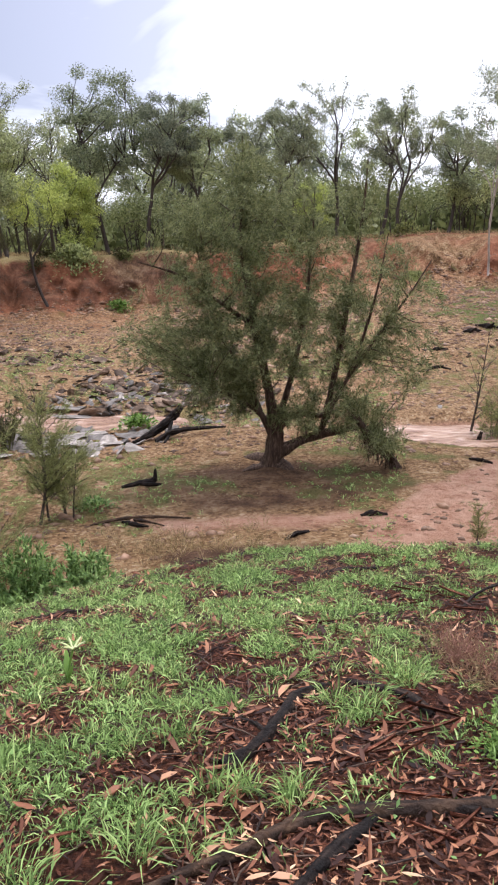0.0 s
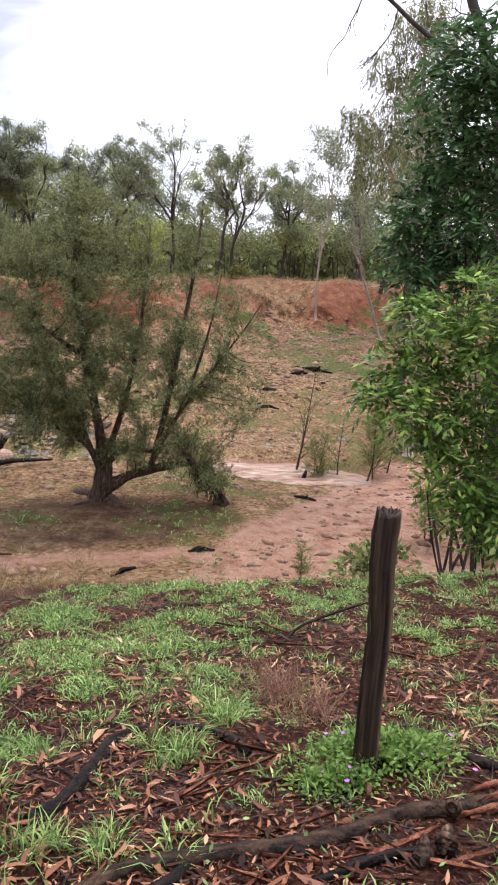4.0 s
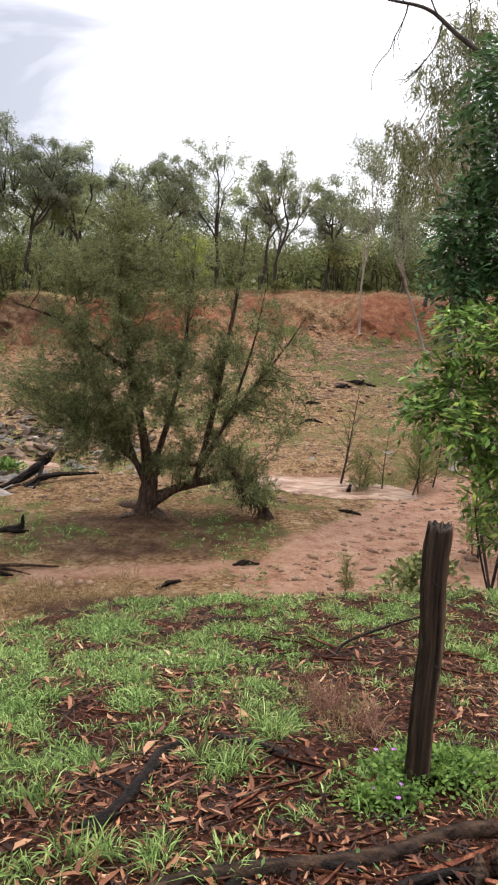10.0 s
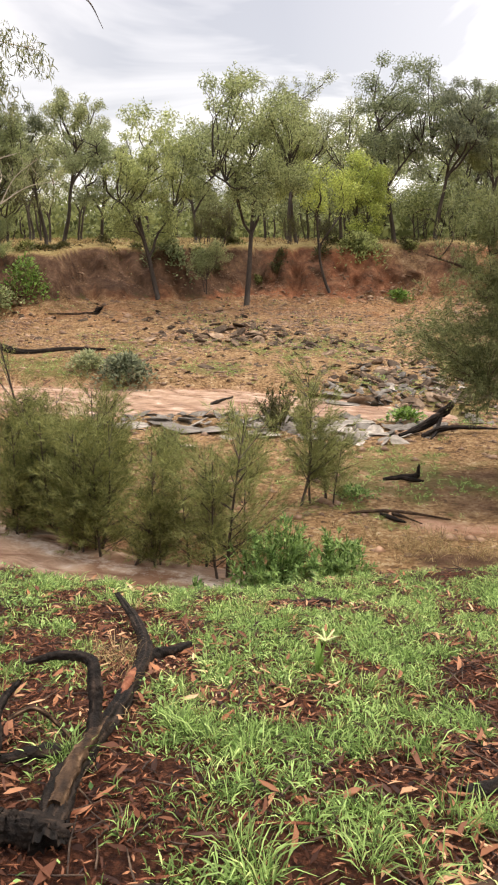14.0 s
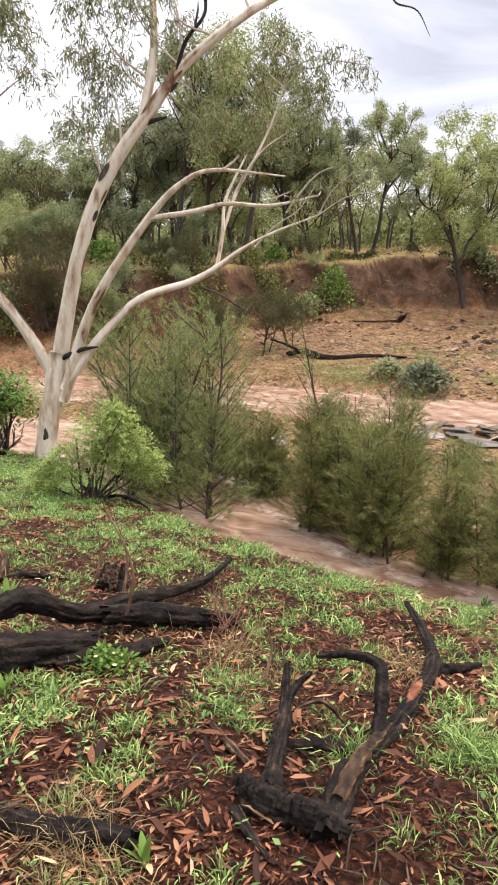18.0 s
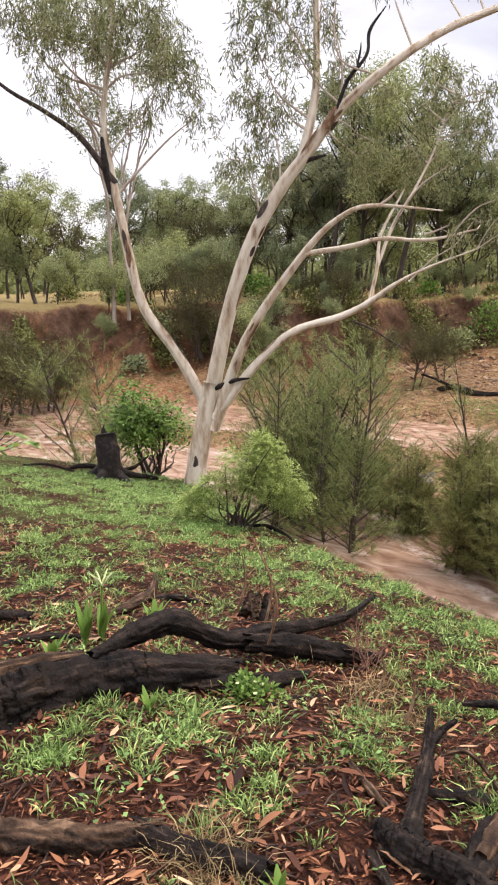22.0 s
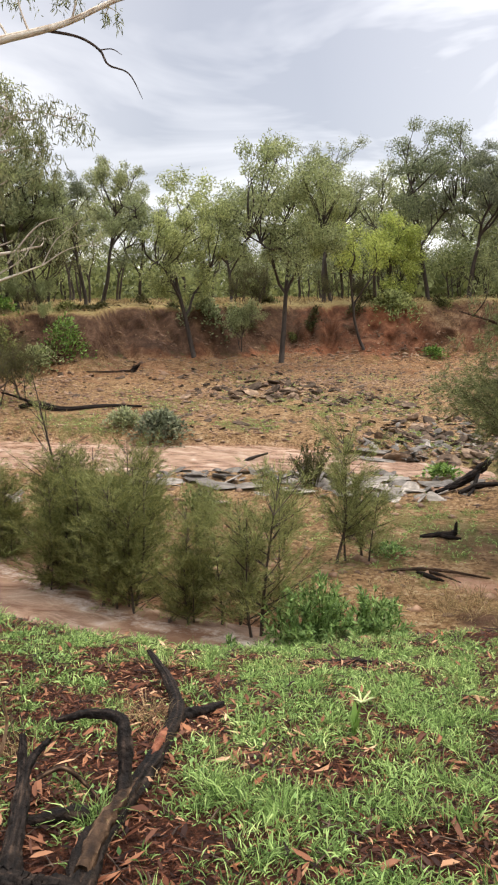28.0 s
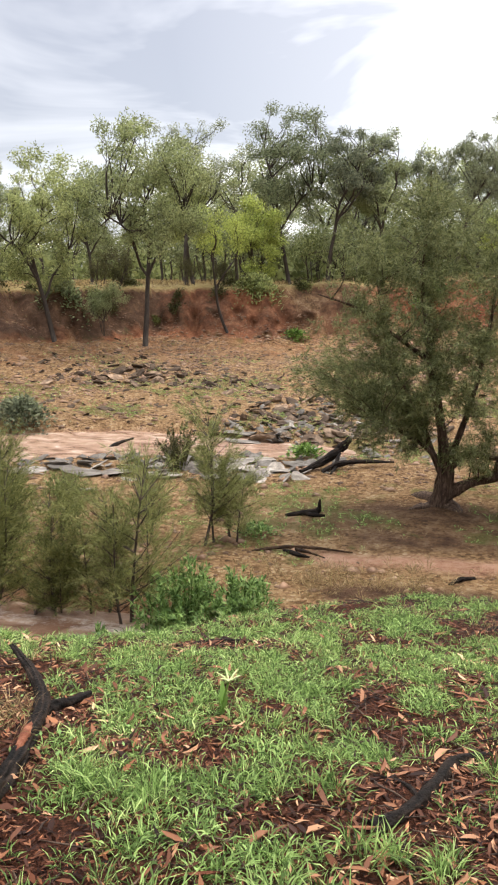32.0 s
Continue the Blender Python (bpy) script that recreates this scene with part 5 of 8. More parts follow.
    # tufts of hanging leaves: on the burnt left limb, on the upright limb, and out along the low limbs
    tufts = [(-10.00, 4.17, 5.00, 0.44), (-9.73, 4.47, 4.76, 0.43), (-9.58, 5.05, 4.91, 0.52), (-9.61, 4.45, 4.11, 0.29), (-9.52, 4.65, 3.89, 0.21), (-9.28, 5.57, 5.04, 0.44), (-9.31, 5.95, 4.68, 0.44), (-9.26, 6.03, 4.27, 0.44), (-9.77, 5.42, 4.68, 0.29),
             (-8.89, 6.15, 3.73, 0.22), (-9.37, 5.65, 3.80, 0.20), (-9.97, 5.31, 5.86, 0.55), (-9.53, 6.05, 5.87, 0.51), (-10.11, 4.52, 5.73, 0.46)]
    upright = [(-7.86, 6.31, 4.80, 0.34), (-7.90, 6.25, 4.34, 0.33), (-8.42, 6.52, 3.99, 0.31), (-8.17, 6.82, 3.88, 0.37), (-8.26, 6.71, 3.45, 0.26), (-8.15, 6.12, 3.15, 0.25), (-7.69, 6.68, 4.38, 0.27), (-8.15, 6.84, 3.06, 0.29), (-7.81, 7.21, 4.81, 0.33),
               (-7.73, 6.64, 5.37, 0.42), (-8.51, 6.59, 5.54, 0.36), (-7.41, 7.25, 4.18, 0.27), (-7.58, 7.42, 3.91, 0.28), (-7.40, 7.59, 3.33, 0.32), (-7.31, 7.84, 4.00, 0.23), (-7.61, 7.87, 3.10, 0.23)]
    outer = [(-7.54, 9.16, 4.52, 0.28), (-7.52, 8.85, 4.16, 0.22), (-6.98, 9.11, 3.90, 0.43), (-7.73, 9.17, 3.78, 0.40), (-7.21, 8.77, 3.24, 0.42), (-7.55, 8.49, 3.43, 0.29), (-6.75, 9.13, 3.46, 0.32), (-6.56, 9.26, 3.99, 0.28), (-7.87, 9.05, 3.05, 0.31),
             (-7.39, 9.28, 4.30, 0.31), (-6.19, 9.35, 3.84, 0.18)]
    low = [(-5.97, 8.04, 2.29, 0.26), (-5.39, 7.92, 2.43, 0.24), (-5.88, 7.44, 2.14, 0.20), (-5.15, 7.95, 2.20, 0.20)]
    limb("limb", "f", [(-6.89, 7.29, 1.77), (-7.0, 7.7, 2.3), (-7.1, 8.2, 2.75), (-7.2, 8.7, 3.3), (-7.15, 9.0, 4.0)], (0.022, 0.022, 0.018, 0.014, 0.006), M_bark_twig, 8)
    crest = [(-7.94, 7.07, 5.34, 0.30), (-8.07, 6.47, 5.08, 0.28), (-7.21, 7.80, 5.39, 0.35), (-6.40, 8.34, 5.28, 0.28), (-5.83, 8.62, 5.22, 0.26), (-5.51, 8.94, 5.00, 0.17), (-6.66, 8.14, 5.74, 0.40), (-7.38, 7.22, 5.72, 0.39)]
    twigs = boughs(rng, tufts, paths["a"][18:], 0.020, o, 4) + boughs(rng, crest, paths["b"][30:62], 0.016, o, 5)
    twigs += boughs(rng, upright, np.vstack([paths["c"], paths["b"][12:40]]), 0.018, o, 4)
    twigs += boughs(rng, outer, paths["f"][6:], 0.014, o, 4) + boughs(rng, low, np.vstack([paths["e"][30:], paths["d2"][12:], paths["d"][28:]]), 0.008, o, 5)
    child("twig_spray", limbs_mesh("twig_spray", twigs, M_bark_twig, rng, 5, 0), ob)["kind"] = "stuff"
    v, f = joined([strand_leaves(rng, tufts + upright, 27, 0.092, 0.015, 0.30), strand_leaves(rng, outer, 20, 0.092, 0.016, 0.30), strand_leaves(rng, low, 12, 0.085, 0.014, 0.24), strand_leaves(rng, crest, 15, 0.09, 0.015, 0.26)])
    child("crown", mesh_of("crown", v - o, f, M_gum_leaf), ob)
    return ob


white_gum = build_white_gum()


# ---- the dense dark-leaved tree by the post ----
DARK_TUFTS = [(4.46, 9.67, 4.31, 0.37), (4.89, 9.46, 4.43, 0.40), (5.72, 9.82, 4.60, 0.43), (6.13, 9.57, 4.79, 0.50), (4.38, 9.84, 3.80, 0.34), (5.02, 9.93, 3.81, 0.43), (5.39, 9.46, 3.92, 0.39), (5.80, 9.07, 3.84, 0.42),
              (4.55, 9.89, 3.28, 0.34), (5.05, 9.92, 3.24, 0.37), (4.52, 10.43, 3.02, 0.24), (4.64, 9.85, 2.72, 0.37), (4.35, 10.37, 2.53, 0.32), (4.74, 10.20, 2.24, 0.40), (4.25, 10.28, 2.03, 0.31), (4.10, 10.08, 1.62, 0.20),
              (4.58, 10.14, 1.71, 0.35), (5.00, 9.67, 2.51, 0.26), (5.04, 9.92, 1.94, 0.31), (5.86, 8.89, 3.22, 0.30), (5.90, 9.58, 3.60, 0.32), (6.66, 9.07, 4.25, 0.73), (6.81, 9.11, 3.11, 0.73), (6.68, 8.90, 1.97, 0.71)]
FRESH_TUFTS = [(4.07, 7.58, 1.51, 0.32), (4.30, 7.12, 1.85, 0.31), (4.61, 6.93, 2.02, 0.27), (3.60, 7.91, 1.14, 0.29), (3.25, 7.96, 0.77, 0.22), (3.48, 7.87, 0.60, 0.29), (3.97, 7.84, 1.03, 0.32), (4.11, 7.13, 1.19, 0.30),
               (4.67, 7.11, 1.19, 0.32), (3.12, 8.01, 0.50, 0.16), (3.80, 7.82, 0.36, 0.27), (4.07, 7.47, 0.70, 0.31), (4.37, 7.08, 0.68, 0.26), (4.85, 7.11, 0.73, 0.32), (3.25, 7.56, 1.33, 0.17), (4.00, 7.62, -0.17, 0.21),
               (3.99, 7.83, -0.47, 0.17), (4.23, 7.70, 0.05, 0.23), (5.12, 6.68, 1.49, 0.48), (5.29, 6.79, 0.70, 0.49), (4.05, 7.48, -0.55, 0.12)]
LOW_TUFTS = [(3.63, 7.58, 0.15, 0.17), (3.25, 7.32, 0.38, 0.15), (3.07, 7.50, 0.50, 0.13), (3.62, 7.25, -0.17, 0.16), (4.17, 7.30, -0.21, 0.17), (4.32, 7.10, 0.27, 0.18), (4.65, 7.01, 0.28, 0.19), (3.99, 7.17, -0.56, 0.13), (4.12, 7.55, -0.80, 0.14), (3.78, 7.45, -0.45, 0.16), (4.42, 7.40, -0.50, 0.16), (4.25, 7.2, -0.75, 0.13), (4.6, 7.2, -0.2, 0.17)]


def build_leafy_tree(name, label, x0, y0, tufts, thick, full, pairs, leaf, wide, stalk, material, seed, spread):
    """A broad-leaved tree: a sheaf of thin dark stems, each with whorls of compound leaves at its tufts."""
    rng = np.random.default_rng(seed)
    z0 = ground_z(x0, y0)
    ob = root(name, x0, y0, z0)
    tagged(ob, label, "tree")
    o = np.array([x0, y0, z0])
    cs, ds, bones = [], [], []
    for k, (cx, cy, cz, r) in enumerate(tufts):
        top = np.array([cx, cy, cz])
        foot = np.array([x0 + spread * rng.uniform(-1, 1), y0 + 0.4 * spread * rng.uniform(-1, 1), 0])
        foot[2] = ground_z(foot[0], foot[1]) - 0.05
        mid = np.array([foot[0] * 0.45 + top[0] * 0.55, foot[1] * 0.45 + top[1] * 0.55, foot[2] * 0.5 + top[2] * 0.5]) + rng.normal(0, 0.10, 3)
        if k % 3 == 0 and cz > 1.0:
            run = curve_points([foot - o, mid - o, top - o], 7)
            bones.append(run[5:])
            child("stem", mesh_of("stem", *tube(run, (thick, thick * 0.7, thick * 0.25), 6, 0.1, rng), M_bark_dark, True), ob)
        n = int(full * r * r) + 16
        q = unit(rng.normal(size=(n, 3))) * (rng.uniform(0.1, 1, (n, 1)) ** 0.4) * r
        cs.append(top + q - o)
        ds.append(unit(q) + np.array([0, 0, 0.05]) + rng.normal(0, 0.35, (n, 3)))
    for path, radii, level in boughs(rng, [t for k, t in enumerate(tufts) if k % 3], np.vstack(bones), thick * 0.5, o, 2):
        child("branch", mesh_of("branch", *tube(path, radii, 5), M_bark_dark, True), ob)
    v, f = leafy(rng, np.vstack(cs), np.vstack(ds), pairs, leaf, wide, stalk)
    child("crown", mesh_of("crown", v, f, material), ob)
    return ob


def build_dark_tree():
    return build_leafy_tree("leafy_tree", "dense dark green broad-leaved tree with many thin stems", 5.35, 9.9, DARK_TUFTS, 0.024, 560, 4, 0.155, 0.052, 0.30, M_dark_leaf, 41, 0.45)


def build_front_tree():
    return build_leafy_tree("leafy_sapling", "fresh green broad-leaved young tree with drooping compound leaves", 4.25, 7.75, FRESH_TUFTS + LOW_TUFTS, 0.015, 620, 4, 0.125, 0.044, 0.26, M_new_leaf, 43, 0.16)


WISPY_TUFTS = [(7.26, 18.64, 7.59, 0.59), (7.76, 18.44, 6.97, 0.66), (6.87, 19.02, 6.78, 0.53), (7.10, 18.47, 6.18, 0.57), (6.54, 19.60, 5.46, 0.59), (6.88, 18.55, 5.30, 0.64), (7.41, 18.11, 5.51, 0.56), (6.39, 18.27, 4.47, 0.62), (7.61, 19.21, 4.54, 0.59), (5.87, 18.44, 5.45, 0.28), (7.44, 18.10, 7.81, 0.44), (7.72, 17.75, 7.39, 0.57)]


def build_wispy_gum():
    """The thin grey gum behind the leafy tree."""
    rng = np.random.default_rng(45)
    x0, y0 = 8.5, 19.6
    z0 = ground_z(x0, y0)
    ob = root("wispy_gum_tree", x0, y0, z0)
    tagged(ob, "tall wispy grey gum tree with hanging leaves behind the leafy tree", "tree", "")
    o = np.array([x0, y0, z0])
    limbs = [(curve_points(np.array(p) - o, 6), r, 0) for p, r in (
        ([(8.5, 19.6, z0 - 0.1), (8.3, 19.4, 0.5), (8.0, 19.0, 3.4), (7.7, 18.6, 5.6), (7.5, 18.4, 7.3)], (0.14, 0.12, 0.09, 0.06, 0.02)),
        ([(8.1, 19.2, 2.4), (7.6, 19.0, 3.6), (6.9, 18.8, 4.7), (6.5, 18.8, 5.5)], (0.07, 0.055, 0.04, 0.015)))]
    bones = np.vstack([p for p, r, k in limbs])
    limbs += boughs(rng, WISPY_TUFTS, bones, 0.022, o, 7)
    child("trunk", limbs_mesh("trunk", limbs, M_bark_twig, rng, 7, 0.06), ob)
    v, f = strand_leaves(rng, WISPY_TUFTS, 13, 0.15, 0.026, 0.5)
    child("crown", mesh_of("crown", v - o, f, M_gum_leaf), ob)
    return ob


wispy_gum = build_wispy_gum()
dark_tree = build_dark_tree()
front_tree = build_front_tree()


def build_overhang_gum():
    """The gum behind the leafy tree, of which high limbs and hanging leaves show."""
    rng = np.random.default_rng(47)
    x0, y0 = 6.9, 12.2
    z0 = ground_z(x0, y0)
    ob = root("overhanging_gum_tree", x0, y0, z0)
    tagged(ob, "grey gum tree with long bare limbs behind the leafy tree", "tree")
    o = np.array([x0, y0, z0])
    limbs, tips = [], []
    for pts, r in (([(6.9, 12.2, z0 - 0.1), (6.8, 12.3, 0.5), (6.49, 12.41, 4.12), (6.19, 12.57, 5.34), (5.91, 12.70, 6.11), (5.71, 12.79, 6.9)], (0.17, 0.15, 0.11, 0.085, 0.075, 0.05)),
                   ([(6.45, 12.45, 4.3), (6.20, 12.56, 4.95), (5.52, 12.87, 5.44), (5.09, 13.05, 5.78), (4.64, 13.21, 6.16), (4.03, 13.41, 6.32)], (0.06, 0.055, 0.045, 0.04, 0.03, 0.02)),
                   ([(6.5, 12.4, 4.4), (6.9, 11.6, 5.1), (6.5, 11.5, 5.55), (6.0, 11.5, 5.81), (5.65, 11.7, 5.58)], (0.05, 0.04, 0.03, 0.02, 0.008))):
        path = curve_points(np.array(pts) - o, 6)
        limbs.append((path, r, 0))
    for k in range(10):
        at = limbs[1][0][rng.integers(10, len(limbs[1][0]))] if k % 2 else limbs[0][0][rng.integers(22, len(limbs[0][0]))]
        grow(rng, at, rng.normal(0, 1, 3) + [0, 0, 0.3], 0.9, 0.016, 2, limbs, tips, (3, 3, 3), 0.7, 0.1, 0.2, 0.6)
    child("trunk", limbs_mesh("trunk", limbs, M_bark_far, rng, 8, 0.06), ob)
    v, f = hanging_leaves(rng, tips[:14], 8, (0.10, 0.10, 0.10), 0.13, 0.02)
    child("crown", mesh_of("crown", v, f, M_gum_leaf), ob)
    return ob


overhang_gum = build_overhang_gum()

# ---- river oak saplings on the bed ----
for kind, x, y, s, turn in (
    ("oak_a", -3.85, 9.61, 1.08, 0), ("oak_a", -4.25, 9.85, 0.8, 140), ("oak_b", -3.54, 12.25, 1.08, 40), ("oak_b", -4.6, 12.6, 0.6, 90), ("oak_a", -3.2, 12.7, 0.7, 250), ("oak_c", -6.0, 9.9, 1.0, 0), ("oak_c", -5.1, 9.8, 0.85, 100), ("oak_c", -6.95, 10.2, 0.95, 200),
    ("oak_b", -6.31, 13.1, 0.42, 10), ("oak_c", -6.4, 10.6, 0.9, 300), ("oak_c", -7.35, 10.6, 0.72, 160), ("oak_thin", -9.38, 12.99, 1.02, 0), ("oak_c", -9.3, 12.6, 0.75, 20),
    ("oak_d", -12.76, 11.3, 0.97, 0), ("oak_d", -10.95, 11.0, 0.9, 80), ("oak_a", -9.97, 11.2, 0.8, 120), ("oak_d", -10.9, 9.6, 1.07, 170), ("oak_d", -9.72, 9.8, 1.05, 250),
    ("oak_d", -11.8, 10.6, 1.0, 300), ("oak_d", -14.3, 7.25, 1.05, 40), ("oak_d", -13.8, 12.6, 0.9, 210), ("oak_b", -6.2, 12.6, 0.5, 60),
    ("oak_thin", 5.26, 19.1, 1.0, 90), ("oak_thin", 6.20, 18.5, 0.62, 200), ("oak_b", 6.75, 17.9, 0.95, 0), ("oak_thin", 7.3, 18.0, 0.6, 70), ("oak_a", 5.97, 12.5, 0.56, 30), ("oak_b", 6.74, 11.74, 0.86, 140), ("oak_b", 7.9, 12.3, 0.4, 0), ("oak_a", 5.7, 18.6, 0.6, 10),
    ("oak_c", -11.1, 11.9, 0.7, 60), ("oak_c", -9.5, 11.1, 0.85, 140), ("oak_c", -7.6, 10.3, 1.0, 70), ("oak_b", -6.5, 9.7, 1.0, 20), ("oak_c", -6.9, 11.4, 1.0, 130), ("oak_c", -8.4, 12.4, 0.8, 330), ("oak_d", -11.4, 10.0, 0.95, 10),
    ("oak_b", 3.18, 11.0, 0.3, 0), ("oak_c", -8.2, 11.6, 0.7, 40),
):
    plant(kind, x, y, s, turn)

# ---- trees of the far bank and the woodland behind ----
FAR = [  # kind, bearing, distance, scale, turn
    ("gum_c", 26.2, 38.4, 1.0, 0), ("gum_a", 20.0, 39.4, 1.17, 60), ("lean", 14.1, 40.8, 1.0, 15), ("gum_a", 9.8, 47, 1.07, 180), ("gum_b", 7.1, 47, 1.0, 0), ("bright", 12.5, 44.6, 1.12, 0),
    ("bright", 11.9, 45.4, 1.0, 90), ("gum_b", 32.5, 48, 1.0, 90), ("gum_c", 29.9, 45, 0.78, 120), ("gum_d", 13.4, 50, 0.86, 30), ("thicket", 22.3, 39.6, 0.75, 0), ("gum_a", 36.6, 42, 0.7, 200), ("gum_b", 33.6, 46, 0.86, 220),
    ("gum_white", -16.2, 40.8, 1.02, 0), ("gum_lean", -20.8, 39.4, 1.0, 0), ("gum_d", -10.2, 48, 0.83, 0), ("gum_b", -9.0, 49, 0.92, 70), ("gum_d", -19.0, 47, 0.9, 130), ("gum_white", -22.5, 43, 1.1, 90), ("gum_white", -24.5, 38, 1.25, 200),
    ("gum_b", -26.5, 36, 1.2, 10), ("gum_d", -6, 50, 0.95, 250), ("gum_a", 4.0, 49, 0.95, 300), ("gum_b", 1.5, 50, 0.9, 40), ("bright", -4.2, 47, 0.75, 30), ("gum_c", 42, 41, 0.8, 0), ("gum_c", 46, 42, 0.95, 90),
    ("gum_a", 39, 44, 0.85, 10), ("gum_b", 49, 44, 0.9, 10), ("gum_c", 52, 42, 0.75, 210), ("gum_white", 61.2, 35, 1.5, 0), ("gum_white", 60.2, 35.3, 1.35, 120), ("dark_far", 70.5, 44, 1.35, 20), ("dark_far", 66, 45, 1.1, 100), ("dark_far", 73.5, 43, 1.2, 200), ("dark_far", 56, 43, 1.0, 60), ("dark_far", 50.5, 42, 1.0, 160), ("dark_far", 36, 45, 1.1, 220), ("gum_c", 66.4, 40.5, 0.8, 60), ("thicket", 64, 41, 0.7, 0),
    ("thicket", 57, 40, 0.9, 50), ("thicket", 53.5, 39, 0.8, 150), ("thicket", 49.5, 39.5, 0.75, 250), ("dark_bush", 70.0, 26.5, 1.0, 70), ("dark_bush", 72.6, 26.0, 1.1, 10), ("dark_bush", 68.2, 29, 1.0, 0), ("dark_bush", 70.8, 28, 1.05, 130), ("dark_bush", 73.5, 29, 1.1, 60), ("dark_bush", 66.4, 31, 0.75, 200), ("dark_bush", 71.8, 30.5, 1.25, 40), ("dark_bush", 64.8, 32, 0.6, 20), ("dark_far", 40.5, 30, 0.52, 20), ("dark_far", 38.0, 31, 0.42, 220), ("dark_far", 43, 31.5, 0.45, 120),
    ("gum_b", 71, 45, 0.9, 30), ("gum_a", 75, 47, 0.9, 0), ("gum_c", -31, 44, 1.1, 0), ("gum_a", -35, 45, 1.1, 50), ("gum_c", -40, 46, 1.1, 100), ("gum_d", 17, 47, 0.95, 90), ("gum_c", 23.5, 48, 0.85, 300),
]
for kind, az, d, s, turn in FAR:
    plant(kind, *map(float, bearing_xy(az, d)), s, turn)
for kind, az, d, s, turn in (("gum_a", 41.5, 37.6, 1.15, 20), ("gum_b", 46.5, 38.5, 1.2, 100), ("gum_a", 38.2, 42, 0.95, 240), ("gum_b", 44, 40, 1.0, 10), ("gum_d", -22.5, 30, 1.12, 80), ("gum_b", -20.6, 44, 0.95, 0), ("gum_b", -1.5, 48, 0.95, 10),
                             ("gum_c", -13.5, 50, 0.9, 200), ("thicket", 48, 39, 0.8, 10), ("thicket", 44.5, 39, 0.7, 90), ("thicket", 61, 41, 0.9, 40), ("thicket", 68, 41, 0.9, 190), ("gum_c", 56, 44, 0.8, 20), ("gum_c", 45.2, 43, 1.0, 20), ("gum_a", 60, 47, 0.8, 130), ("gum_c", 16.5, 50, 0.95, 40)):
    plant(kind, *map(float, bearing_xy(az, d)), s, turn)
wood = random.Random(5)
for k in range(12):
    az = wood.uniform(36, 78)
    d = float(np.interp(az, LAND_T[0], LAND_T[5])) + wood.uniform(-0.6, 1.6)
    plant(wood.choice(("thicket", "dark_bush")), *map(float, bearing_xy(az, d)), wood.uniform(0.22, 0.5), wood.uniform(0, 360))
for k in range(30):
    az = wood.uniform(36, 66) if k > 5 else wood.uniform(14, 36)
    d = float(np.interp(az, LAND_T[0], LAND_T[5])) + (wood.uniform(-4.0, 0.5) if az > 36 else wood.uniform(0.2, 1.2))
    plant(wood.choice(("thicket", "dark_bush", "thicket", "dark_far")), *map(float, bearing_xy(az, d)), wood.uniform(0.22, 0.5) * (1.5 if az > 50 else 1.0), wood.uniform(0, 360))
for k in range(130):
    az = wood.uniform(-40, 78)
    d = 50 + 25 * wood.random()
    right = az < 14
    kind = wood.choice(["wood_a", "wood_b", "wood_c", "wood_c"] if right else ["wood_a", "wood_a", "wood_b", "pole", "pole", "wood_c"])
    plant(kind, *map(float, bearing_xy(az, d)), wood.uniform(0.72, 1.0), wood.uniform(0, 360))


def mesh_arrays(ob):
    me = ob.data
    v = np.empty(len(me.vertices) * 3, np.float32)
    me.vertices.foreach_get("co", v)
    f = np.empty(len(me.loops), np.int32)
    me.loops.foreach_get("vertex_index", f)
    return v.reshape(-1, 3), f.reshape(-1, 4)


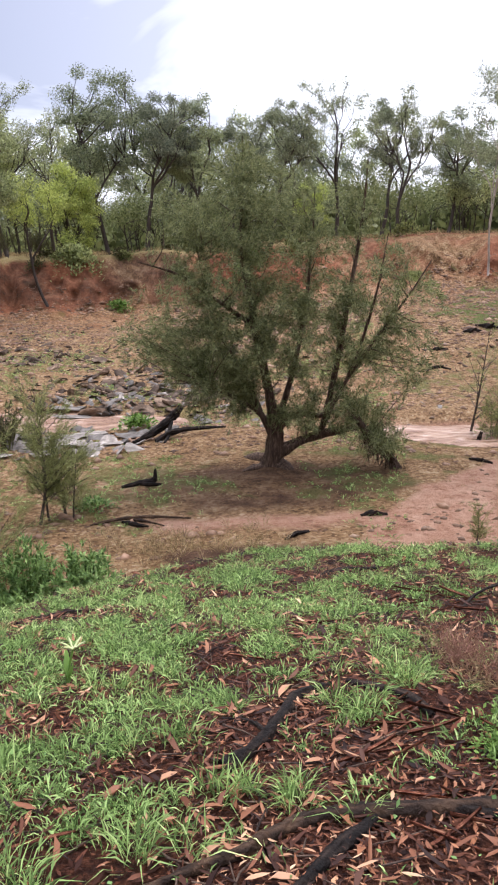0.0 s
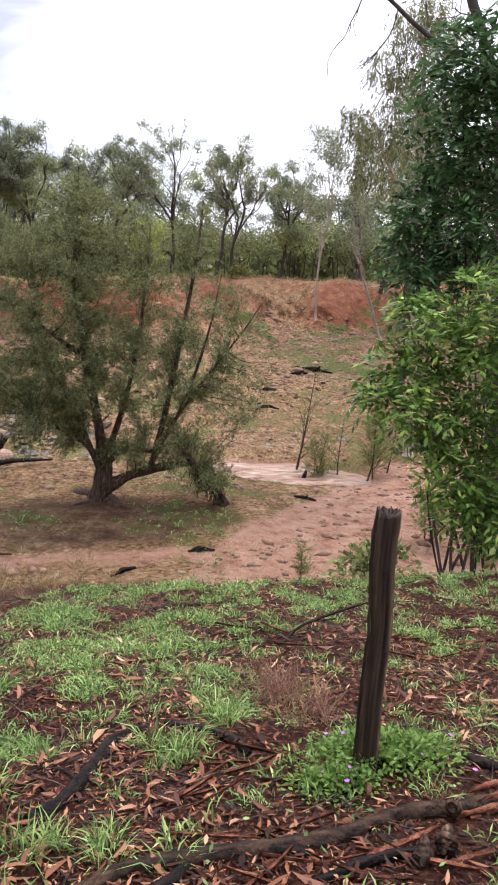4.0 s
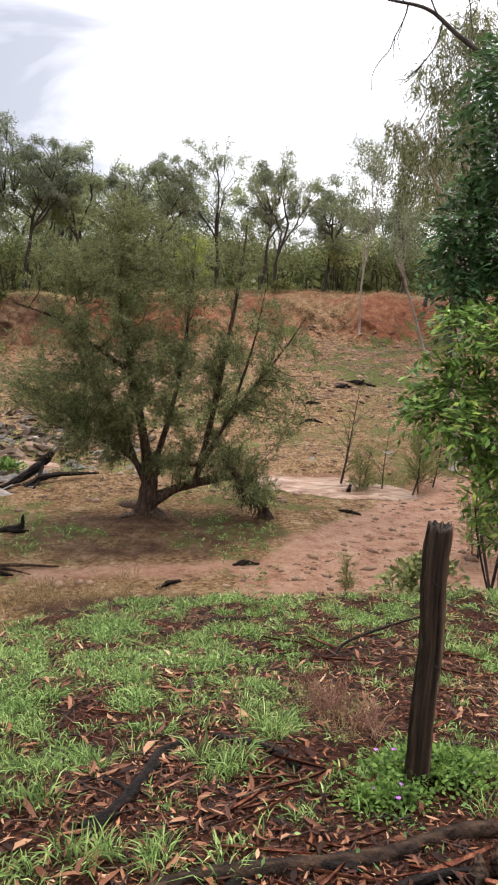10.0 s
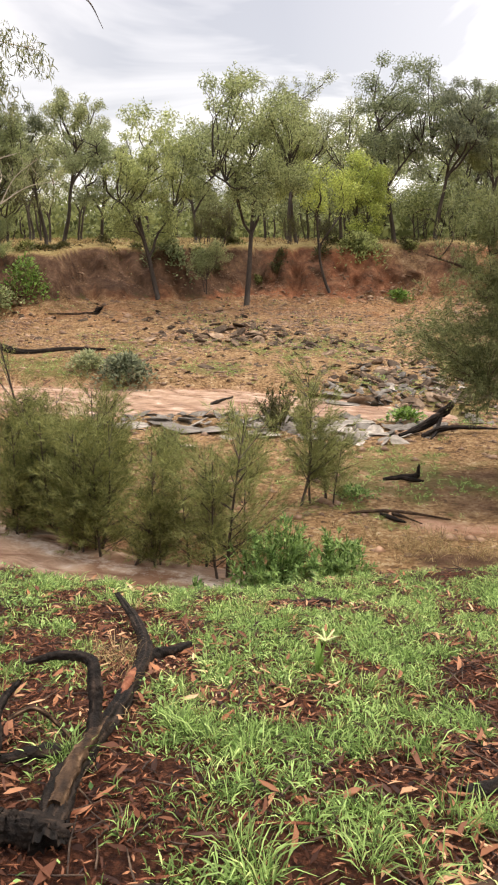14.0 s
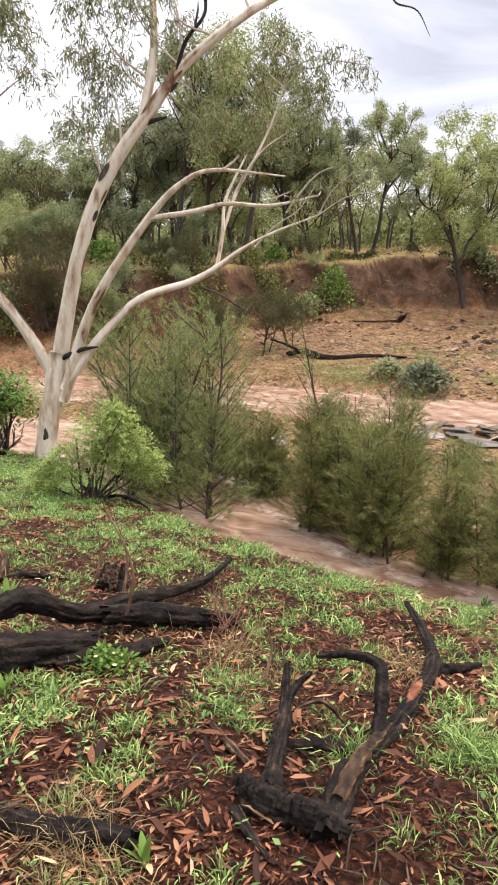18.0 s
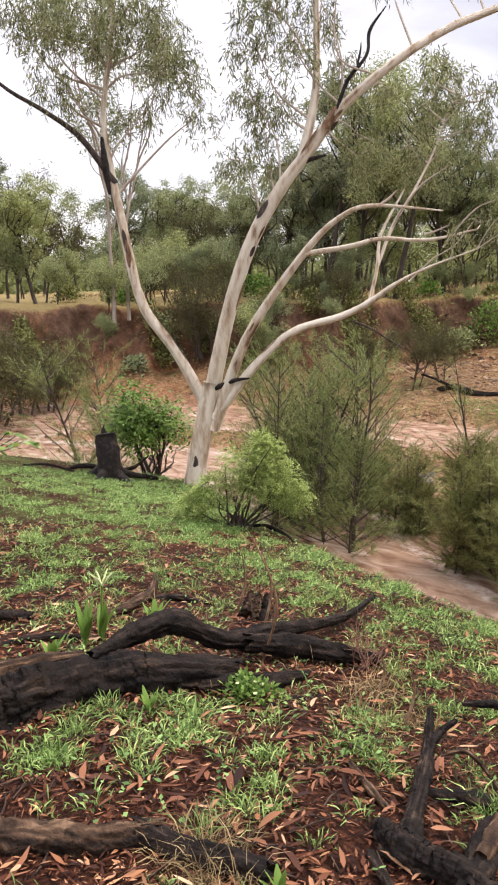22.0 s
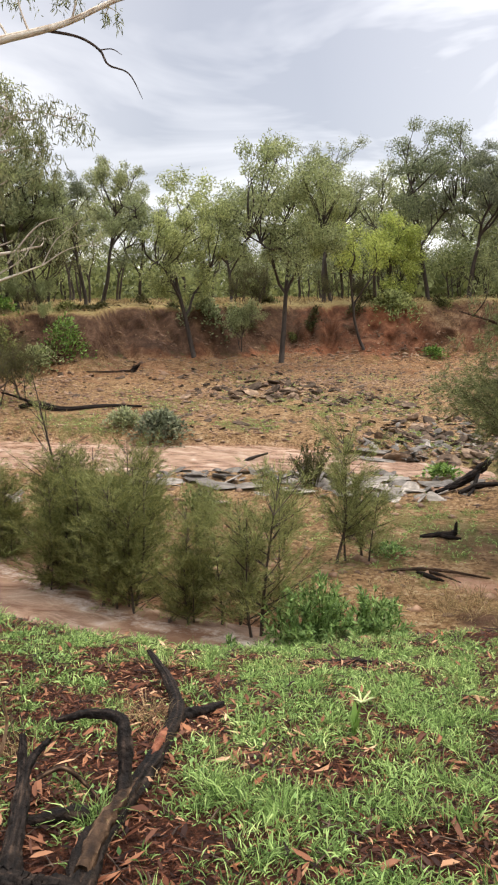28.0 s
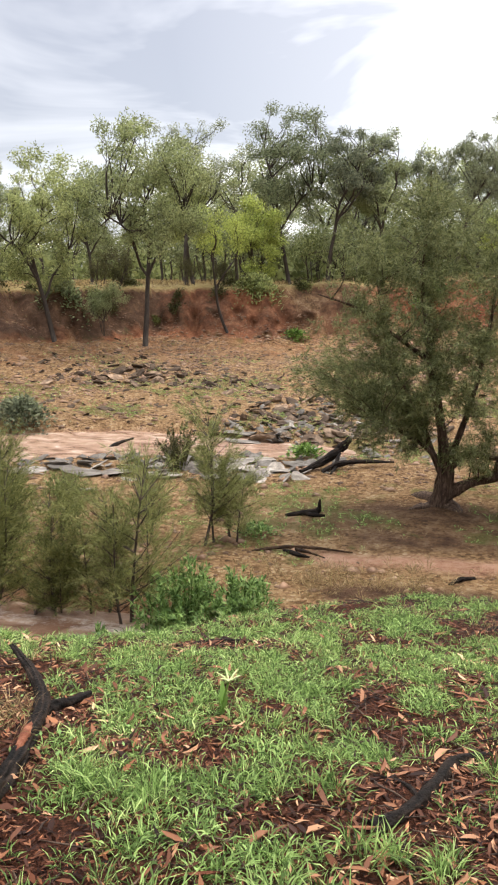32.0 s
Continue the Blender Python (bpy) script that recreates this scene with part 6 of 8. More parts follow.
def build_far_woodland():
    """The woodland past the nearest trees, joined: trunks and crowns of the same kinds, and scrub along the ground."""
    ob = tagged(new("far_woodland"), "distant olive-grey gum woodland with scrub beyond the bank", "woodland", kind="stuff")
    rows = []
    for k in range(110):
        az = wood.uniform(-48, 86)
        kind = wood.choice(["wood_a", "wood_b", "wood_c"] if az < 14 else ["wood_a", "wood_b", "pole"])
        rows.append((kind, az, wood.uniform(74, 118), wood.uniform(0.75, 1.05)))
    for k in range(80):
        rows.append(("wood_c", wood.uniform(-48, 86), wood.uniform(100, 140), wood.uniform(1.1, 1.8)))
    for k in range(70):
        rows.append(("wood_c", wood.uniform(-48, 12), wood.uniform(52, 72), wood.uniform(0.7, 1.1)))
    # crowns and scrub get leaves with the wood's inner shade put into their colour
    for name, material in (("trunk", M_bark_far), ("crown", M_far_shaded)):
        pieces = []
        for kind, az, d, s in rows:
            proto = KINDS[kind][1]
            v, f = mesh_arrays(next(c for c in proto.children if c.name.startswith(name)))
            x, y = bearing_xy(az, d)
            t = az * 37.0
            if name == "crown":
                v, f = v.reshape(-1, 4, 3)[::2].reshape(-1, 3) * 1.0, np.arange(len(v) // 8 * 4 if (len(v) // 4) % 2 == 0 else (len(v) // 4 + 1) // 2 * 4).reshape(-1, 4)
            rot = np.array([[np.cos(t), -np.sin(t), 0], [np.sin(t), np.cos(t), 0], [0, 0, 1]])
            pieces.append(((v @ rot.T) * s + (x, y, 1.6 if az < 0 else 0.9), f))
        child(name, mesh_of(name, *joined(pieces), material), ob)["kind"] = "stuff"
    rng = np.random.default_rng(77)
    n = 80000
    az = rng.uniform(-48, 86, n)
    d = np.where(az < 12, rng.uniform(56, 120, n), rng.uniform(80, 135, n))
    x, y = -np.sin(np.radians(az)) * d, np.cos(np.radians(az)) * d
    tall = (0.8 + 4.2 * np.clip(fbm(x * 0.25, y * 0.25, 96, 3) * 1.6 + 0.35, 0, 1)) * np.where(az < 12, 1.0, 1.35)
    p = np.stack([x, y, land(x, y)[0] + rng.uniform(0, 1, n) * tall], 1)
    v, f = blades(p, rng.normal(size=(n, 3)), rng.uniform(0.5, 1.0, n), 0.42, rng)
    child("scrub", mesh_of("scrub", v, f, M_far_shaded), ob)["kind"] = "stuff"


build_far_woodland()


# ---- logs, sticks and stumps ----
def log_path(pts, sink, lift=0.0):
    """Points on the ground from (x, y) or (x, y, height above ground)."""
    return [(p[0], p[1], ground_z(p[0], p[1]) + sink + (p[2] if len(p) > 2 else 0.0) + lift) for p in pts]


def log_part(name, pts, radii, material, ob, rng, origin, sides=10, label=""):
    """A split, grooved limb of wood: strands run along it, its girth wanders and its ends are ragged."""
    radii = [r * 0.80 for r in radii]
    path = curve_points(log_path(pts, np.mean(radii) * 0.5), 18) - origin
    path = path + rng.normal(0, np.mean(radii) * 0.015, path.shape)
    v, f = tube(path, radii, sides)
    n = len(path)
    ring = v[: n * sides].reshape(n, sides, 3)
    gi, gj = np.meshgrid(np.arange(n), np.arange(sides), indexing="ij")
    fold = np.minimum(gj, sides - gj) * 2.0
    seed = int(rng.integers(99))
    crack = 1 - np.abs(2 * value_noise(gi * 0.10, fold * 0.30 * 38 / sides, seed) - 1)
    flake = value_noise(gi * 0.35, fold * 0.55 * 38 / sides, seed + 3)
    lump = value_noise(gi * 0.16, fold * 0.10 * 38 / sides, seed + 5)
    drift = np.interp(np.arange(n), np.linspace(0, n, 9), rng.uniform(0.88, 1.14, 9))[:, None]
    groove = 1 - 0.26 * np.clip(crack - 0.55, 0, 1) / 0.45 + 0.10 * (flake > 0.62) + 0.30 * (lump - 0.5) + 0.025 * rng.normal(size=(n, sides))
    ring = path[:, None] + (ring - path[:, None]) * (groove * drift)[:, :, None]
    tang = np.gradient(path, axis=0)
    tang /= np.linalg.norm(tang, axis=1, keepdims=True) + 1e-9
    for end, sign in ((0, -1), (-1, 1)):
        ring[end] += sign * tang[end] * (np.repeat(rng.uniform(-0.2, 1.0, sides // 2 + 1), 2)[:sides] * radii[end])[:, None]
    v[: n * sides] = ring.reshape(-1, 3)
    swap = {M_char: M_char_log, M_wood_grey: M_grey_log}
    me = strands(mesh_of(name, v, f, swap[material] if material in swap else material), sides, rng)
    return child(name, me, ob, label)


LOG_LINES = []


def log_thing(name, label, limbs, seed, category="log", group=""):
    """A fallen log: its stem and its branches, each a list of points with radii, lying on the ground."""
    rng = np.random.default_rng(seed)
    x, y = limbs[0][0][0][:2]
    ob = root(name, x, y)
    tagged(ob, label, category, group)
    o = np.array(ob.location)
    for k, (pts, radii, material) in enumerate(limbs):
        if y < 5:
            LOG_LINES.extend((a[0], a[1], b[0], b[1]) for a, b in zip(pts, pts[1:]))
        log_part("stem" if k == 0 else "branch", pts, radii, material, ob, rng, o, 60 if max(radii) > 0.1 else 38 if max(radii) > 0.04 else 14)
    return ob


log_thing("forked_log", "charred forked branch lying in the leaf litter", [
    ([(-1.15, 1.42), (-1.17, 1.48), (-1.26, 1.67), (-1.32, 1.90), (-1.38, 2.17), (-1.46, 2.45), (-1.57, 2.80, 0.02), (-1.78, 3.13, 0.05), (-2.08, 3.47, 0.07)], (0.05, 0.055, 0.055, 0.048, 0.048, 0.036, 0.042, 0.036, 0.022), M_char),
    ([(-1.32, 1.93), (-1.37, 2.04, 0.07), (-1.41, 2.12, 0.17), (-1.47, 2.18, 0.22), (-1.60, 2.2, 0.21), (-1.72, 2.17, 0.17)], (0.036, 0.034, 0.030, 0.026, 0.022, 0.012), M_char),
    ([(-1.56, 2.78, 0.02), (-1.52, 2.88, 0.02), (-1.46, 3.02, 0.02)], (0.036, 0.032, 0.022), M_char),
    ([(-1.20, 1.55, 0.03), (-1.27, 1.75, 0.05), (-1.32, 1.93, 0.04), (-1.38, 2.12, 0.02)], (0.03, 0.035, 0.03, 0.02), M_wood_grey),
    ([(-1.42, 2.30, 0.02), (-1.47, 2.47, 0.035), (-1.53, 2.66, 0.03)], (0.018, 0.026, 0.016), M_barkstrip),
    ([(-1.53, 1.75), (-1.42, 1.82, 0.02), (-1.32, 1.90)], (0.026, 0.030, 0.028), M_char),
], 1)
log_thing("burnt_log", "black burnt root piece beside the forked branch", [
    ([(-1.47, 1.46), (-1.40, 1.42, 0.01), (-1.30, 1.41, 0.02), (-1.22, 1.43, 0.02), (-1.13, 1.47)], (0.035, 0.055, 0.062, 0.060, 0.04), M_char),
    ([(-1.40, 1.48), (-1.46, 1.58, 0.02), (-1.55, 1.73, 0.06), (-1.62, 1.84, 0.11), (-1.68, 1.92, 0.20)], (0.045, 0.038, 0.032, 0.026, 0.012), M_char),
    ([(-1.58, 1.78, 0.08), (-1.62, 1.88, 0.14), (-1.60, 1.95, 0.19)], (0.022, 0.020, 0.010), M_char),
    ([(-1.58, 1.86, 0.10), (-1.52, 1.92, 0.12), (-1.44, 1.95, 0.05), (-1.36, 1.92)], (0.010, 0.010, 0.009, 0.006), M_wood_grey),
], 2)
log_thing("thin_branch", "flat brown stick in the leaf litter", [([(-1.80, 1.66, 0.01), (-1.66, 1.60, 0.01), (-1.55, 1.57)], (0.012, 0.018, 0.014), M_wood_grey)], 14)
log_thing("thin_branch", "black stick in the leaf litter", [([(-1.42, 1.35), (-1.32, 1.29, 0.01), (-1.21, 1.25)], (0.016, 0.018, 0.010), M_char)], 15)
log_thing("burnt_stub", "dark rotten wood stub behind the log", [([(-3.26, 2.38), (-3.29, 2.42, 0.04), (-3.32, 2.46, 0.10)], (0.06, 0.06, 0.045), M_wood_grey), ([(-3.22, 2.46), (-3.26, 2.50, 0.06), (-3.28, 2.52, 0.13)], (0.035, 0.032, 0.014), M_char)], 16)
log_thing("fallen_branch", "dark weathered branches lying behind the log", [([(-3.95, 0.95), (-3.80, 1.15, 0.01), (-3.70, 1.35)], (0.03, 0.04, 0.03), M_char), ([(-3.45, 1.05), (-3.36, 1.28, 0.02), (-3.28, 1.52)], (0.015, 0.022, 0.012), M_char), ([(-3.75, 2.0), (-3.70, 2.2, 0.02), (-3.62, 2.35)], (0.02, 0.03, 0.015), M_char)], 17)
log_thing("burnt_stub", "two dark brown rotten stubs by the fallen branch", [([(1.13, 2.02), (1.12, 1.98, 0.03), (1.10, 1.95, 0.05)], (0.026, 0.032, 0.02), M_grey_log), ([(1.00, 1.78), (1.01, 1.80, 0.02), (1.03, 1.84, 0.04)], (0.035, 0.036, 0.02), M_grey_log), ([(0.90, 1.74), (0.93, 1.77, 0.01), (0.95, 1.82, 0.03)], (0.028, 0.03, 0.016), M_grey_log)], 18)
log_thing("thin_branch", "charred stick beside the fallen branch", [([(0.62, 1.72), (0.78, 1.77, 0.01), (0.96, 1.80)], (0.018, 0.022, 0.014), M_char)], 19)
log_thing("thin_branch", "dark stick in the litter by the post", [([(1.37, 2.41), (1.44, 2.29, 0.01), (1.55, 2.20)], (0.018, 0.026, 0.018), M_char)], 29)
log_thing("thin_branch", "thin red-brown stick in the litter", [([(0.21, 2.17), (0.41, 2.35, 0.01), (0.58, 2.45)], (0.008, 0.011, 0.006), M_grey_log)], 39)
log_thing("fallen_log", "large charred fallen log with split grey bark", [
    ([(-2.80, 0.45), (-2.82, 0.74), (-2.83, 0.97), (-2.80, 1.24), (-2.70, 1.48), (-2.58, 1.76)], (0.13, 0.135, 0.13, 0.125, 0.11, 0.06), M_char),
    ([(-2.86, 1.27, 0.10), (-2.87, 1.47, 0.15), (-2.85, 1.66, 0.17), (-2.77, 1.86, 0.10), (-2.82, 2.13, 0.09), (-2.89, 2.51, 0.06), (-3.02, 2.90, 0.06), (-3.18, 3.27, 0.10)], (0.035, 0.055, 0.06, 0.06, 0.055, 0.04, 0.03, 0.018), M_char),
    ([(-2.74, 1.97, 0.08), (-2.69, 2.16, 0.06), (-2.59, 2.36, 0.04), (-2.51, 2.55)], (0.055, 0.06, 0.055, 0.04), M_char),
    ([(-2.82, 0.55, 0.10), (-2.88, 0.78, 0.13), (-2.90, 1.02, 0.12), (-2.88, 1.22, 0.11)], (0.05, 0.06, 0.055, 0.03), M_wood_grey),
    ([(-2.58, 1.6), (-2.47, 1.82, 0.02), (-2.5, 2.1)], (0.045, 0.05, 0.03), M_char),
], 3)
log_thing("half_burnt_log", "pale and black half-burnt log in the litter", [
    ([(-2.40, 0.38), (-2.17, 0.52), (-2.01, 0.66), (-1.91, 0.76), (-1.83, 0.90)], (0.06, 0.06, 0.055, 0.055, 0.05), M_wood_grey),
    ([(-1.85, 0.88), (-1.66, 0.95), (-1.49, 1.04)], (0.052, 0.05, 0.04), M_char),
], 4)
log_thing("fallen_branch", "long weathered branch lying across the litter", [
    ([(-0.42, 1.48), (-0.22, 1.62), (-0.09, 1.70), (0.03, 1.81), (0.14, 1.87), (0.3, 1.87), (0.58, 1.89), (0.75, 1.92), (0.88, 1.98), (1.04, 2.02), (1.21, 2.03), (1.45, 2.09), (1.75, 2.20)], (0.012, 0.018, 0.024, 0.03, 0.033, 0.035, 0.037, 0.038, 0.038, 0.036, 0.036, 0.034, 0.03), M_wood_grey),
    ([(0.0, 1.48), (0.14, 1.68), (0.28, 1.84)], (0.02, 0.028, 0.022), M_char),
    ([(0.26, 1.90), (0.45, 1.88), (0.62, 1.86)], (0.02, 0.03, 0.02), M_char),
], 5)
def build_split_wood():
    """The torn end of the fallen branch: flat orange-red shards that taper to points and lie over each other."""
    rng = np.random.default_rng(6)
    ob = root("split_wood", 1.40, 2.08)
    tagged(ob, "splintered orange-red broken end of a branch", "wood")
    o = np.array(ob.location)
    for x, y, up, length, turn, wide in ((1.50, 2.16, 0.055, 0.56, 14, 0.034), (1.42, 2.10, 0.050, 0.42, 22, 0.028), (1.36, 2.05, 0.035, 0.34, 8, 0.020), (1.55, 2.10, 0.045, 0.36, 30, 0.022), (1.30, 2.01, 0.022, 0.26, 18, 0.022), (1.62, 2.04, 0.025, 0.34, 6, 0.028), (1.18, 1.99, 0.018, 0.16, -6, 0.016)):
        t = np.linspace(-0.5, 0.5, 9)
        c, q = np.array([math.cos(radians(turn)), math.sin(radians(turn))]), np.array([-math.sin(radians(turn)), math.cos(radians(turn))])
        half = wide * 0.5 * np.clip((t + 0.5) * 3.2, 0.08, 1) * (1 + 0.18 * rng.normal(size=9))
        rows = []
        for side, lift in ((-1, 0.0), (0, 0.010), (1, 0.002), (1, -0.008), (-1, -0.010)):
            p = np.array([x, y]) + np.outer(t * length, c) + np.outer(side * half + 0.004 * rng.normal(size=9), q)
            z = land(p[:, 0], p[:, 1])[0] + up + lift + 0.04 * t
            rows.append(np.column_stack([p, z]) - o)
        v = np.vstack(rows)
        f = [[a * 9 + k, a * 9 + k + 1, ((a + 1) % 5) * 9 + k + 1, ((a + 1) % 5) * 9 + k] for a in range(5) for k in range(8)]
        child("shard", mesh_of("shard", v, np.array(f), M_torn), ob)


build_split_wood()
log_thing("thin_branch", "thin black crooked branch in the grass", [
    ([(-0.14, 2.16), (-0.05, 2.26), (0.03, 2.42), (0.12, 2.69), (0.25, 2.82)], (0.030, 0.032, 0.028, 0.026, 0.012), M_char),
    ([(0.0, 2.36), (-0.06, 2.46), (-0.16, 2.5)], (0.012, 0.01, 0.006), M_char),
], 7)
log_thing("thin_branch", "thin black crooked branch in the grass", [([(0.34, 2.84), (0.53, 2.70), (0.60, 2.54)], (0.020, 0.026, 0.022), M_char)], 8)
log_thing("thin_branch", "thin stick on the bank edge", [([(0.34, 4.9), (0.55, 5.1), (0.82, 5.2)], (0.02, 0.022, 0.014), M_char)], 9)
log_thing("curved_bark", "curled grey bark slab by the strap plants", [([(-3.50, 1.52), (-3.56, 1.79, 0.02), (-3.72, 2.05, 0.04), (-3.9, 2.2, 0.10)], (0.02, 0.04, 0.035, 0.012), M_wood_grey)], 10)
log_thing("thin_branch", "black stick beside the fallen log", [([(-2.32, 1.65), (-2.33, 1.85), (-2.30, 2.02)], (0.012, 0.018, 0.014), M_char)], 11)
log_thing("thin_branch", "dark sticks at the flood edge", [([(-1.35, 4.0), (-1.15, 4.2), (-0.9, 4.25)], (0.015, 0.02, 0.012), M_char), ([(-1.2, 4.1), (-1.0, 4.05), (-0.8, 4.1)], (0.01, 0.012, 0.008), M_char)], 12)
log_thing("thin_branch", "fine dead branch over the bank edge", [([(1.1, 4.05), (1.3, 4.3, 0.05), (1.7, 4.5, 0.12), (2.0, 4.6, 0.14)], (0.012, 0.01, 0.008, 0.004), M_char)], 13)
# on the creek bed
log_thing("driftwood_log", "dark driftwood log propped on the gravel", [
    ([(-2.75, 17.6), (-2.35, 18.0, 0.12), (-1.95, 18.3, 0.36), (-1.75, 18.4, 0.55)], (0.06, 0.11, 0.13, 0.09), M_char),
    ([(-2.25, 17.7), (-1.95, 17.9, 0.10), (-1.5, 18.1, 0.12), (-0.7, 18.4, 0.08)], (0.07, 0.09, 0.07, 0.03), M_char),
    ([(-1.95, 18.2, 0.3), (-2.0, 17.8, 0.05), (-2.05, 17.5)], (0.05, 0.05, 0.03), M_char),
], 20)
log_thing("driftwood", "small black driftwood stub on the bar", [([(-2.5, 14.25), (-2.2, 14.4, 0.02), (-1.95, 14.5, 0.04), (-1.9, 14.5, 0.26)], (0.04, 0.08, 0.07, 0.02), M_char), ([(-2.15, 14.4), (-2.0, 14.3, 0.03), (-1.8, 14.35)], (0.05, 0.05, 0.03), M_char)], 21)
log_thing("driftwood", "flat black driftwood with roots on the bar", [([(-2.7, 12.15), (-2.15, 12.35, 0.05), (-1.68, 12.4, 0.05), (-1.1, 12.5)], (0.015, 0.045, 0.035, 0.012), M_wood_grey), ([(-2.2, 12.3), (-1.95, 12.1, 0.02), (-1.75, 12.05)], (0.03, 0.05, 0.02), M_char), ([(-2.0, 12.3, 0.03), (-1.8, 12.15, 0.06), (-1.5, 12.1)], (0.03, 0.035, 0.012), M_wood_grey)], 22)
log_thing("driftwood", "bent dark branch by the rapids", [([(-8.75, 19.8), (-8.6, 20.1, 0.15), (-8.4, 20.5, 0.3), (-8.1, 21.0, 0.38)], (0.09, 0.09, 0.06, 0.03), M_char)], 23)
log_thing("driftwood_log", "long dark log at the foot of the far slope", [([(-18.4, 23.2), (-17.6, 23.1, 0.15), (-16.7, 23.3), (-15.5, 24.4), (-14.6, 25.2)], (0.10, 0.14, 0.14, 0.10, 0.05), M_char), ([(-17.5, 23.1, 0.1), (-18.2, 22.8, 0.5), (-18.8, 22.7, 0.6)], (0.08, 0.06, 0.03), M_char)], 24)
log_thing("driftwood_log", "dark log across the far slope", [([(-19.6, 29.3), (-18.6, 29.9, 0.02), (-17.9, 30.5, 0.05)], (0.03, 0.05, 0.07), M_wood_grey), ([(-18.0, 30.4), (-17.9, 30.5, 0.15), (-17.7, 30.5, 0.3)], (0.16, 0.14, 0.05), M_char)], 25)
log_thing("driftwood_log", "brown log on the sand behind the leafy tree", [([(8.3, 19.9), (9.41, 20.7, 0.15), (10.4, 21.6, 0.35)], (0.12, 0.17, 0.14), M_bark_dark)], 26)
log_thing("driftwood_log", "black wet log on the sand", [([(9.2, 14.3), (9.9, 14.5), (10.9, 14.9)], (0.14, 0.17, 0.15), M_char), ([(9.3, 14.3, 0.05), (9.15, 14.2, 0.2), (9.2, 14.2, 0.28)], (0.08, 0.06, 0.03), M_char)], 27)
log_thing("driftwood", "flood debris caught on saplings by the pond", [([(4.9, 18.3), (5.4, 18.2, 0.03), (6.2, 18.2)], (0.05, 0.10, 0.04), M_char), ([(5.2, 18.2), (5.25, 18.2, 0.2), (5.3, 18.2, 0.4)], (0.12, 0.09, 0.04), M_char)], 28)
for k, (x, y, s) in enumerate(((4.5, 15.4, 0.3), (6.6, 28.2, 0.5), (5.85, 25.9, 0.4), (6.2, 26.1, 0.4), (1.9, 12.3, 0.35), (0.6, 11.4, 0.3), (9.2, 31.0, 0.8), (8.4, 30.5, 0.7))):
    log_thing("driftwood", "short dark driftwood piece on the creek bed", [([(x - s * 0.6, y - 0.5 * s * (k % 3 - 1)), (x - 0.1 * s, y + 0.1 * s, 0.06 * s), (x + s * 0.6, y + 0.6 * s * (k % 3 - 1))], (0.02 * s + 0.02, 0.15 * s, 0.03 * s + 0.02), M_char), ([(x - 0.2 * s, y), (x + 0.1 * s, y - 0.2 * s, 0.25 * s)], (0.10 * s, 0.05 * s), M_char)], 30 + k, group="driftwood on the creek bed")


def build_debris(x, y, dx, dy, tall, n, seed):
    """Flood trash wrapped round a leaning stem: a dark core, sticks and hanging shreds."""
    rng = np.random.default_rng(seed)
    ob = root("flood_debris", x, y)
    tagged(ob, "dark tangle of flood debris wrapped round a sapling stem", "debris")
    axis = curve_points([(0, 0, -0.06), (dx * 0.35, dy * 0.35, tall * 0.4), (dx, dy, tall)], 6)
    child("core", mesh_of("core", *tube(axis, (0.16, 0.15, 0.13, 0.12, 0.05), 12, 0.28, rng), M_bark_dark, True), ob)
    sticks, shreds = [], []
    for k in range(n):
        p = axis[rng.integers(1, len(axis))] + rng.normal(0, 0.06, 3)
        d = unit(rng.normal(0, 1, 3) * (1, 1, 0.5) + [0, 0, -0.5]) * rng.uniform(0.12, 0.42)
        (sticks if k % 3 == 0 else shreds).append(tube(np.array([p - d * 0.4, p + rng.normal(0, 0.03, 3), p + d * 0.6]), (0.006, 0.010, 0.003), 4))
    child("stick", mesh_of("stick", *joined(sticks), M_wood_grey, True), ob)["kind"] = "stuff"
    child("shred", mesh_of("shred", *joined(shreds), M_bark_dark, True), ob)["kind"] = "stuff"


build_debris(-9.42, 12.92, 0.18, -0.10, 1.25, 150, 53)


def build_stump():
    rng = np.random.default_rng(51)
    x, y = -9.0, 4.65
    ob = root("burnt_stump", x, y)
    tagged(ob, "black burnt tree stump on the green bank edge", "stump")
    z = np.linspace(0, 1, 9)
    path = np.stack([0.03 * np.sin(z * 4), 0 * z, -0.08 + z * 0.66], 1)
    child("stem", mesh_of("stem", *tube(path, (0.21, 0.165, 0.15, 0.145, 0.145, 0.14, 0.125), 14, 0.16, rng), M_char, True), ob)
    for k in range(5):
        a = k * 1.25 + 0.3
        p = curve_points([(0.08 * np.cos(a), 0.08 * np.sin(a), 0.12), (0.26 * np.cos(a), 0.26 * np.sin(a), 0.02), (0.5 * np.cos(a), 0.5 * np.sin(a), -0.06)], 5)
        child("root", mesh_of("root", *tube(p, (0.09, 0.06, 0.03), 8, 0.15, rng), M_char, True), ob)
    p = curve_points([(-0.10, 0, 0.48), (-0.12, 0.02, 0.58), (-0.11, 0.02, 0.66)], 5)
    child("splinter", mesh_of("splinter", *tube(p, (0.05, 0.035, 0.01), 8, 0.2, rng), M_char, True), ob)


build_stump()
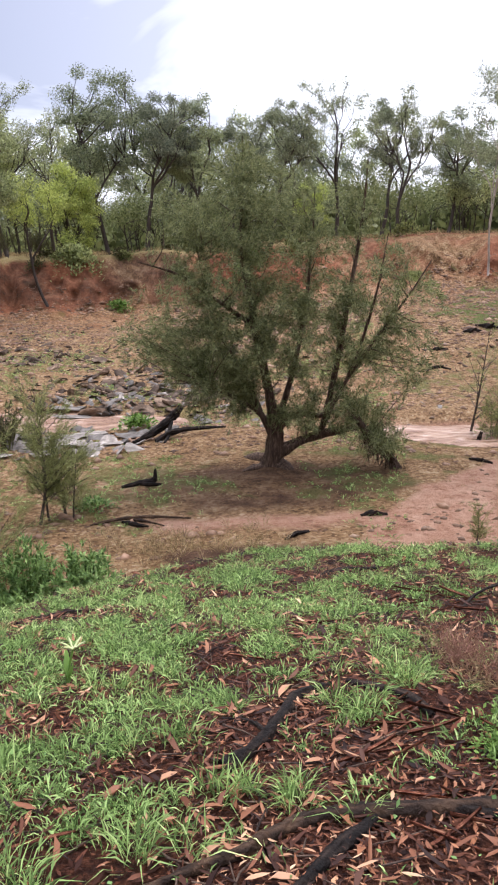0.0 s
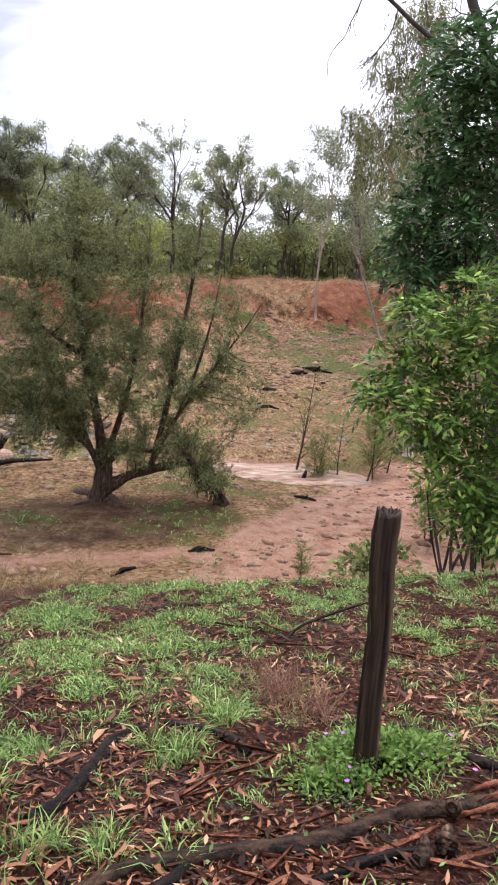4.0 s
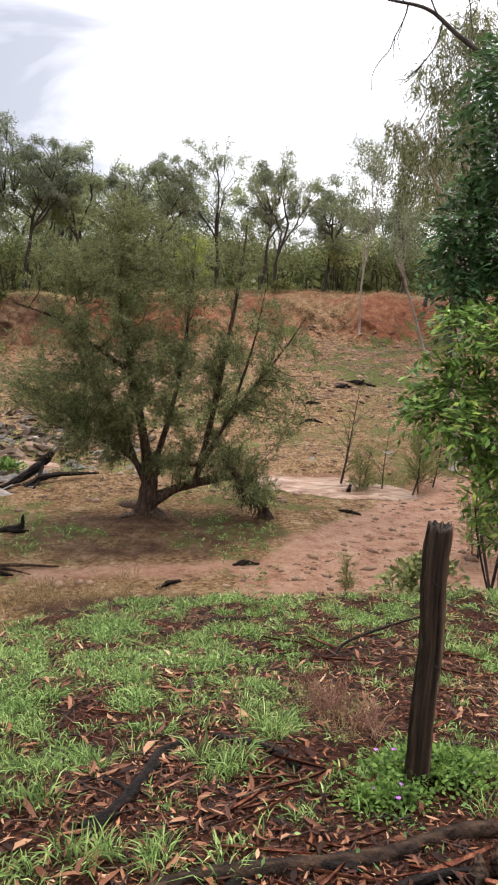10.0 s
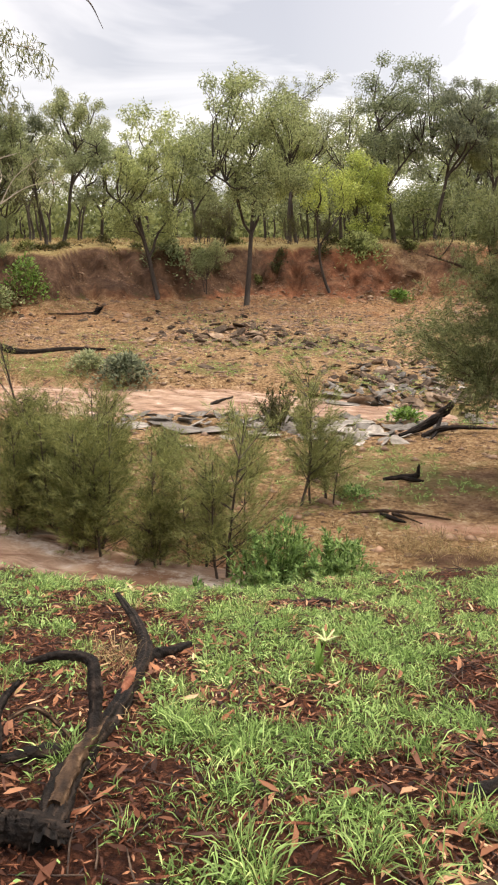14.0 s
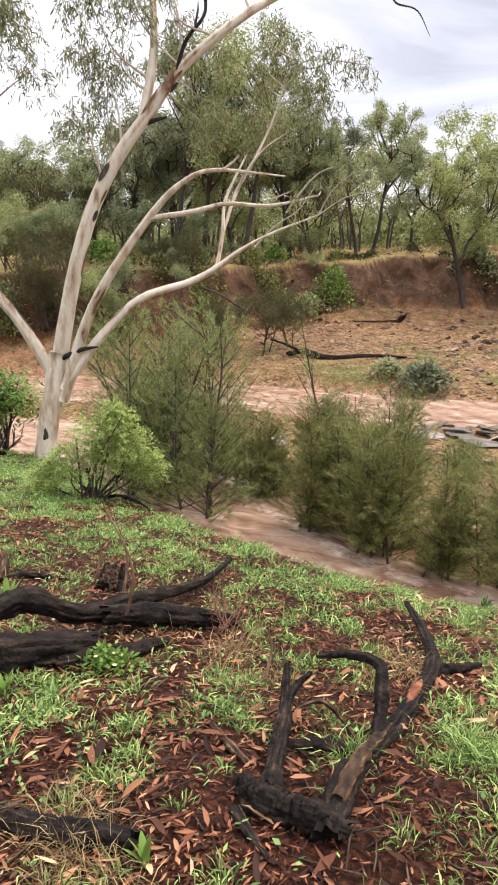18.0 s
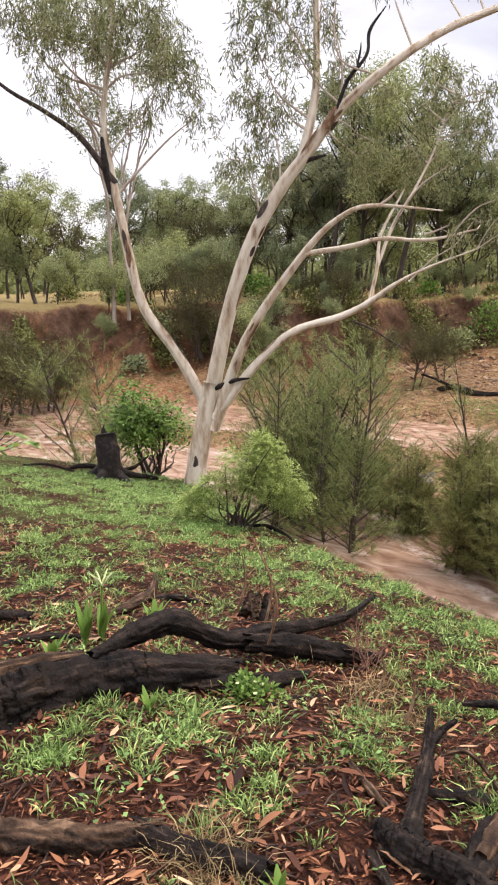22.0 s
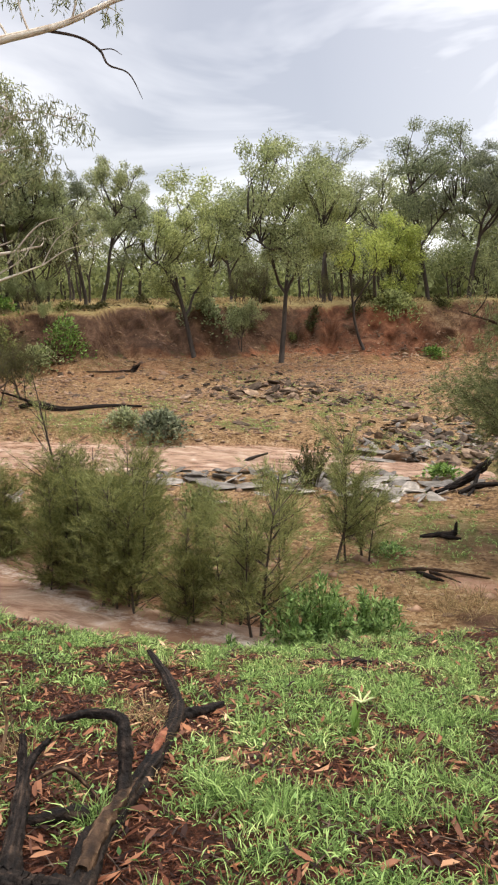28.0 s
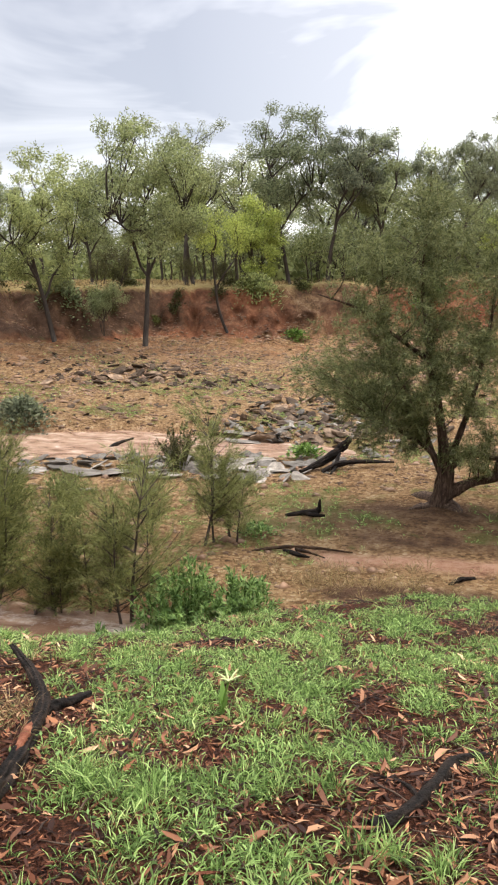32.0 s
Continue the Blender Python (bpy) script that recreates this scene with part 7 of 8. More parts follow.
log_thing("driftwood", "tangle of dark sticks beside the stump", [([(-9.5, 4.3), (-9.3, 4.5, 0.08), (-9.1, 4.9, 0.05), (-8.9, 5.3, 0.02)], (0.02, 0.04, 0.05, 0.03), M_char), ([(-9.15, 4.8, 0.05), (-9.1, 5.1, 0.15), (-9.1, 5.3, 0.3)], (0.03, 0.03, 0.015), M_char), ([(-9.9, 3.9), (-9.6, 4.1, 0.06), (-9.3, 4.3, 0.02)], (0.015, 0.02, 0.02), M_char)], 52)


# ---- fence post and the verbena at its foot ----
def build_post():
    rng = np.random.default_rng(61)
    ob = root("fence_post", 0.965, 2.352, tilt=(0.0, 1.3))
    tagged(ob, "old split hardwood fence post, dark and deeply weathered", "post")
    n, sides = 40, 36
    ang = np.arange(sides) * 2 * np.pi / sides
    square = 1.0 / np.maximum(np.abs(np.cos(ang)), np.abs(np.sin(ang))) ** 0.4
    groove = 1 - 0.16 * (rng.random(sides) < 0.25) - 0.05 * rng.random(sides)
    zs = np.linspace(-0.12, 0.945, n)
    v = []
    for k, z in enumerate(zs):
        s = np.interp(z, (-0.12, 0.0, 0.2, 0.5, 0.90, 0.945), (0.047, 0.045, 0.042, 0.041, 0.044, 0.041))
        front = np.minimum(np.abs(ang - 4.45), np.abs(ang - 5.15))
        split = np.exp(-((front / 0.13) ** 2)) * smooth((z - 0.15) / 0.5)
        r = s * square * groove * (1 + 0.030 * rng.normal(size=sides)) * (1 - 0.34 * split)
        wob = 0.006 * math.sin(z * 5) + 0.004 * math.sin(z * 13 + 1)
        zz = z + (rng.uniform(-0.010, 0.006, sides) - 0.030 * np.exp(-((front / 0.2) ** 2)) if k == n - 1 else 0)
        v.append(np.stack([wob + r * np.cos(ang), r * np.sin(ang) * 0.92, zz + 0 * ang], 1))
    v = np.vstack(v + [[[0, 0, 0.90]]])
    i, j = np.meshgrid(np.arange(n - 1) * sides, np.arange(sides), indexing="ij")
    k = (j + 1) % sides
    f = np.stack([i + j, i + k, i + sides + k, i + sides + j], -1).reshape(-1, 4)
    top = (n - 1) * sides
    caps = np.array([[top + a, top + a + 1, top + (a + 2) % sides, len(v) - 1] for a in range(0, sides, 2)])
    me = strands(mesh_of("timber", v, np.vstack([f, caps]), M_post, True), sides, rng)
    # a lengthwise band at the right front edge is paler than the rest
    grey = np.tile(0.40 + 0.10 * rng.normal(size=sides) + 0.30 * np.exp(-(((ang - 5.75) / 0.28) ** 2)), n)
    grey = grey + 0.07 * np.sin(np.repeat(zs, sides) * 9 + np.tile(ang, n) * 5)
    me.attributes["fibre"].data.foreach_set("value", np.append(np.clip(grey, 0, 1), 0.3).astype(np.float32))
    timber = child("timber", me, ob)
    for z, a in ((0.78, 4.2), (0.5, 4.6)):
        p = np.array([(0.045 * np.cos(a), 0.045 * np.sin(a), z), (0.07 * np.cos(a), 0.07 * np.sin(a), z - 0.01), (0.075 * np.cos(a + 0.3), 0.075 * np.sin(a + 0.3), z - 0.03)])
        child("wire_staple", mesh_of("wire_staple", *tube(p, (0.002, 0.002), 5), M_char), timber)


build_post()


def build_herb(name, label, x, y, rx, ry, h, n, material, leaf, seed, flowers=0, flower_material=None, category="plant"):
    """A low leafy herb: stems from the middle, small leaves, and flower heads."""
    rng = np.random.default_rng(seed)
    ob = root(name, x, y)
    tagged(ob, label, category)
    z0 = ob.location.z
    q = rng.normal(0, 0.42, (n, 2)) * (rx, ry)
    dome = np.clip(1 - (q[:, 0] / rx) ** 2 * 0.6 - (q[:, 1] / ry) ** 2 * 0.6, 0.15, 1)
    gz = land(q[:, 0] + x, q[:, 1] + y)[0] - z0
    pos = np.stack([q[:, 0], q[:, 1], gz + rng.uniform(0.15, 1, n) ** 0.7 * h * dome], 1)
    d = np.stack([q[:, 0] / rx, q[:, 1] / ry, 0 * dome], 1) + rng.normal(0, 0.7, (n, 3)) + [0, 0, 0.3]
    v, f = blades(pos, d, leaf * rng.uniform(0.6, 1.3, n), leaf * 0.55, FlatRng(rng))
    child("leaves", mesh_of("leaves", v, f, material), ob)
    m = max(8, n // 60)
    pick = rng.choice(n, m)
    stems = [(np.array([pos[i] * (0.35, 0.35, 0) + [0, 0, gz[i]], pos[i] * (0.8, 0.8, 0.5) + [0, 0, gz[i] * 0.5], pos[i]]), (0.003, 0.002), 2) for i in pick]
    child("stalks", limbs_mesh("stalks", stems, material, rng), ob)["kind"] = "stuff"
    for k in range(flowers):
        i = rng.integers(n)
        c = np.array([q[i, 0] * 1.2, q[i, 1] * 1.2, gz[i] + h * (0.75 + 0.35 * rng.random()) * dome[i]])
        a = np.arange(10) * 0.628 + rng.uniform(0, 1)
        dirs = np.stack([np.cos(a), np.sin(a), 0.4 + 0 * a], 1)
        v, f = blades(np.repeat(c[None], 10, 0), dirs, 0.011, 0.007, FlatRng(rng))
        child("flower", mesh_of("flower", v, f, flower_material), ob, "small purple flower head" if flower_material == M_flower else "")
    return ob


build_herb("verbena_plant", "low green verbena with purple flowers around the post", 1.06, 2.42, 0.30, 0.20, 0.085, 2600, M_bush, 0.024, 71, 9, M_flower)
build_herb("verbena_plant", "low green verbena with purple flowers around the post", 0.82, 2.24, 0.16, 0.10, 0.07, 900, M_bush, 0.022, 72, 3, M_flower)
def build_bush(name, label, x, y, wide, h, shoots, leaves, leaf, material, seed, category="bush"):
    """A bush of many upright shoots, each with pointed leaves all along its upper part."""
    rng = np.random.default_rng(seed)
    ob = root(name, x, y)
    tagged(ob, label, category)
    limbs, pos, dirs = [], [], []
    for k in range(shoots):
        a, out = rng.uniform(0, 6.28), rng.uniform(0, 1) ** 0.6
        foot = np.array([np.cos(a) * out, np.sin(a) * out, 0]) * wide * 0.3
        tip = np.array([np.cos(a) * out * wide, np.sin(a) * out * wide, h * rng.uniform(0.45, 1.05) * (1 - 0.45 * out * out)])
        run = curve_points([foot, (foot + tip) / 2 + [0, 0, 0.1 * h] + rng.normal(0, 0.04, 3) * h, tip], 6)
        limbs.append((run, (0.008, 0.005, 0.002), 2))
        t = rng.uniform(0.2, 1.0, leaves) * (len(run) - 1)
        i = np.minimum(t.astype(int), len(run) - 2)
        pos.append(run[i] + (run[i + 1] - run[i]) * (t - i)[:, None])
        dirs.append(unit(run[i + 1] - run[i]) * 0.7 + rng.normal(0, 0.7, (leaves, 3)))
    child("stalks", limbs_mesh("stalks", limbs, material, rng), ob)["kind"] = "stuff"
    pos = np.vstack(pos)
    v, f = blades(pos, np.vstack(dirs), leaf * rng.uniform(0.6, 1.25, len(pos)), leaf * 0.26, FlatRng(rng))
    child("leaves", mesh_of("leaves", v, f, material), ob)["kind"] = "stuff"
    return ob


build_bush("leafy_bush", "bright green oleander-like bush at the bank foot", -3.0, 9.4, 0.75, 1.3, 75, 70, 0.105, M_bush_pale, 73)
build_bush("leafy_bush", "bright green oleander-like bush at the bank foot", -2.3, 9.5, 0.6, 1.0, 52, 60, 0.105, M_bush_pale, 74)
build_bush("leafy_bush", "small green bush beside the stream", -3.9, 8.7, 0.3, 0.6, 14, 30, 0.12, M_bush_pale, 75)
build_bush("leafy_bush", "olive-brown shrub behind the saplings on the bar", -5.6, 17.3, 0.7, 1.15, 60, 44, 0.09, M_thicket, 176)
build_bush("leafy_bush", "dark green low shrub on the bar", -7.0, 14.3, 0.5, 0.75, 40, 44, 0.08, M_oak_mid, 177)
build_herb("low_bush", "low fresh green herb on the bar", -2.84, 13.0, 0.35, 0.3, 0.22, 380, M_bush_pale, 0.07, 178)
build_bush("leafy_seedling", "slim fresh green seedling tree on the sand", 6.7, 11.6, 0.36, 1.75, 8, 40, 0.14, M_new_leaf, 175, "sapling")
build_herb("grey_bush", "small grey-green bush on the far gravel", -12.0, 21.8, 0.9, 0.6, 0.85, 1500, M_far_grey, 0.16, 76)
build_herb("grey_bush", "small grey-green bush on the far gravel", -13.6, 22.3, 0.6, 0.5, 0.6, 700, M_far_grey, 0.15, 77)
build_herb("low_bush", "green bush on the scarp edge", -17.6, 36.8, 1.3, 0.7, 0.7, 1300, M_far_leaf, 0.2, 78)
build_herb("low_bush", "green bush on the scarp", -8.9, 42.0, 1.2, 0.7, 0.9, 1300, M_far_leaf, 0.2, 79)
build_herb("low_bush", "green bush at the bank edge", 2.4, 6.1, 0.4, 0.3, 0.42, 700, M_oak_lit, 0.07, 80)
build_herb("white_flower_herb", "low herb with tiny white flowers by the log", -2.42, 1.72, 0.14, 0.12, 0.10, 420, M_bush, 0.03, 81, 6, M_cream)
build_herb("low_bush", "small green shrub by the rapids", -2.9, 19.2, 0.5, 0.4, 0.35, 420, M_bush, 0.12, 82)


lip = random.Random(23)
for k in range(26):
    az = lip.uniform(3, 36)
    x, y = map(float, bearing_xy(az, float(np.interp(az, LAND_T[0], LAND_T[5])) + lip.uniform(-1.6, 0.8)))
    w = lip.uniform(0.25, 0.6)
    build_herb("bank_shrub", "small dark shrub on the lip of the eroded bank", x, y, w, w * 0.7, w * lip.uniform(0.5, 1.0), int(600 * w), lip.choice((M_thicket, M_oak, M_thicket)), 0.14, 460 + k, category="shrub")
shrubs = random.Random(21)
for k in range(34):
    az = shrubs.uniform(34, 76) if k < 24 else shrubs.uniform(-30, 20)
    d = float(np.interp(az, LAND_T[0], LAND_T[5])) + shrubs.uniform(-4.5, 0.6)
    x, y = map(float, bearing_xy(az, d))
    w = shrubs.uniform(0.5, 1.3)
    build_herb("bank_shrub", "low olive shrub growing on the eroded far bank", x, y, w, w * 0.7, w * shrubs.uniform(0.6, 1.2), int(700 * w), shrubs.choice((M_far_leaf, M_oak, M_bush, M_oak)), 0.17, 400 + k, category="shrub")


def build_shrub():
    """The pale acacia in front of the white gum."""
    rng = np.random.default_rng(83)
    ob = root("acacia_shrub", -5.8, 4.25)
    tagged(ob, "feathery yellow-green acacia shrub in front of the gum", "shrub")
    limbs, cs, ds = [], [], []
    for cx, cy, cz, r in ((0.22, 0.33, 0.62, 0.34), (-0.08, -0.02, 0.60, 0.33), (0.42, 0.55, 0.45, 0.30), (-0.38, -0.40, 0.36, 0.27), (-0.70, -0.65, 0.20, 0.25), (0.08, 0.15, 0.40, 0.32), (0.20, 0.30, 0.80, 0.20), (0.55, 0.70, 0.30, 0.22)):
        top = np.array([cx * 0.52 + 0.04, cy * 0.52 + 0.05, cz * 0.98])
        r = r * 0.62
        for s in range(3):
            e2 = top + rng.normal(0, 0.12, 3)
            limbs.append((curve_points([(rng.normal(0, 0.05), rng.normal(0, 0.05), -0.03), e2 * 0.5 + rng.normal(0, 0.05, 3), e2], 6), (0.011, 0.008, 0.003), 0))
        n = 300
        q = unit(rng.normal(size=(n, 3))) * (rng.uniform(0, 1, (n, 1)) ** 0.4) * r
        cs.append(top + q)
        ds.append(q + rng.normal(0, 0.2, (n, 3)) + [0, 0, 0.05])
    for path, radii, level in limbs:
        child("stem", mesh_of("stem", *tube(path, radii, 5), M_bark_dark, True), ob)
    v, f = leafy(rng, np.vstack(cs), np.vstack(ds), 9, 0.020, 0.009, 0.11)
    child("foliage", mesh_of("foliage", v, f, M_acacia), ob)


build_shrub()
log_thing("thin_branch", "dark dead branches at the foot of the acacia", [([(-5.85, 4.4), (-5.6, 4.45, 0.06), (-5.3, 4.42, 0.04), (-5.0, 4.3)], (0.022, 0.018, 0.014, 0.006), M_char), ([(-5.6, 4.45, 0.05), (-5.35, 4.55, 0.03), (-5.1, 4.5)], (0.012, 0.01, 0.005), M_char)], 84)


def build_small_tree(x, y, label, h, material, leaf, seed, stems=3, n=420):
    rng = np.random.default_rng(seed)
    ob = root("small_tree", x, y)
    tagged(ob, label, "tree")
    limbs, tips = [], []
    for k in range(stems):
        a = k * 6.28 / stems
        grow(rng, (0, 0, -0.05), (0.45 * np.cos(a), 0.45 * np.sin(a), 1), h * 0.45, 0.022 * h, 1, limbs, tips, (3, 3, 4), 0.7, 0.3, 0.2, 0.62)
    child("trunk", limbs_mesh("trunk", limbs, M_bark_dark, rng, 6, 0.1), ob)
    base = np.array([t[0] for t in tips if t[0][2] > 0.5 * h])
    c = base[rng.integers(0, len(base), n)] + rng.normal(0, 0.12, (n, 3))
    v, f = leafy(rng, c, rng.normal(0, 1, (n, 3)), 3, leaf, leaf * 0.4, leaf * 1.8)
    child("foliage", mesh_of("foliage", v, f, material), ob)
    return ob


build_small_tree(-9.75, 5.75, "small round dark green tree with thin red-brown stems", 1.75, M_bush, 0.08, 85, 4, 900)


def build_near_sapling():
    rng = np.random.default_rng(87)
    ob = root("mallow_sapling", -4.78, 1.58)
    tagged(ob, "slim sapling with a flat top of pale green leaves", "sapling")
    limbs = [(curve_points([(0, 0, -0.03), (0.01, 0.02, 0.4), (-0.03, 0.0, 0.8)], 6), (0.02, 0.014, 0.008), 0)]
    c, d = [], []
    for k in range(16):
        a = k * 2.4
        e2 = np.array([0.16 * np.cos(a), 0.22 * np.sin(a), 0.76 + 0.05 * rng.random()])
        limbs.append((np.array([(-0.03, 0, 0.7), e2 * (0.6, 0.6, 0.95), e2]), (0.006, 0.003), 2))
        c.append(e2)
        d.append((np.cos(a), np.sin(a), 0.1))
    for z in (0.25, 0.32, 0.4):
        c.append((0.01, 0.03, z))
        d.append((rng.normal(), rng.normal(), 0.3))
    child("stem", limbs_mesh("stem", limbs, M_bark_far, rng, 7, 0.1), ob)
    v, f = leafy(rng, np.array(c), np.array(d), 3, 0.06, 0.04, 0.09)
    child("foliage", mesh_of("foliage", v, f, M_new_leaf), ob)


build_near_sapling()


def build_strap_plant(x, y, h, n, label, seed, flowers=False, name="strap_lily"):
    """A lily with upright strap leaves; each leaf is a part."""
    rng = np.random.default_rng(seed)
    ob = root(name, x, y)
    tagged(ob, label, "plant")
    for k in range(n):
        a = rng.uniform(0, 6.28)
        out = rng.uniform(0.15, 0.55)
        L = h * rng.uniform(0.7, 1.1)
        t = np.linspace(0, 1, 7)
        p = np.stack([np.cos(a) * out * L * t ** 1.6, np.sin(a) * out * L * t ** 1.6, -0.01 + L * t * (1 - 0.25 * out * t)], 1)
        side = np.array([-np.sin(a), np.cos(a), 0])
        w = 0.016 * np.sin(np.pi * (0.12 + 0.86 * t)) ** 0.7 * (h / 0.2) ** 0.5
        fold = np.array([np.cos(a), np.sin(a), 0.4])
        v = np.concatenate([p - side * w[:, None], p - fold * w[:, None] * 0.35, p + side * w[:, None]])
        f = []
        for r in range(6):
            f += [[r, r + 1, 7 + r + 1, 7 + r], [7 + r, 7 + r + 1, 14 + r + 1, 14 + r]]
        child("leaf", mesh_of("leaf", v, np.array(f), M_new_leaf, True), ob)
    if flowers:
        p = curve_points([(0, 0, 0), (0.01, 0, h * 0.6), (0.03, 0.0, h * 1.15)], 5)
        stalk = child("stalk", mesh_of("stalk", *tube(p, (0.006, 0.005), 6), M_new_leaf, True), ob)
        for k in range(6):
            a = k * 1.05
            q = curve_points([(0.03, 0, h * 1.12), (0.03 + 0.03 * np.cos(a), 0.03 * np.sin(a), h * 1.28), (0.03 + 0.055 * np.cos(a), 0.055 * np.sin(a), h * 1.38)], 4)
            child("flower", mesh_of("flower", *tube(q, (0.004, 0.005, 0.002), 5), M_cream, True), stalk, "slim cream flower bud")
    return ob


build_strap_plant(-0.83, 2.98, 0.14, 5, "small lily with cream buds in the grass", 91, True)
build_strap_plant(-3.25, 1.42, 0.22, 11, "upright green strap-leaved lily beside the log", 92, False)
build_strap_plant(-3.28, 1.52, 0.25, 4, "lily with a tall yellow-green flower head", 93, True)
build_strap_plant(-3.12, 1.2, 0.15, 7, "small strap-leaved lily in the litter", 94)
build_strap_plant(-3.3, 1.82, 0.18, 7, "arching strap-leaved lily in the litter", 95)
build_strap_plant(-2.5, 1.3, 0.12, 6, "grey-green strap tuft on the log", 96)
build_strap_plant(-1.42, 1.02, 0.13, 5, "pale broad-leaved seedling in the litter", 97, False, "seedling")

# ---- bare upright twigs ----
for k, (x, y, h, bend) in enumerate(((-2.72, 2.02, 0.62, -0.10), (-3.4, 2.4, 0.36, 0.04), (-3.05, 2.3, 0.46, -0.03), (-2.2, 2.2, 0.22, 0.03), (-1.95, 2.1, 0.25, 0.02))):
    rng = np.random.default_rng(100 + k)
    ob = root("bare_twig", x, y)
    tagged(ob, "thin upright reddish twig in the litter", "twig", "bare twigs")
    p = curve_points([(0, 0, -0.02), (abs(bend) * 0.6, 0.05, h * 0.5), (bend, 0.02, h)], 5)
    child("stem", mesh_of("stem", *tube(p, (0.007, 0.006, 0.002), 6), M_bark_peel, True), ob)
    for j in range(3):
        q = p[4 + 2 * j]
        e2 = q + np.array([rng.normal(0, 0.06), rng.normal(0, 0.06), 0.06])
        child("side_twig", mesh_of("side_twig", *tube(np.array([q, (q + e2) / 2, e2]), (0.003, 0.001), 5), M_wood_grey, True), ob)


# ---- bark strips on the litter ----
def strip_mesh(seed):
    rng = np.random.default_rng(seed)
    t = np.linspace(-0.5, 0.5, 8)
    w = 0.10 * np.sin(np.pi * (t + 0.52) / 1.04) ** 0.4 * (1 + rng.normal(0, 0.12, 8))
    lift = 0.05 * t * t * rng.uniform(-0.5, 1.5) + 0.012
    bend = 0.12 * rng.normal() * t * t
    v = np.concatenate([np.stack([t, bend + s * w, lift + (0.035 if s else 0.0)], 1) for s in (-0.5, 0, 0.5)] + [np.stack([t, bend + s * w, lift - 0.014 + (0.035 if s else 0.0)], 1) for s in (-0.5, 0, 0.5)])
    f = []
    for r in range(7):
        for a in (0, 8):
            f += [[a + r, a + r + 1, a + 8 + r + 1, a + 8 + r], [24 + a + 8 + r, 24 + a + 8 + r + 1, 24 + a + r + 1, 24 + a + r]]
    return mesh_of("bark_strip", v, np.array(f), M_barkstrip)


STRIPS = [strip_mesh(k) for k in range(6)]
strips = random.Random(9)


def lay_strip(x, y, length, turn, width=1.0):
    ob = new("bark_strip", strips.choice(STRIPS))
    z = ground_z(x, y)
    ob.matrix_basis = pose(x, y, z + 0.012, strips.uniform(-12, 12), strips.uniform(-6, 6), turn) @ Matrix.Diagonal((length, length * 0.55 * width, length * 0.8, 1))
    tagged(ob, "curled strip of red-brown peeled gum bark", "bark", "bark strips on the litter")


for x, y, length, turn in ((2.05, 3.55, 0.45, 50), (2.1, 3.85, 0.36, -4), (-1.0, 2.1, 0.16, 75), (-0.62, 2.25, 0.14, -30), (-0.62, 1.75, 0.2, 15), (1.25, 2.9, 0.3, 20), (0.62, 1.98, 0.26, 10), (0.9, 1.84, 0.3, 25), (1.3, 1.86, 0.34, 40), (0.2, 1.5, 0.2, 10),
                           (1.1, 1.75, 0.3, 15), (0.75, 1.7, 0.22, -20), (0.45, 3.4, 0.25, 5), (-0.1, 3.2, 0.2, -10), (0.3, 2.2, 0.3, 30), (0.55, 2.4, 0.28, 15), (-1.5, 1.15, 0.2, 60), (-2.2, 0.75, 0.2, -25), (-1.9, 1.45, 0.18, -60)):
    lay_strip(x, y, length, turn)
for k in range(110):
    lay_strip(strips.uniform(0.2, 2.9), strips.uniform(1.6, 4.6), strips.uniform(0.1, 0.34), strips.uniform(-50, 60), strips.uniform(0.3, 0.9))
for k in range(26):
    lay_strip(strips.uniform(-3.4, 0.0), strips.uniform(0.9, 4.2), strips.uniform(0.07, 0.16), strips.uniform(-90, 90))


# ---- rocks of the creek ----
def rock_mesh(seed, flat):
    rng = np.random.default_rng(seed)
    bm = bmesh.new()
    bmesh.ops.create_icosphere(bm, subdivisions=2, radius=0.5)
    cuts = [(unit(rng.normal(size=3) * (1, 1, 0.5)), rng.uniform(0.16, 0.36)) for k in range(7)] + [((0.0, 0.0, 1.0), 0.2)]
    for v in bm.verts:
        p = np.array(v.co)
        for nrm, dist in cuts:
            over = p @ np.array(nrm) - dist
            if over > 0:
                p = p - np.array(nrm) * over
        p = p * (1.25, 1.25, flat) + rng.normal(0, 0.012, 3)
        v.co = p
    me = bpy.data.meshes.new("rock")
    bm.to_mesh(me)
    bm.free()
    return me


ROCKS = []
for k in range(5):
    me = rock_mesh(200 + k, 0.42)
    me.materials.append(M_rock)
    ROCKS.append(me)
DARK_ROCKS = []
for k in range(5):
    me = rock_mesh(220 + k, 0.75)
    me.materials.append(M_rock_dark)
    DARK_ROCKS.append(me)
stone = random.Random(12)


def lay_rock(x, y, size, dark, label, group):
    ob = new("rock", stone.choice(DARK_ROCKS if dark else ROCKS))
    s = size * stone.uniform(0.7, 1.3)
    ob.matrix_basis = pose(x, y, ground_z(x, y) + s * 0.02, stone.uniform(-28, 28), stone.uniform(-28, 28), stone.uniform(0, 360)) @ Matrix.Diagonal((s * stone.uniform(1, 1.9), s, s * stone.uniform(0.5, 0.9) * (1.0 if dark else 0.55), 1))
    tagged(ob, label, "rock", group)


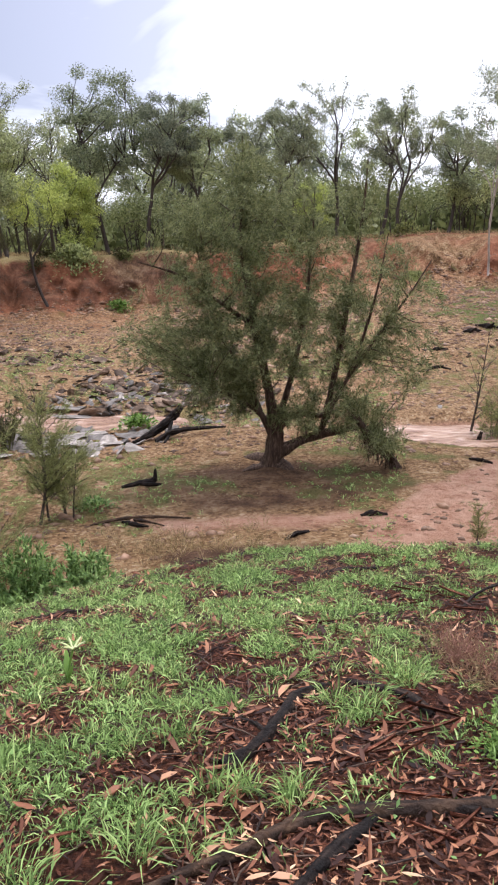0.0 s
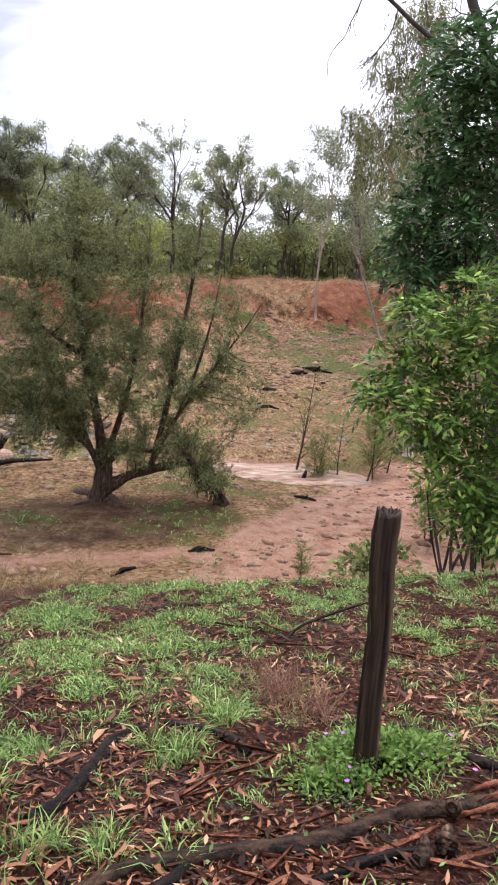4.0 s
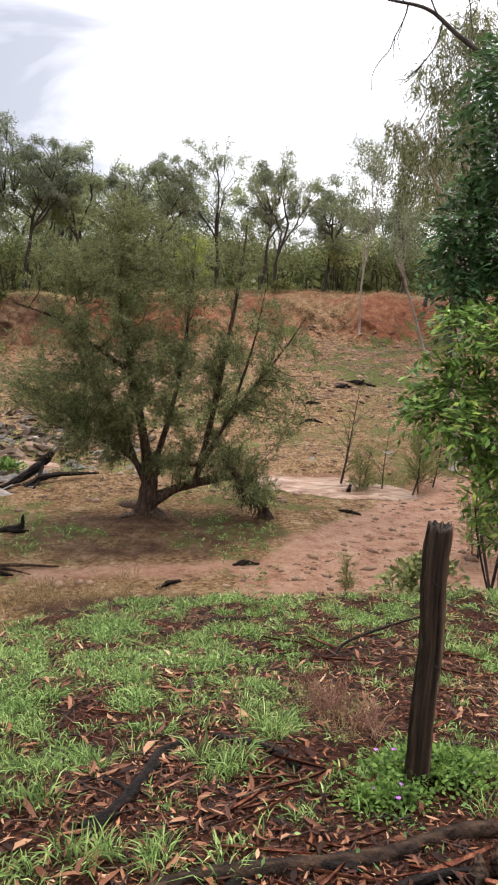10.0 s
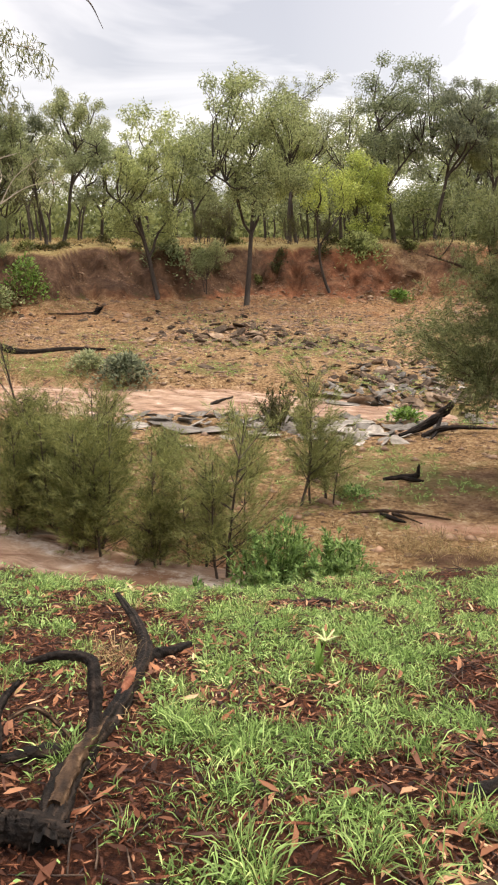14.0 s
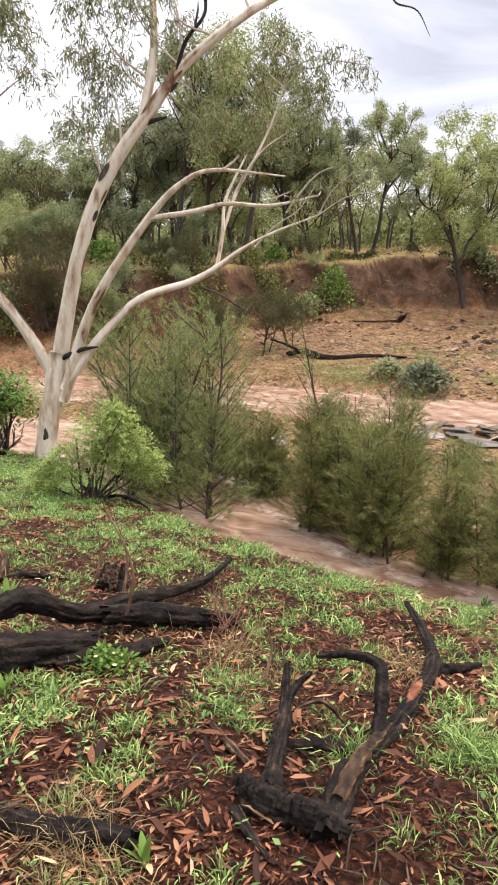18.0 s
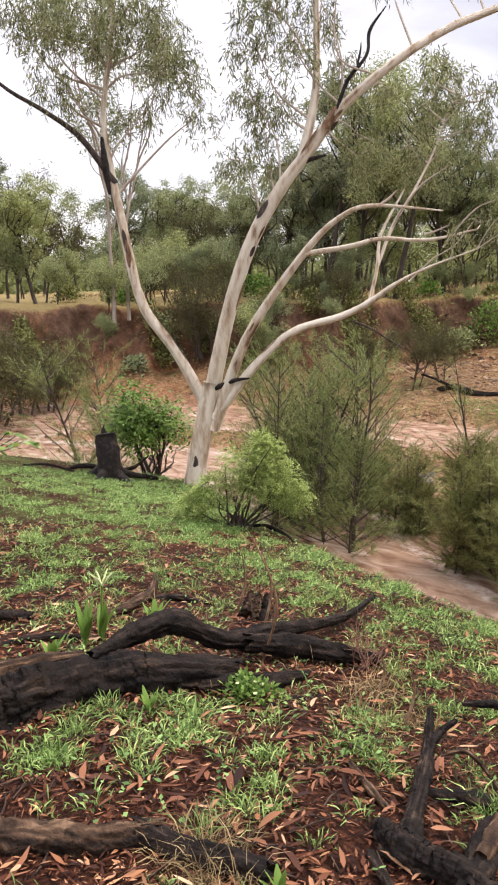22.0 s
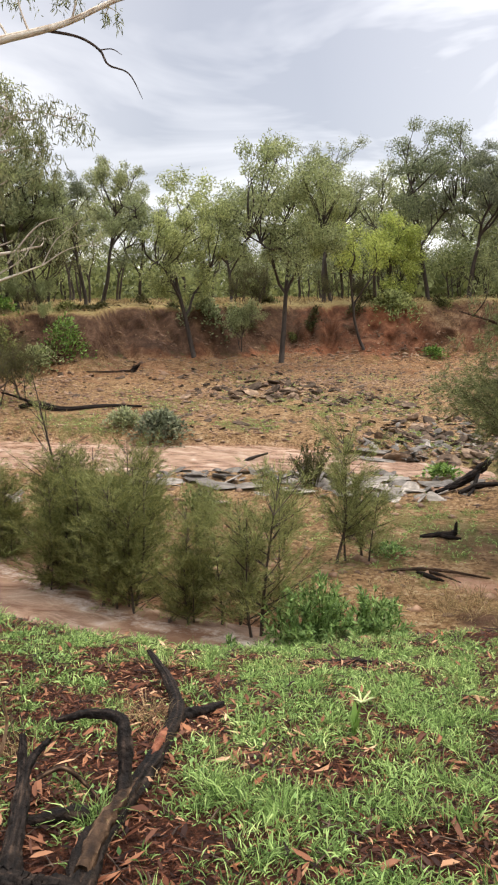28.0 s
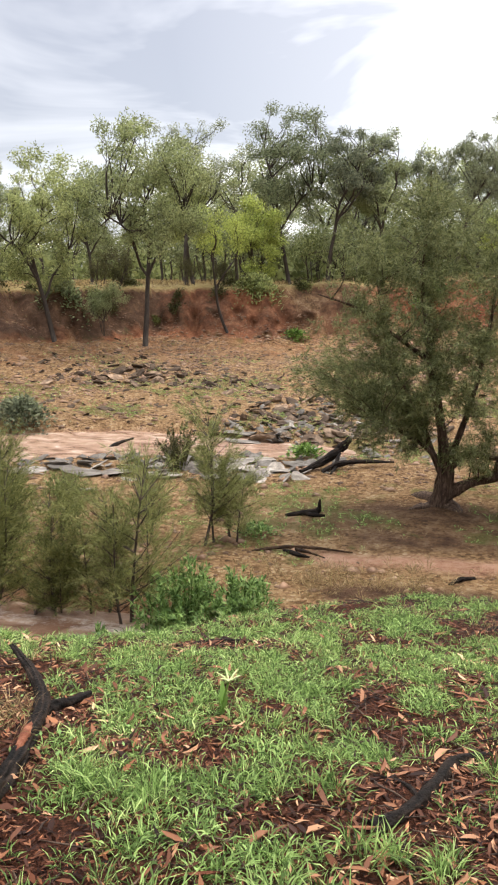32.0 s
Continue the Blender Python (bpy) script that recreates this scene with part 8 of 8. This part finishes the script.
for cx, cy, sx, sy, n, size, dark in ((-4.3, 25.2, 1.7, 2.0, 30, 0.50, True), (-3.6, 23.2, 1.6, 1.4, 26, 0.55, False), (-5.0, 17.3, 2.2, 0.5, 40, 0.56, False), (-3.0, 21.9, 1.0, 0.5, 14, 0.62, True), (-1.4, 23.4, 1.5, 1.5, 18, 0.5, True), (-0.4, 20.5, 1.2, 0.9, 12, 0.45, False), (-7.3, 17.2, 1.8, 1.2, 22, 0.5, False),
                                     (-10.6, 29.0, 1.3, 1.0, 26, 0.6, True), (-12.4, 28.0, 1.0, 0.8, 14, 0.5, True), (-8.6, 28.5, 1.0, 0.8, 10, 0.45, True), (-9.3, 19.2, 1.0, 0.6, 14, 0.45, True), (-10.6, 13.4, 1.4, 0.9, 12, 0.4, False), (-12, 24.6, 2.2, 0.4, 10, 0.35, True), (5.2, 21.0, 1.5, 0.5, 8, 0.3, False)):
    for k in range(n):
        lay_rock(stone.gauss(cx, sx * 0.85), stone.gauss(cy, sy * 0.85), size * stone.choice((0.35, 0.5, 0.75, 0.9)), dark, "dark angular river rock on the gravel" if dark else "flat wet grey slate slab on the creek bed", "dark rocks" if dark else "slate slabs")


# broad sheets of bare slate along the lower edge of the rapids
for x, y in ((-8.9, 16.5), (-8.2, 16.8), (-7.5, 16.4), (-6.8, 16.6), (-6.3, 17.2), (-5.7, 16.7), (-5.0, 17.4), (-4.5, 18.1), (-4.6, 16.9), (-3.9, 18.6), (-3.3, 17.7), (-2.8, 18.4), (-4.9, 21.6), (-4.2, 22.0), (-5.3, 22.4), (-3.3, 20.9)):
    ob = new("rock", stone.choice(ROCKS))
    ob.matrix_basis = pose(x, y, max(ground_z(x, y), WATER_Z) + 0.03, stone.uniform(-6, 6), stone.uniform(-6, 6), stone.uniform(-25, 25)) @ Matrix.Diagonal((stone.uniform(0.8, 1.3), stone.uniform(0.45, 0.8), stone.uniform(0.22, 0.34), 1))
    tagged(ob, "broad flat pale grey slate slab on the creek bed", "rock", "slate slabs")


def build_rubble():
    """Broken rock past the counted stones, joined."""
    for name, label, material, protos, fields in (
        ("rubble", "heaps of dark broken rock on the far slope", M_rock_dark, DARK_ROCKS, ((-3.9, 24.2, 2.0, 2.4, 210, 0.38), (-1.8, 22.6, 1.4, 1.0, 70, 0.40), (-10.8, 30.0, 2.4, 1.5, 130, 0.46), (-7.0, 29.5, 2.2, 1.2, 60, 0.32), (-13.5, 31, 3, 2, 60, 0.30), (7.0, 28, 2.0, 1.5, 30, 0.25), (-8.0, 26.0, 5.0, 2.6, 260, 0.20), (-10.0, 32.5, 7.0, 3.0, 320, 0.24), (-20, 29, 4, 3, 110, 0.24), (4.0, 30.0, 5.0, 4.0, 130, 0.20), (-3.0, 29.0, 4.0, 3.0, 160, 0.22))),
        ("slate_rubble", "pale wet slate fragments along the rapids", M_rock, ROCKS, ((-4.4, 22.4, 1.7, 0.8, 110, 0.42), (-3.6, 24.6, 1.5, 1.8, 110, 0.42), (-2.2, 20.0, 1.4, 0.6, 60, 0.40), (-6.6, 17.9, 2.2, 0.6, 150, 0.46), (-9.8, 17.2, 1.2, 0.5, 40, 0.36), (-4.0, 18.3, 1.4, 0.7, 70, 0.34)))):
        pieces = []
        for cx, cy, sx, sy, n, size in fields:
            for k in range(n):
                x, y, w = stone.gauss(cx, sx * 0.8), stone.gauss(cy, sy * 0.8), size * stone.choice((0.25, 0.35, 0.5, 0.7, 1.0))
                me = stone.choice(protos)
                v = np.empty(len(me.vertices) * 3, np.float32)
                me.vertices.foreach_get("co", v)
                f = np.empty(len(me.loops), np.int32)
                me.loops.foreach_get("vertex_index", f)
                m = np.array(pose(x, y, ground_z(x, y) - w * 0.03, stone.uniform(-34, 34), stone.uniform(-34, 34), stone.uniform(0, 360)) @ Matrix.Diagonal((w * stone.uniform(1, 1.9), w, w * stone.uniform(0.35, 0.7) * (0.5 if name == "slate_rubble" else 1.2), 1)))
                pieces.append((v.reshape(-1, 3) @ m[:3, :3].T + m[:3, 3], f.reshape(-1, 3)))
        tagged(new(name, mesh_of(name, *joined(pieces), material)), label, "rocks", kind="stuff")


build_rubble()


def build_twig_bush(x, y, h, n, seed):
    """A dead herb: a sheaf of bare reddish stems."""
    rng = np.random.default_rng(seed)
    ob = root("dead_twig_bush", x, y)
    tagged(ob, "bare reddish dead herb standing in the litter", "plant")
    limbs = []
    for k in range(n):
        a, out = rng.uniform(0, 6.28), rng.uniform(0.2, 1.0)
        tip = np.array([np.cos(a) * out * h * 0.8, np.sin(a) * out * h * 0.8, h * rng.uniform(0.4, 1.0)])
        foot = np.array([rng.normal(0, 0.05), rng.normal(0, 0.05), -0.02])
        mid = (foot + tip) / 2 + rng.normal(0, 0.02, 3)
        limbs.append((curve_points([foot, mid, tip], 4), (0.0022, 0.0012), 2))
        side = mid + rng.normal(0, 0.05, 3) + [0, 0, 0.06]
        limbs.append((np.array([mid, (mid + side) / 2, side]), (0.0014, 0.0008), 2))
    child("stem_spray", limbs_mesh("stem_spray", limbs, M_dead_twig, rng), ob)["kind"] = "stuff"


build_twig_bush(0.86, 3.08, 0.22, 70, 401)
build_twig_bush(0.95, 2.85, 0.18, 40, 402)
build_twig_bush(-2.5, 2.45, 0.26, 26, 403)


# ---- what nobody could count: grass, litter, twigs, pebbles ----
def spread_points(rng, n, x0, x1, y0, y1, density):
    x, y = rng.uniform(x0, x1, n), rng.uniform(y0, y1, n)
    keep = rng.random(n) < density(x, y)
    return x[keep], y[keep]


def near_bank(x, y):
    return smooth((0.62 - land(x, y)[1]) / 0.2) * (np.hypot(x, y) > 0.9)


def grass_cover(x, y):
    """Share of the bank that is green: most in the middle and towards the edge, least under the litter by the post."""
    dn = land(x, y)[1]
    cover = 0.28 + 0.37 * np.exp(-(((x + 0.7) / 1.9) ** 2 + ((y - 3.6) / 1.9) ** 2))
    cover = cover + 0.40 * smooth((dn - 0.005) / 0.10) + 0.26 * smooth((-3.0 - x) / 2.5) * smooth((y - 2.6) / 1.6)
    cover = cover + 0.20 * np.exp(-(((x + 0.7) / 0.9) ** 2 + ((y - 1.9) / 0.7) ** 2))
    cover = cover + 0.16 * np.exp(-((x - 0.15) ** 2 + (y - 2.1) ** 2) / 0.16)
    cover = cover + 0.06 * smooth((-0.9 - x) / 0.6) * smooth((2.4 - y) / 0.8)
    cover = cover - 0.42 * smooth((x - 0.75) / 0.5) * smooth((4.6 - y) / 0.9)
    cover = cover - 0.26 * np.exp(-(((x - 0.9) / 1.1) ** 2 + ((y - 2.2) / 1.2) ** 2)) - 0.24 * np.exp(-(((x + 1.75) / 0.75) ** 2 + ((y - 2.5) / 0.75) ** 2)) - 0.12 * np.exp(-(((x + 1.4) / 0.5) ** 2 + ((y - 1.7) / 0.5) ** 2))
    for lx, ly, r in ((0.15, 1.75, 0.5), (-0.25, 1.45, 0.45), (0.75, 2.0, 0.45), (-0.06, 2.28, 0.26), (0.12, 2.66, 0.24), (0.5, 2.7, 0.24)):
        cover = cover - 0.35 * np.exp(-((x - lx) ** 2 + (y - ly) ** 2) / r ** 2)
    cover = cover - 0.10 - 0.12 * smooth((-1.2 - x) / 0.5) * smooth((3.4 - y) / 0.8) + 0.06 * smooth((y - 3.2) / 1.0) * smooth((0.8 - x) / 0.5) + 0.16 * np.exp(-(((x + 0.75) / 0.5) ** 2 + ((y - 1.8) / 0.5) ** 2))
    return np.clip(cover, 0.05, 0.86)


def wood_gap(x, y):
    """Distance to the nearest log on the bank, over which no grass grows."""
    best = np.full(np.shape(x), 9.0)
    for x0, y0, x1, y1 in LOG_LINES:
        dx, dy = x1 - x0, y1 - y0
        s = np.clip(((x - x0) * dx + (y - y0) * dy) / (dx * dx + dy * dy + 1e-9), 0, 1)
        best = np.minimum(best, np.hypot(x - x0 - s * dx, y - y0 - s * dy))
    return best


def grass_density(x, y):
    tuft = 0.55 + fbm(x * 7.5, y * 7.5, 81, 3) * 2.7 + 0.75 * fbm(x * 2.2, y * 2.2, 82, 2)
    return smooth((tuft - 0.85 + grass_cover(x, y) * 0.95) / 0.26) * near_bank(x, y) * (0.12 + 0.88 * smooth((wood_gap(x, y + 0.02) - 0.06) / 0.07))


def tufts(rng, x, y, blades_each, h, width, lean, z_off=-0.005, wide=0.022):
    n = len(x)
    z = land(x, y)[0]
    m = n * blades_each
    size = np.repeat(h * rng.uniform(0.45, 1.35, n), blades_each)
    ox, oy = rng.normal(0, wide, m), rng.normal(0, wide, m)
    base = np.stack([np.repeat(x, blades_each) + ox, np.repeat(y, blades_each) + oy, np.repeat(z, blades_each) + z_off], 1)
    d = np.stack([rng.normal(0, lean, m) + ox * 14, rng.normal(0, lean, m) + oy * 14, np.ones(m)], 1)
    return blades(base, d, size * rng.uniform(0.5, 1.2, m), width, rng, droop=0.28)


TUSSOCK = (-1.1, 11.0)


def build_grass():
    rng = np.random.default_rng(301)
    x, y = spread_points(rng, 110000, -9.5, 5.5, 0.7, 7.5, grass_density)
    bx, by = spread_points(rng, 22000, -9.5, 7.5, -6, 0.7, grass_density)
    x, y = np.append(x, bx), np.append(y, by)
    v, f = tufts(rng, x, y, 8, 0.068, 0.0060, 0.85)
    tagged(new("grass", mesh_of("grass", v, f, M_grass)), "short wet green grass on the near bank", "grass", kind="stuff")
    # single clumps, each a fountain of blades
    x, y = spread_points(rng, 9000, -7.0, 4.5, 0.8, 6.6, lambda a, b: np.clip(grass_density(a, b) * 0.5 + 0.10, 0, 1) * near_bank(a, b) * (0.35 + 0.65 * smooth((a * -1 + 0.9) / 1.2 + (b - 2.6) / 1.5)) * smooth((wood_gap(a, b + 0.05) - 0.08) / 0.08))
    big = [np.array([-1.05, -0.85, -0.35, -0.1, 0.12, 1.70, 1.98, 0.55, -0.62, -0.4, -1.35, 0.3, 1.75, 2.3]), np.array([2.2, 2.15, 2.35, 2.0, 1.95, 2.43, 3.98, 2.85, 1.55, 1.72, 1.85, 2.6, 2.5, 3.0])]
    v1 = tufts(rng, x, y, 40, 0.085, 0.0046, 0.55, wide=0.024)
    v2 = tufts(rng, np.repeat(big[0], 5) + rng.normal(0, 0.05, 70), np.repeat(big[1], 5) + rng.normal(0, 0.05, 70), 34, 0.14, 0.0050, 0.55, wide=0.02)
    tagged(new("tall_grass", mesh_of("tall_grass", *joined([v1, v2]), M_grass)), "taller wet grass tufts in the litter", "grass", kind="stuff")
    # low round-leaved weeds between the tufts
    x, y = spread_points(rng, 60000, -11, 5, 0.8, 9, lambda a, b: near_bank(a, b) * smooth((fbm(a * 2.6, b * 2.6, 88, 3) + 0.10 + 0.16 * smooth((-1.5 - a) / 2)) * 5 - 0.35) * (0.2 + 0.5 * smooth((-0.6 - a) / 2.5)))
    n = len(x)
    p = np.stack([x, y, land(x, y)[0] + rng.uniform(0.008, 0.05, n)], 1)
    a = rng.uniform(0, 6.28, n)
    v, f = blades(p, np.stack([np.cos(a), np.sin(a), rng.normal(0.35, 0.3, n)], 1), rng.uniform(0.014, 0.034, n), rng.uniform(0.010, 0.017, n), FlatRng(rng))
    tagged(new("low_weeds", mesh_of("low_weeds", v, f, M_weed)), "low round-leaved green weeds among the grass", "weeds", kind="stuff")
    x, y = spread_points(rng, 900, -4, 3, 0.8, 6.5, lambda a, b: 0.5 * near_bank(a, b) * smooth((fbm(a, b, 85) + 0.02) * 6))
    dry = np.array([[0.85, 3.1], [0.9, 2.85], [0.8, 3.3], [-1.6, 0.95], [-1.5, 0.9], [-1.68, 0.98], [-1.95, 2.1], [-1.7, 2.75], [-2.25, 2.25]])
    dry = np.repeat(dry, 14, 0) + rng.normal(0, 0.06, (126, 2))
    v, f = tufts(rng, np.append(x[:240], dry[:, 0]), np.append(y[:240], dry[:, 1]), 14, 0.16, 0.0026, 0.9)
    tagged(new("dry_grass", mesh_of("dry_grass", v, f, M_straw)), "wisps of dry straw-coloured grass", "grass", kind="stuff")

    def bed_density(a, b):
        z, dn, sc, cd, lift = land(a, b)
        dd = np.hypot(a, b)
        return (dn > 0.9) * (cd < -0.6) * (sc < 0.1) * smooth((fbm(a * 0.5, b * 0.5, 41, 4) + 0.5 * fbm(a * 2.2, b * 2.2, 42, 3) + 0.03) * 7) * np.clip(1.1 - lift * 0.9, 0, 1) * (np.abs(np.degrees(np.arctan2(-a, b)) + 20) > 9)
    x, y = spread_points(rng, 36000, -22, 14, 8, 38, bed_density)
    v, f = tufts(rng, x, y, 7, 0.10, 0.014, 0.8)
    tagged(new("bed_grass", mesh_of("bed_grass", v, f, M_grass)), "low green weeds on the creek bed", "grass", kind="stuff")
    x, y = spread_points(rng, 5000, -24, 14, 9, 40, lambda a, b: 0.35 * (land(a, b)[1] > 0.9) * (land(a, b)[3] < -0.5))
    v, f = tufts(rng, x, y, 7, 0.16, 0.010, 0.8)
    tagged(new("bed_straw", mesh_of("bed_straw", v, f, M_straw)), "dry grass wisps on the creek bed", "grass", kind="stuff")
    tx, ty = rng.normal(TUSSOCK[0], 0.9, 90), rng.normal(TUSSOCK[1], 0.35, 90)
    v, f = tufts(rng, tx, ty, 22, 0.30, 0.007, 0.45, wide=0.03)
    tagged(new("dry_tussocks", mesh_of("dry_tussocks", v, f, M_straw)), "pale dry tussocks at the foot of the near bank", "grass", kind="stuff")
    x, y = spread_points(rng, 16000, -60, 30, 25, 80, lambda a, b: (land(a, b)[2] > 0.9) * 0.8)
    v, f = tufts(rng, x, y, 7, 0.32, 0.035, 0.7)
    tagged(new("pasture_grass", mesh_of("pasture_grass", v, f, M_straw)), "yellow pasture grass beyond the far bank", "grass", kind="stuff")


def lance_leaves(rng, pos, heading, length, width, curl=0.12):
    """Lance-shaped leaves of two halves folded along the midrib, with a lifted tip."""
    n = len(pos)
    d = np.stack([np.cos(heading), np.sin(heading), rng.normal(0, 0.07, n)], 1)
    side = np.stack([-np.sin(heading), np.cos(heading), rng.normal(0, 0.22, n)], 1)
    up = np.array([0, 0, 1.0])
    L, W = length[:, None], width[:, None]
    bend = rng.uniform(-0.2, 1.0, (n, 1)) * curl
    sweep = side * rng.normal(0, 0.10, (n, 1)) * L
    base = pos
    l1, r1 = (pos + d * L * 0.28 + s * side * W * 0.46 + up * W * 0.22 + sweep * 0.6 for s in (1, -1))
    l2, r2 = (pos + d * L * 0.66 + s * side * W * 0.40 + up * (W * 0.2 + bend * L * 0.25) + sweep for s in (1, -1))
    tip = pos + d * L + up * bend * L * 0.6
    v = np.stack([base, l1, l2, tip, r2, r1], 1).reshape(-1, 3)
    k = np.arange(n)[:, None] * 6
    return v, np.vstack([k + [0, 3, 2, 1], k + [0, 5, 4, 3]])


def build_litter():
    rng = np.random.default_rng(302)

    def dens(a, b):
        return near_bank(a, b) * np.clip(1.0 - 0.88 * grass_density(a, b), 0, 1) * np.clip(7.0 / (1 + np.hypot(a, b)) ** 1.25, 0.10, 1) * (1 - 0.35 * smooth((a - 0.3) / 0.6))
    x, y = spread_points(rng, 430000, -6, 6, 0.5, 6.5, lambda a, b: dens(a, b) * (0.35 + 0.65 * smooth(fbm(a * 3, b * 3, 86, 3) * 4 + 0.5)))
    n = len(x)
    a = rng.uniform(0, 6.28, n)
    pos = np.stack([x, y, land(x, y)[0] + rng.uniform(0.0, 0.014, n)], 1)
    d = np.stack([np.cos(a), np.sin(a), rng.normal(0.0, 0.18, n)], 1)
    size = rng.gamma(1.8, 0.010, n) + 0.007
    v, f = blades(pos, d, size, size * rng.uniform(0.12, 0.34, n), FlatRng(rng))
    tagged(new("leaf_shreds", mesh_of("leaf_shreds", v, f, M_shreds)), "dark wet crumbs of rotting leaves and bark on the bank", "leaf litter", kind="stuff")
    x, y = spread_points(rng, 120000, -6, 6, 0.5, 6.5, lambda a, b: dens(a, b) * (0.3 + 0.7 * smooth(fbm(a * 1.8, b * 1.8, 87, 3) * 5 + 0.5)))
    bx, by = spread_points(rng, 16000, -8, 8, -6, 0.5, dens)
    x, y = np.append(x, bx), np.append(y, by)
    n = len(x)
    pos = np.stack([x, y, land(x, y)[0] + rng.uniform(0.003, 0.024, n)], 1)
    length = np.clip(rng.gamma(2.4, 0.0140, n), 0.012, 0.12)
    v, f = lance_leaves(rng, pos, rng.uniform(0, 6.28, n), length, np.clip(length * np.where(rng.random(n) < 0.11, rng.uniform(0.26, 0.38, n), rng.uniform(0.09, 0.26, n)), 0.0035, 0.019), 0.34)
    tagged(new("leaf_litter", mesh_of("leaf_litter", v, f, M_litter)), "wet red-brown fallen gum leaves covering the bank", "leaf litter", kind="stuff")
    x, y = spread_points(rng, 5200, -5, 5, 0.6, 6.0, lambda p, q: near_bank(p, q) * 0.6)
    pieces = []
    zs = land(x, y)[0] + 0.012
    for px, py, z in zip(x, y, zs):
        L, t = rng.uniform(0.05, 0.22), rng.uniform(0, 6.28)
        e2 = np.array([np.cos(t), np.sin(t), rng.normal(0, 0.05)]) * L
        p = np.array([px, py, z])
        pieces.append(tube(np.array([p - e2 / 2, p + rng.normal(0, 0.006, 3), p + e2 / 2]), (0.003, 0.0035, 0.002), 4))
    tagged(new("twig_litter", mesh_of("twig_litter", *joined(pieces), M_wood_grey)), "thin fallen twigs in the leaf litter", "twigs", kind="stuff")


def build_pebbles():
    """Loose stones of the creek bed and the far slope."""
    rng = np.random.default_rng(303)

    def dens(a, b):
        z, dn, sc, cd, lift = land(a, b)
        rubble = 0.35 + 0.65 * smooth((fbm(a * 0.4, b * 0.4, 95, 3) + 0.04) * 7)
        return (dn > 0.95) * (cd < 0.1) * (sc < 0.5) * (np.hypot((a - 0.4) * 0.8, (b - 14.1) * 1.35) > 2.9) * rubble * np.clip(0.35 + lift * 1.2, 0, 1)
    x, y = spread_points(rng, 80000, -26, 16, 8.5, 43, dens)
    n = len(x)
    r = rng.gamma(1.6, 0.022, n) + 0.015
    octa = np.array([(1, 0, 0), (0, 1, 0), (-1, 0, 0), (0, -1, 0), (0, 0, 1), (0, 0, -1)], float)
    faces = np.array([(0, 1, 4), (1, 2, 4), (2, 3, 4), (3, 0, 4), (1, 0, 5), (2, 1, 5), (3, 2, 5), (0, 3, 5)])
    t = rng.uniform(0, 6.28, n)
    v = octa[None] * rng.uniform(0.6, 1.3, (n, 6, 1)) * r[:, None, None] * np.array([1.3, 1.0, 0.55])
    c, s = np.cos(t)[:, None], np.sin(t)[:, None]
    v = np.stack([v[..., 0] * c - v[..., 1] * s, v[..., 0] * s + v[..., 1] * c, v[..., 2]], -1)
    v = v + np.stack([x, y, land(x, y)[0]], 1)[:, None]
    f = faces[None] + (np.arange(n) * 6)[:, None, None]
    tagged(new("river_stones", mesh_of("river_stones", v.reshape(-1, 3), f.reshape(-1, 3), M_pebble)), "loose brown stones on the creek bed and slope", "stones", kind="stuff")


M_pebble = mat("brown_stones", [(0.09, 0.046, 0.026), (0.22, 0.125, 0.070), (0.34, 0.225, 0.14)], scale=0.9, rough=0.6, bump=0, island=0.4)
build_grass()
build_litter()
build_pebbles()
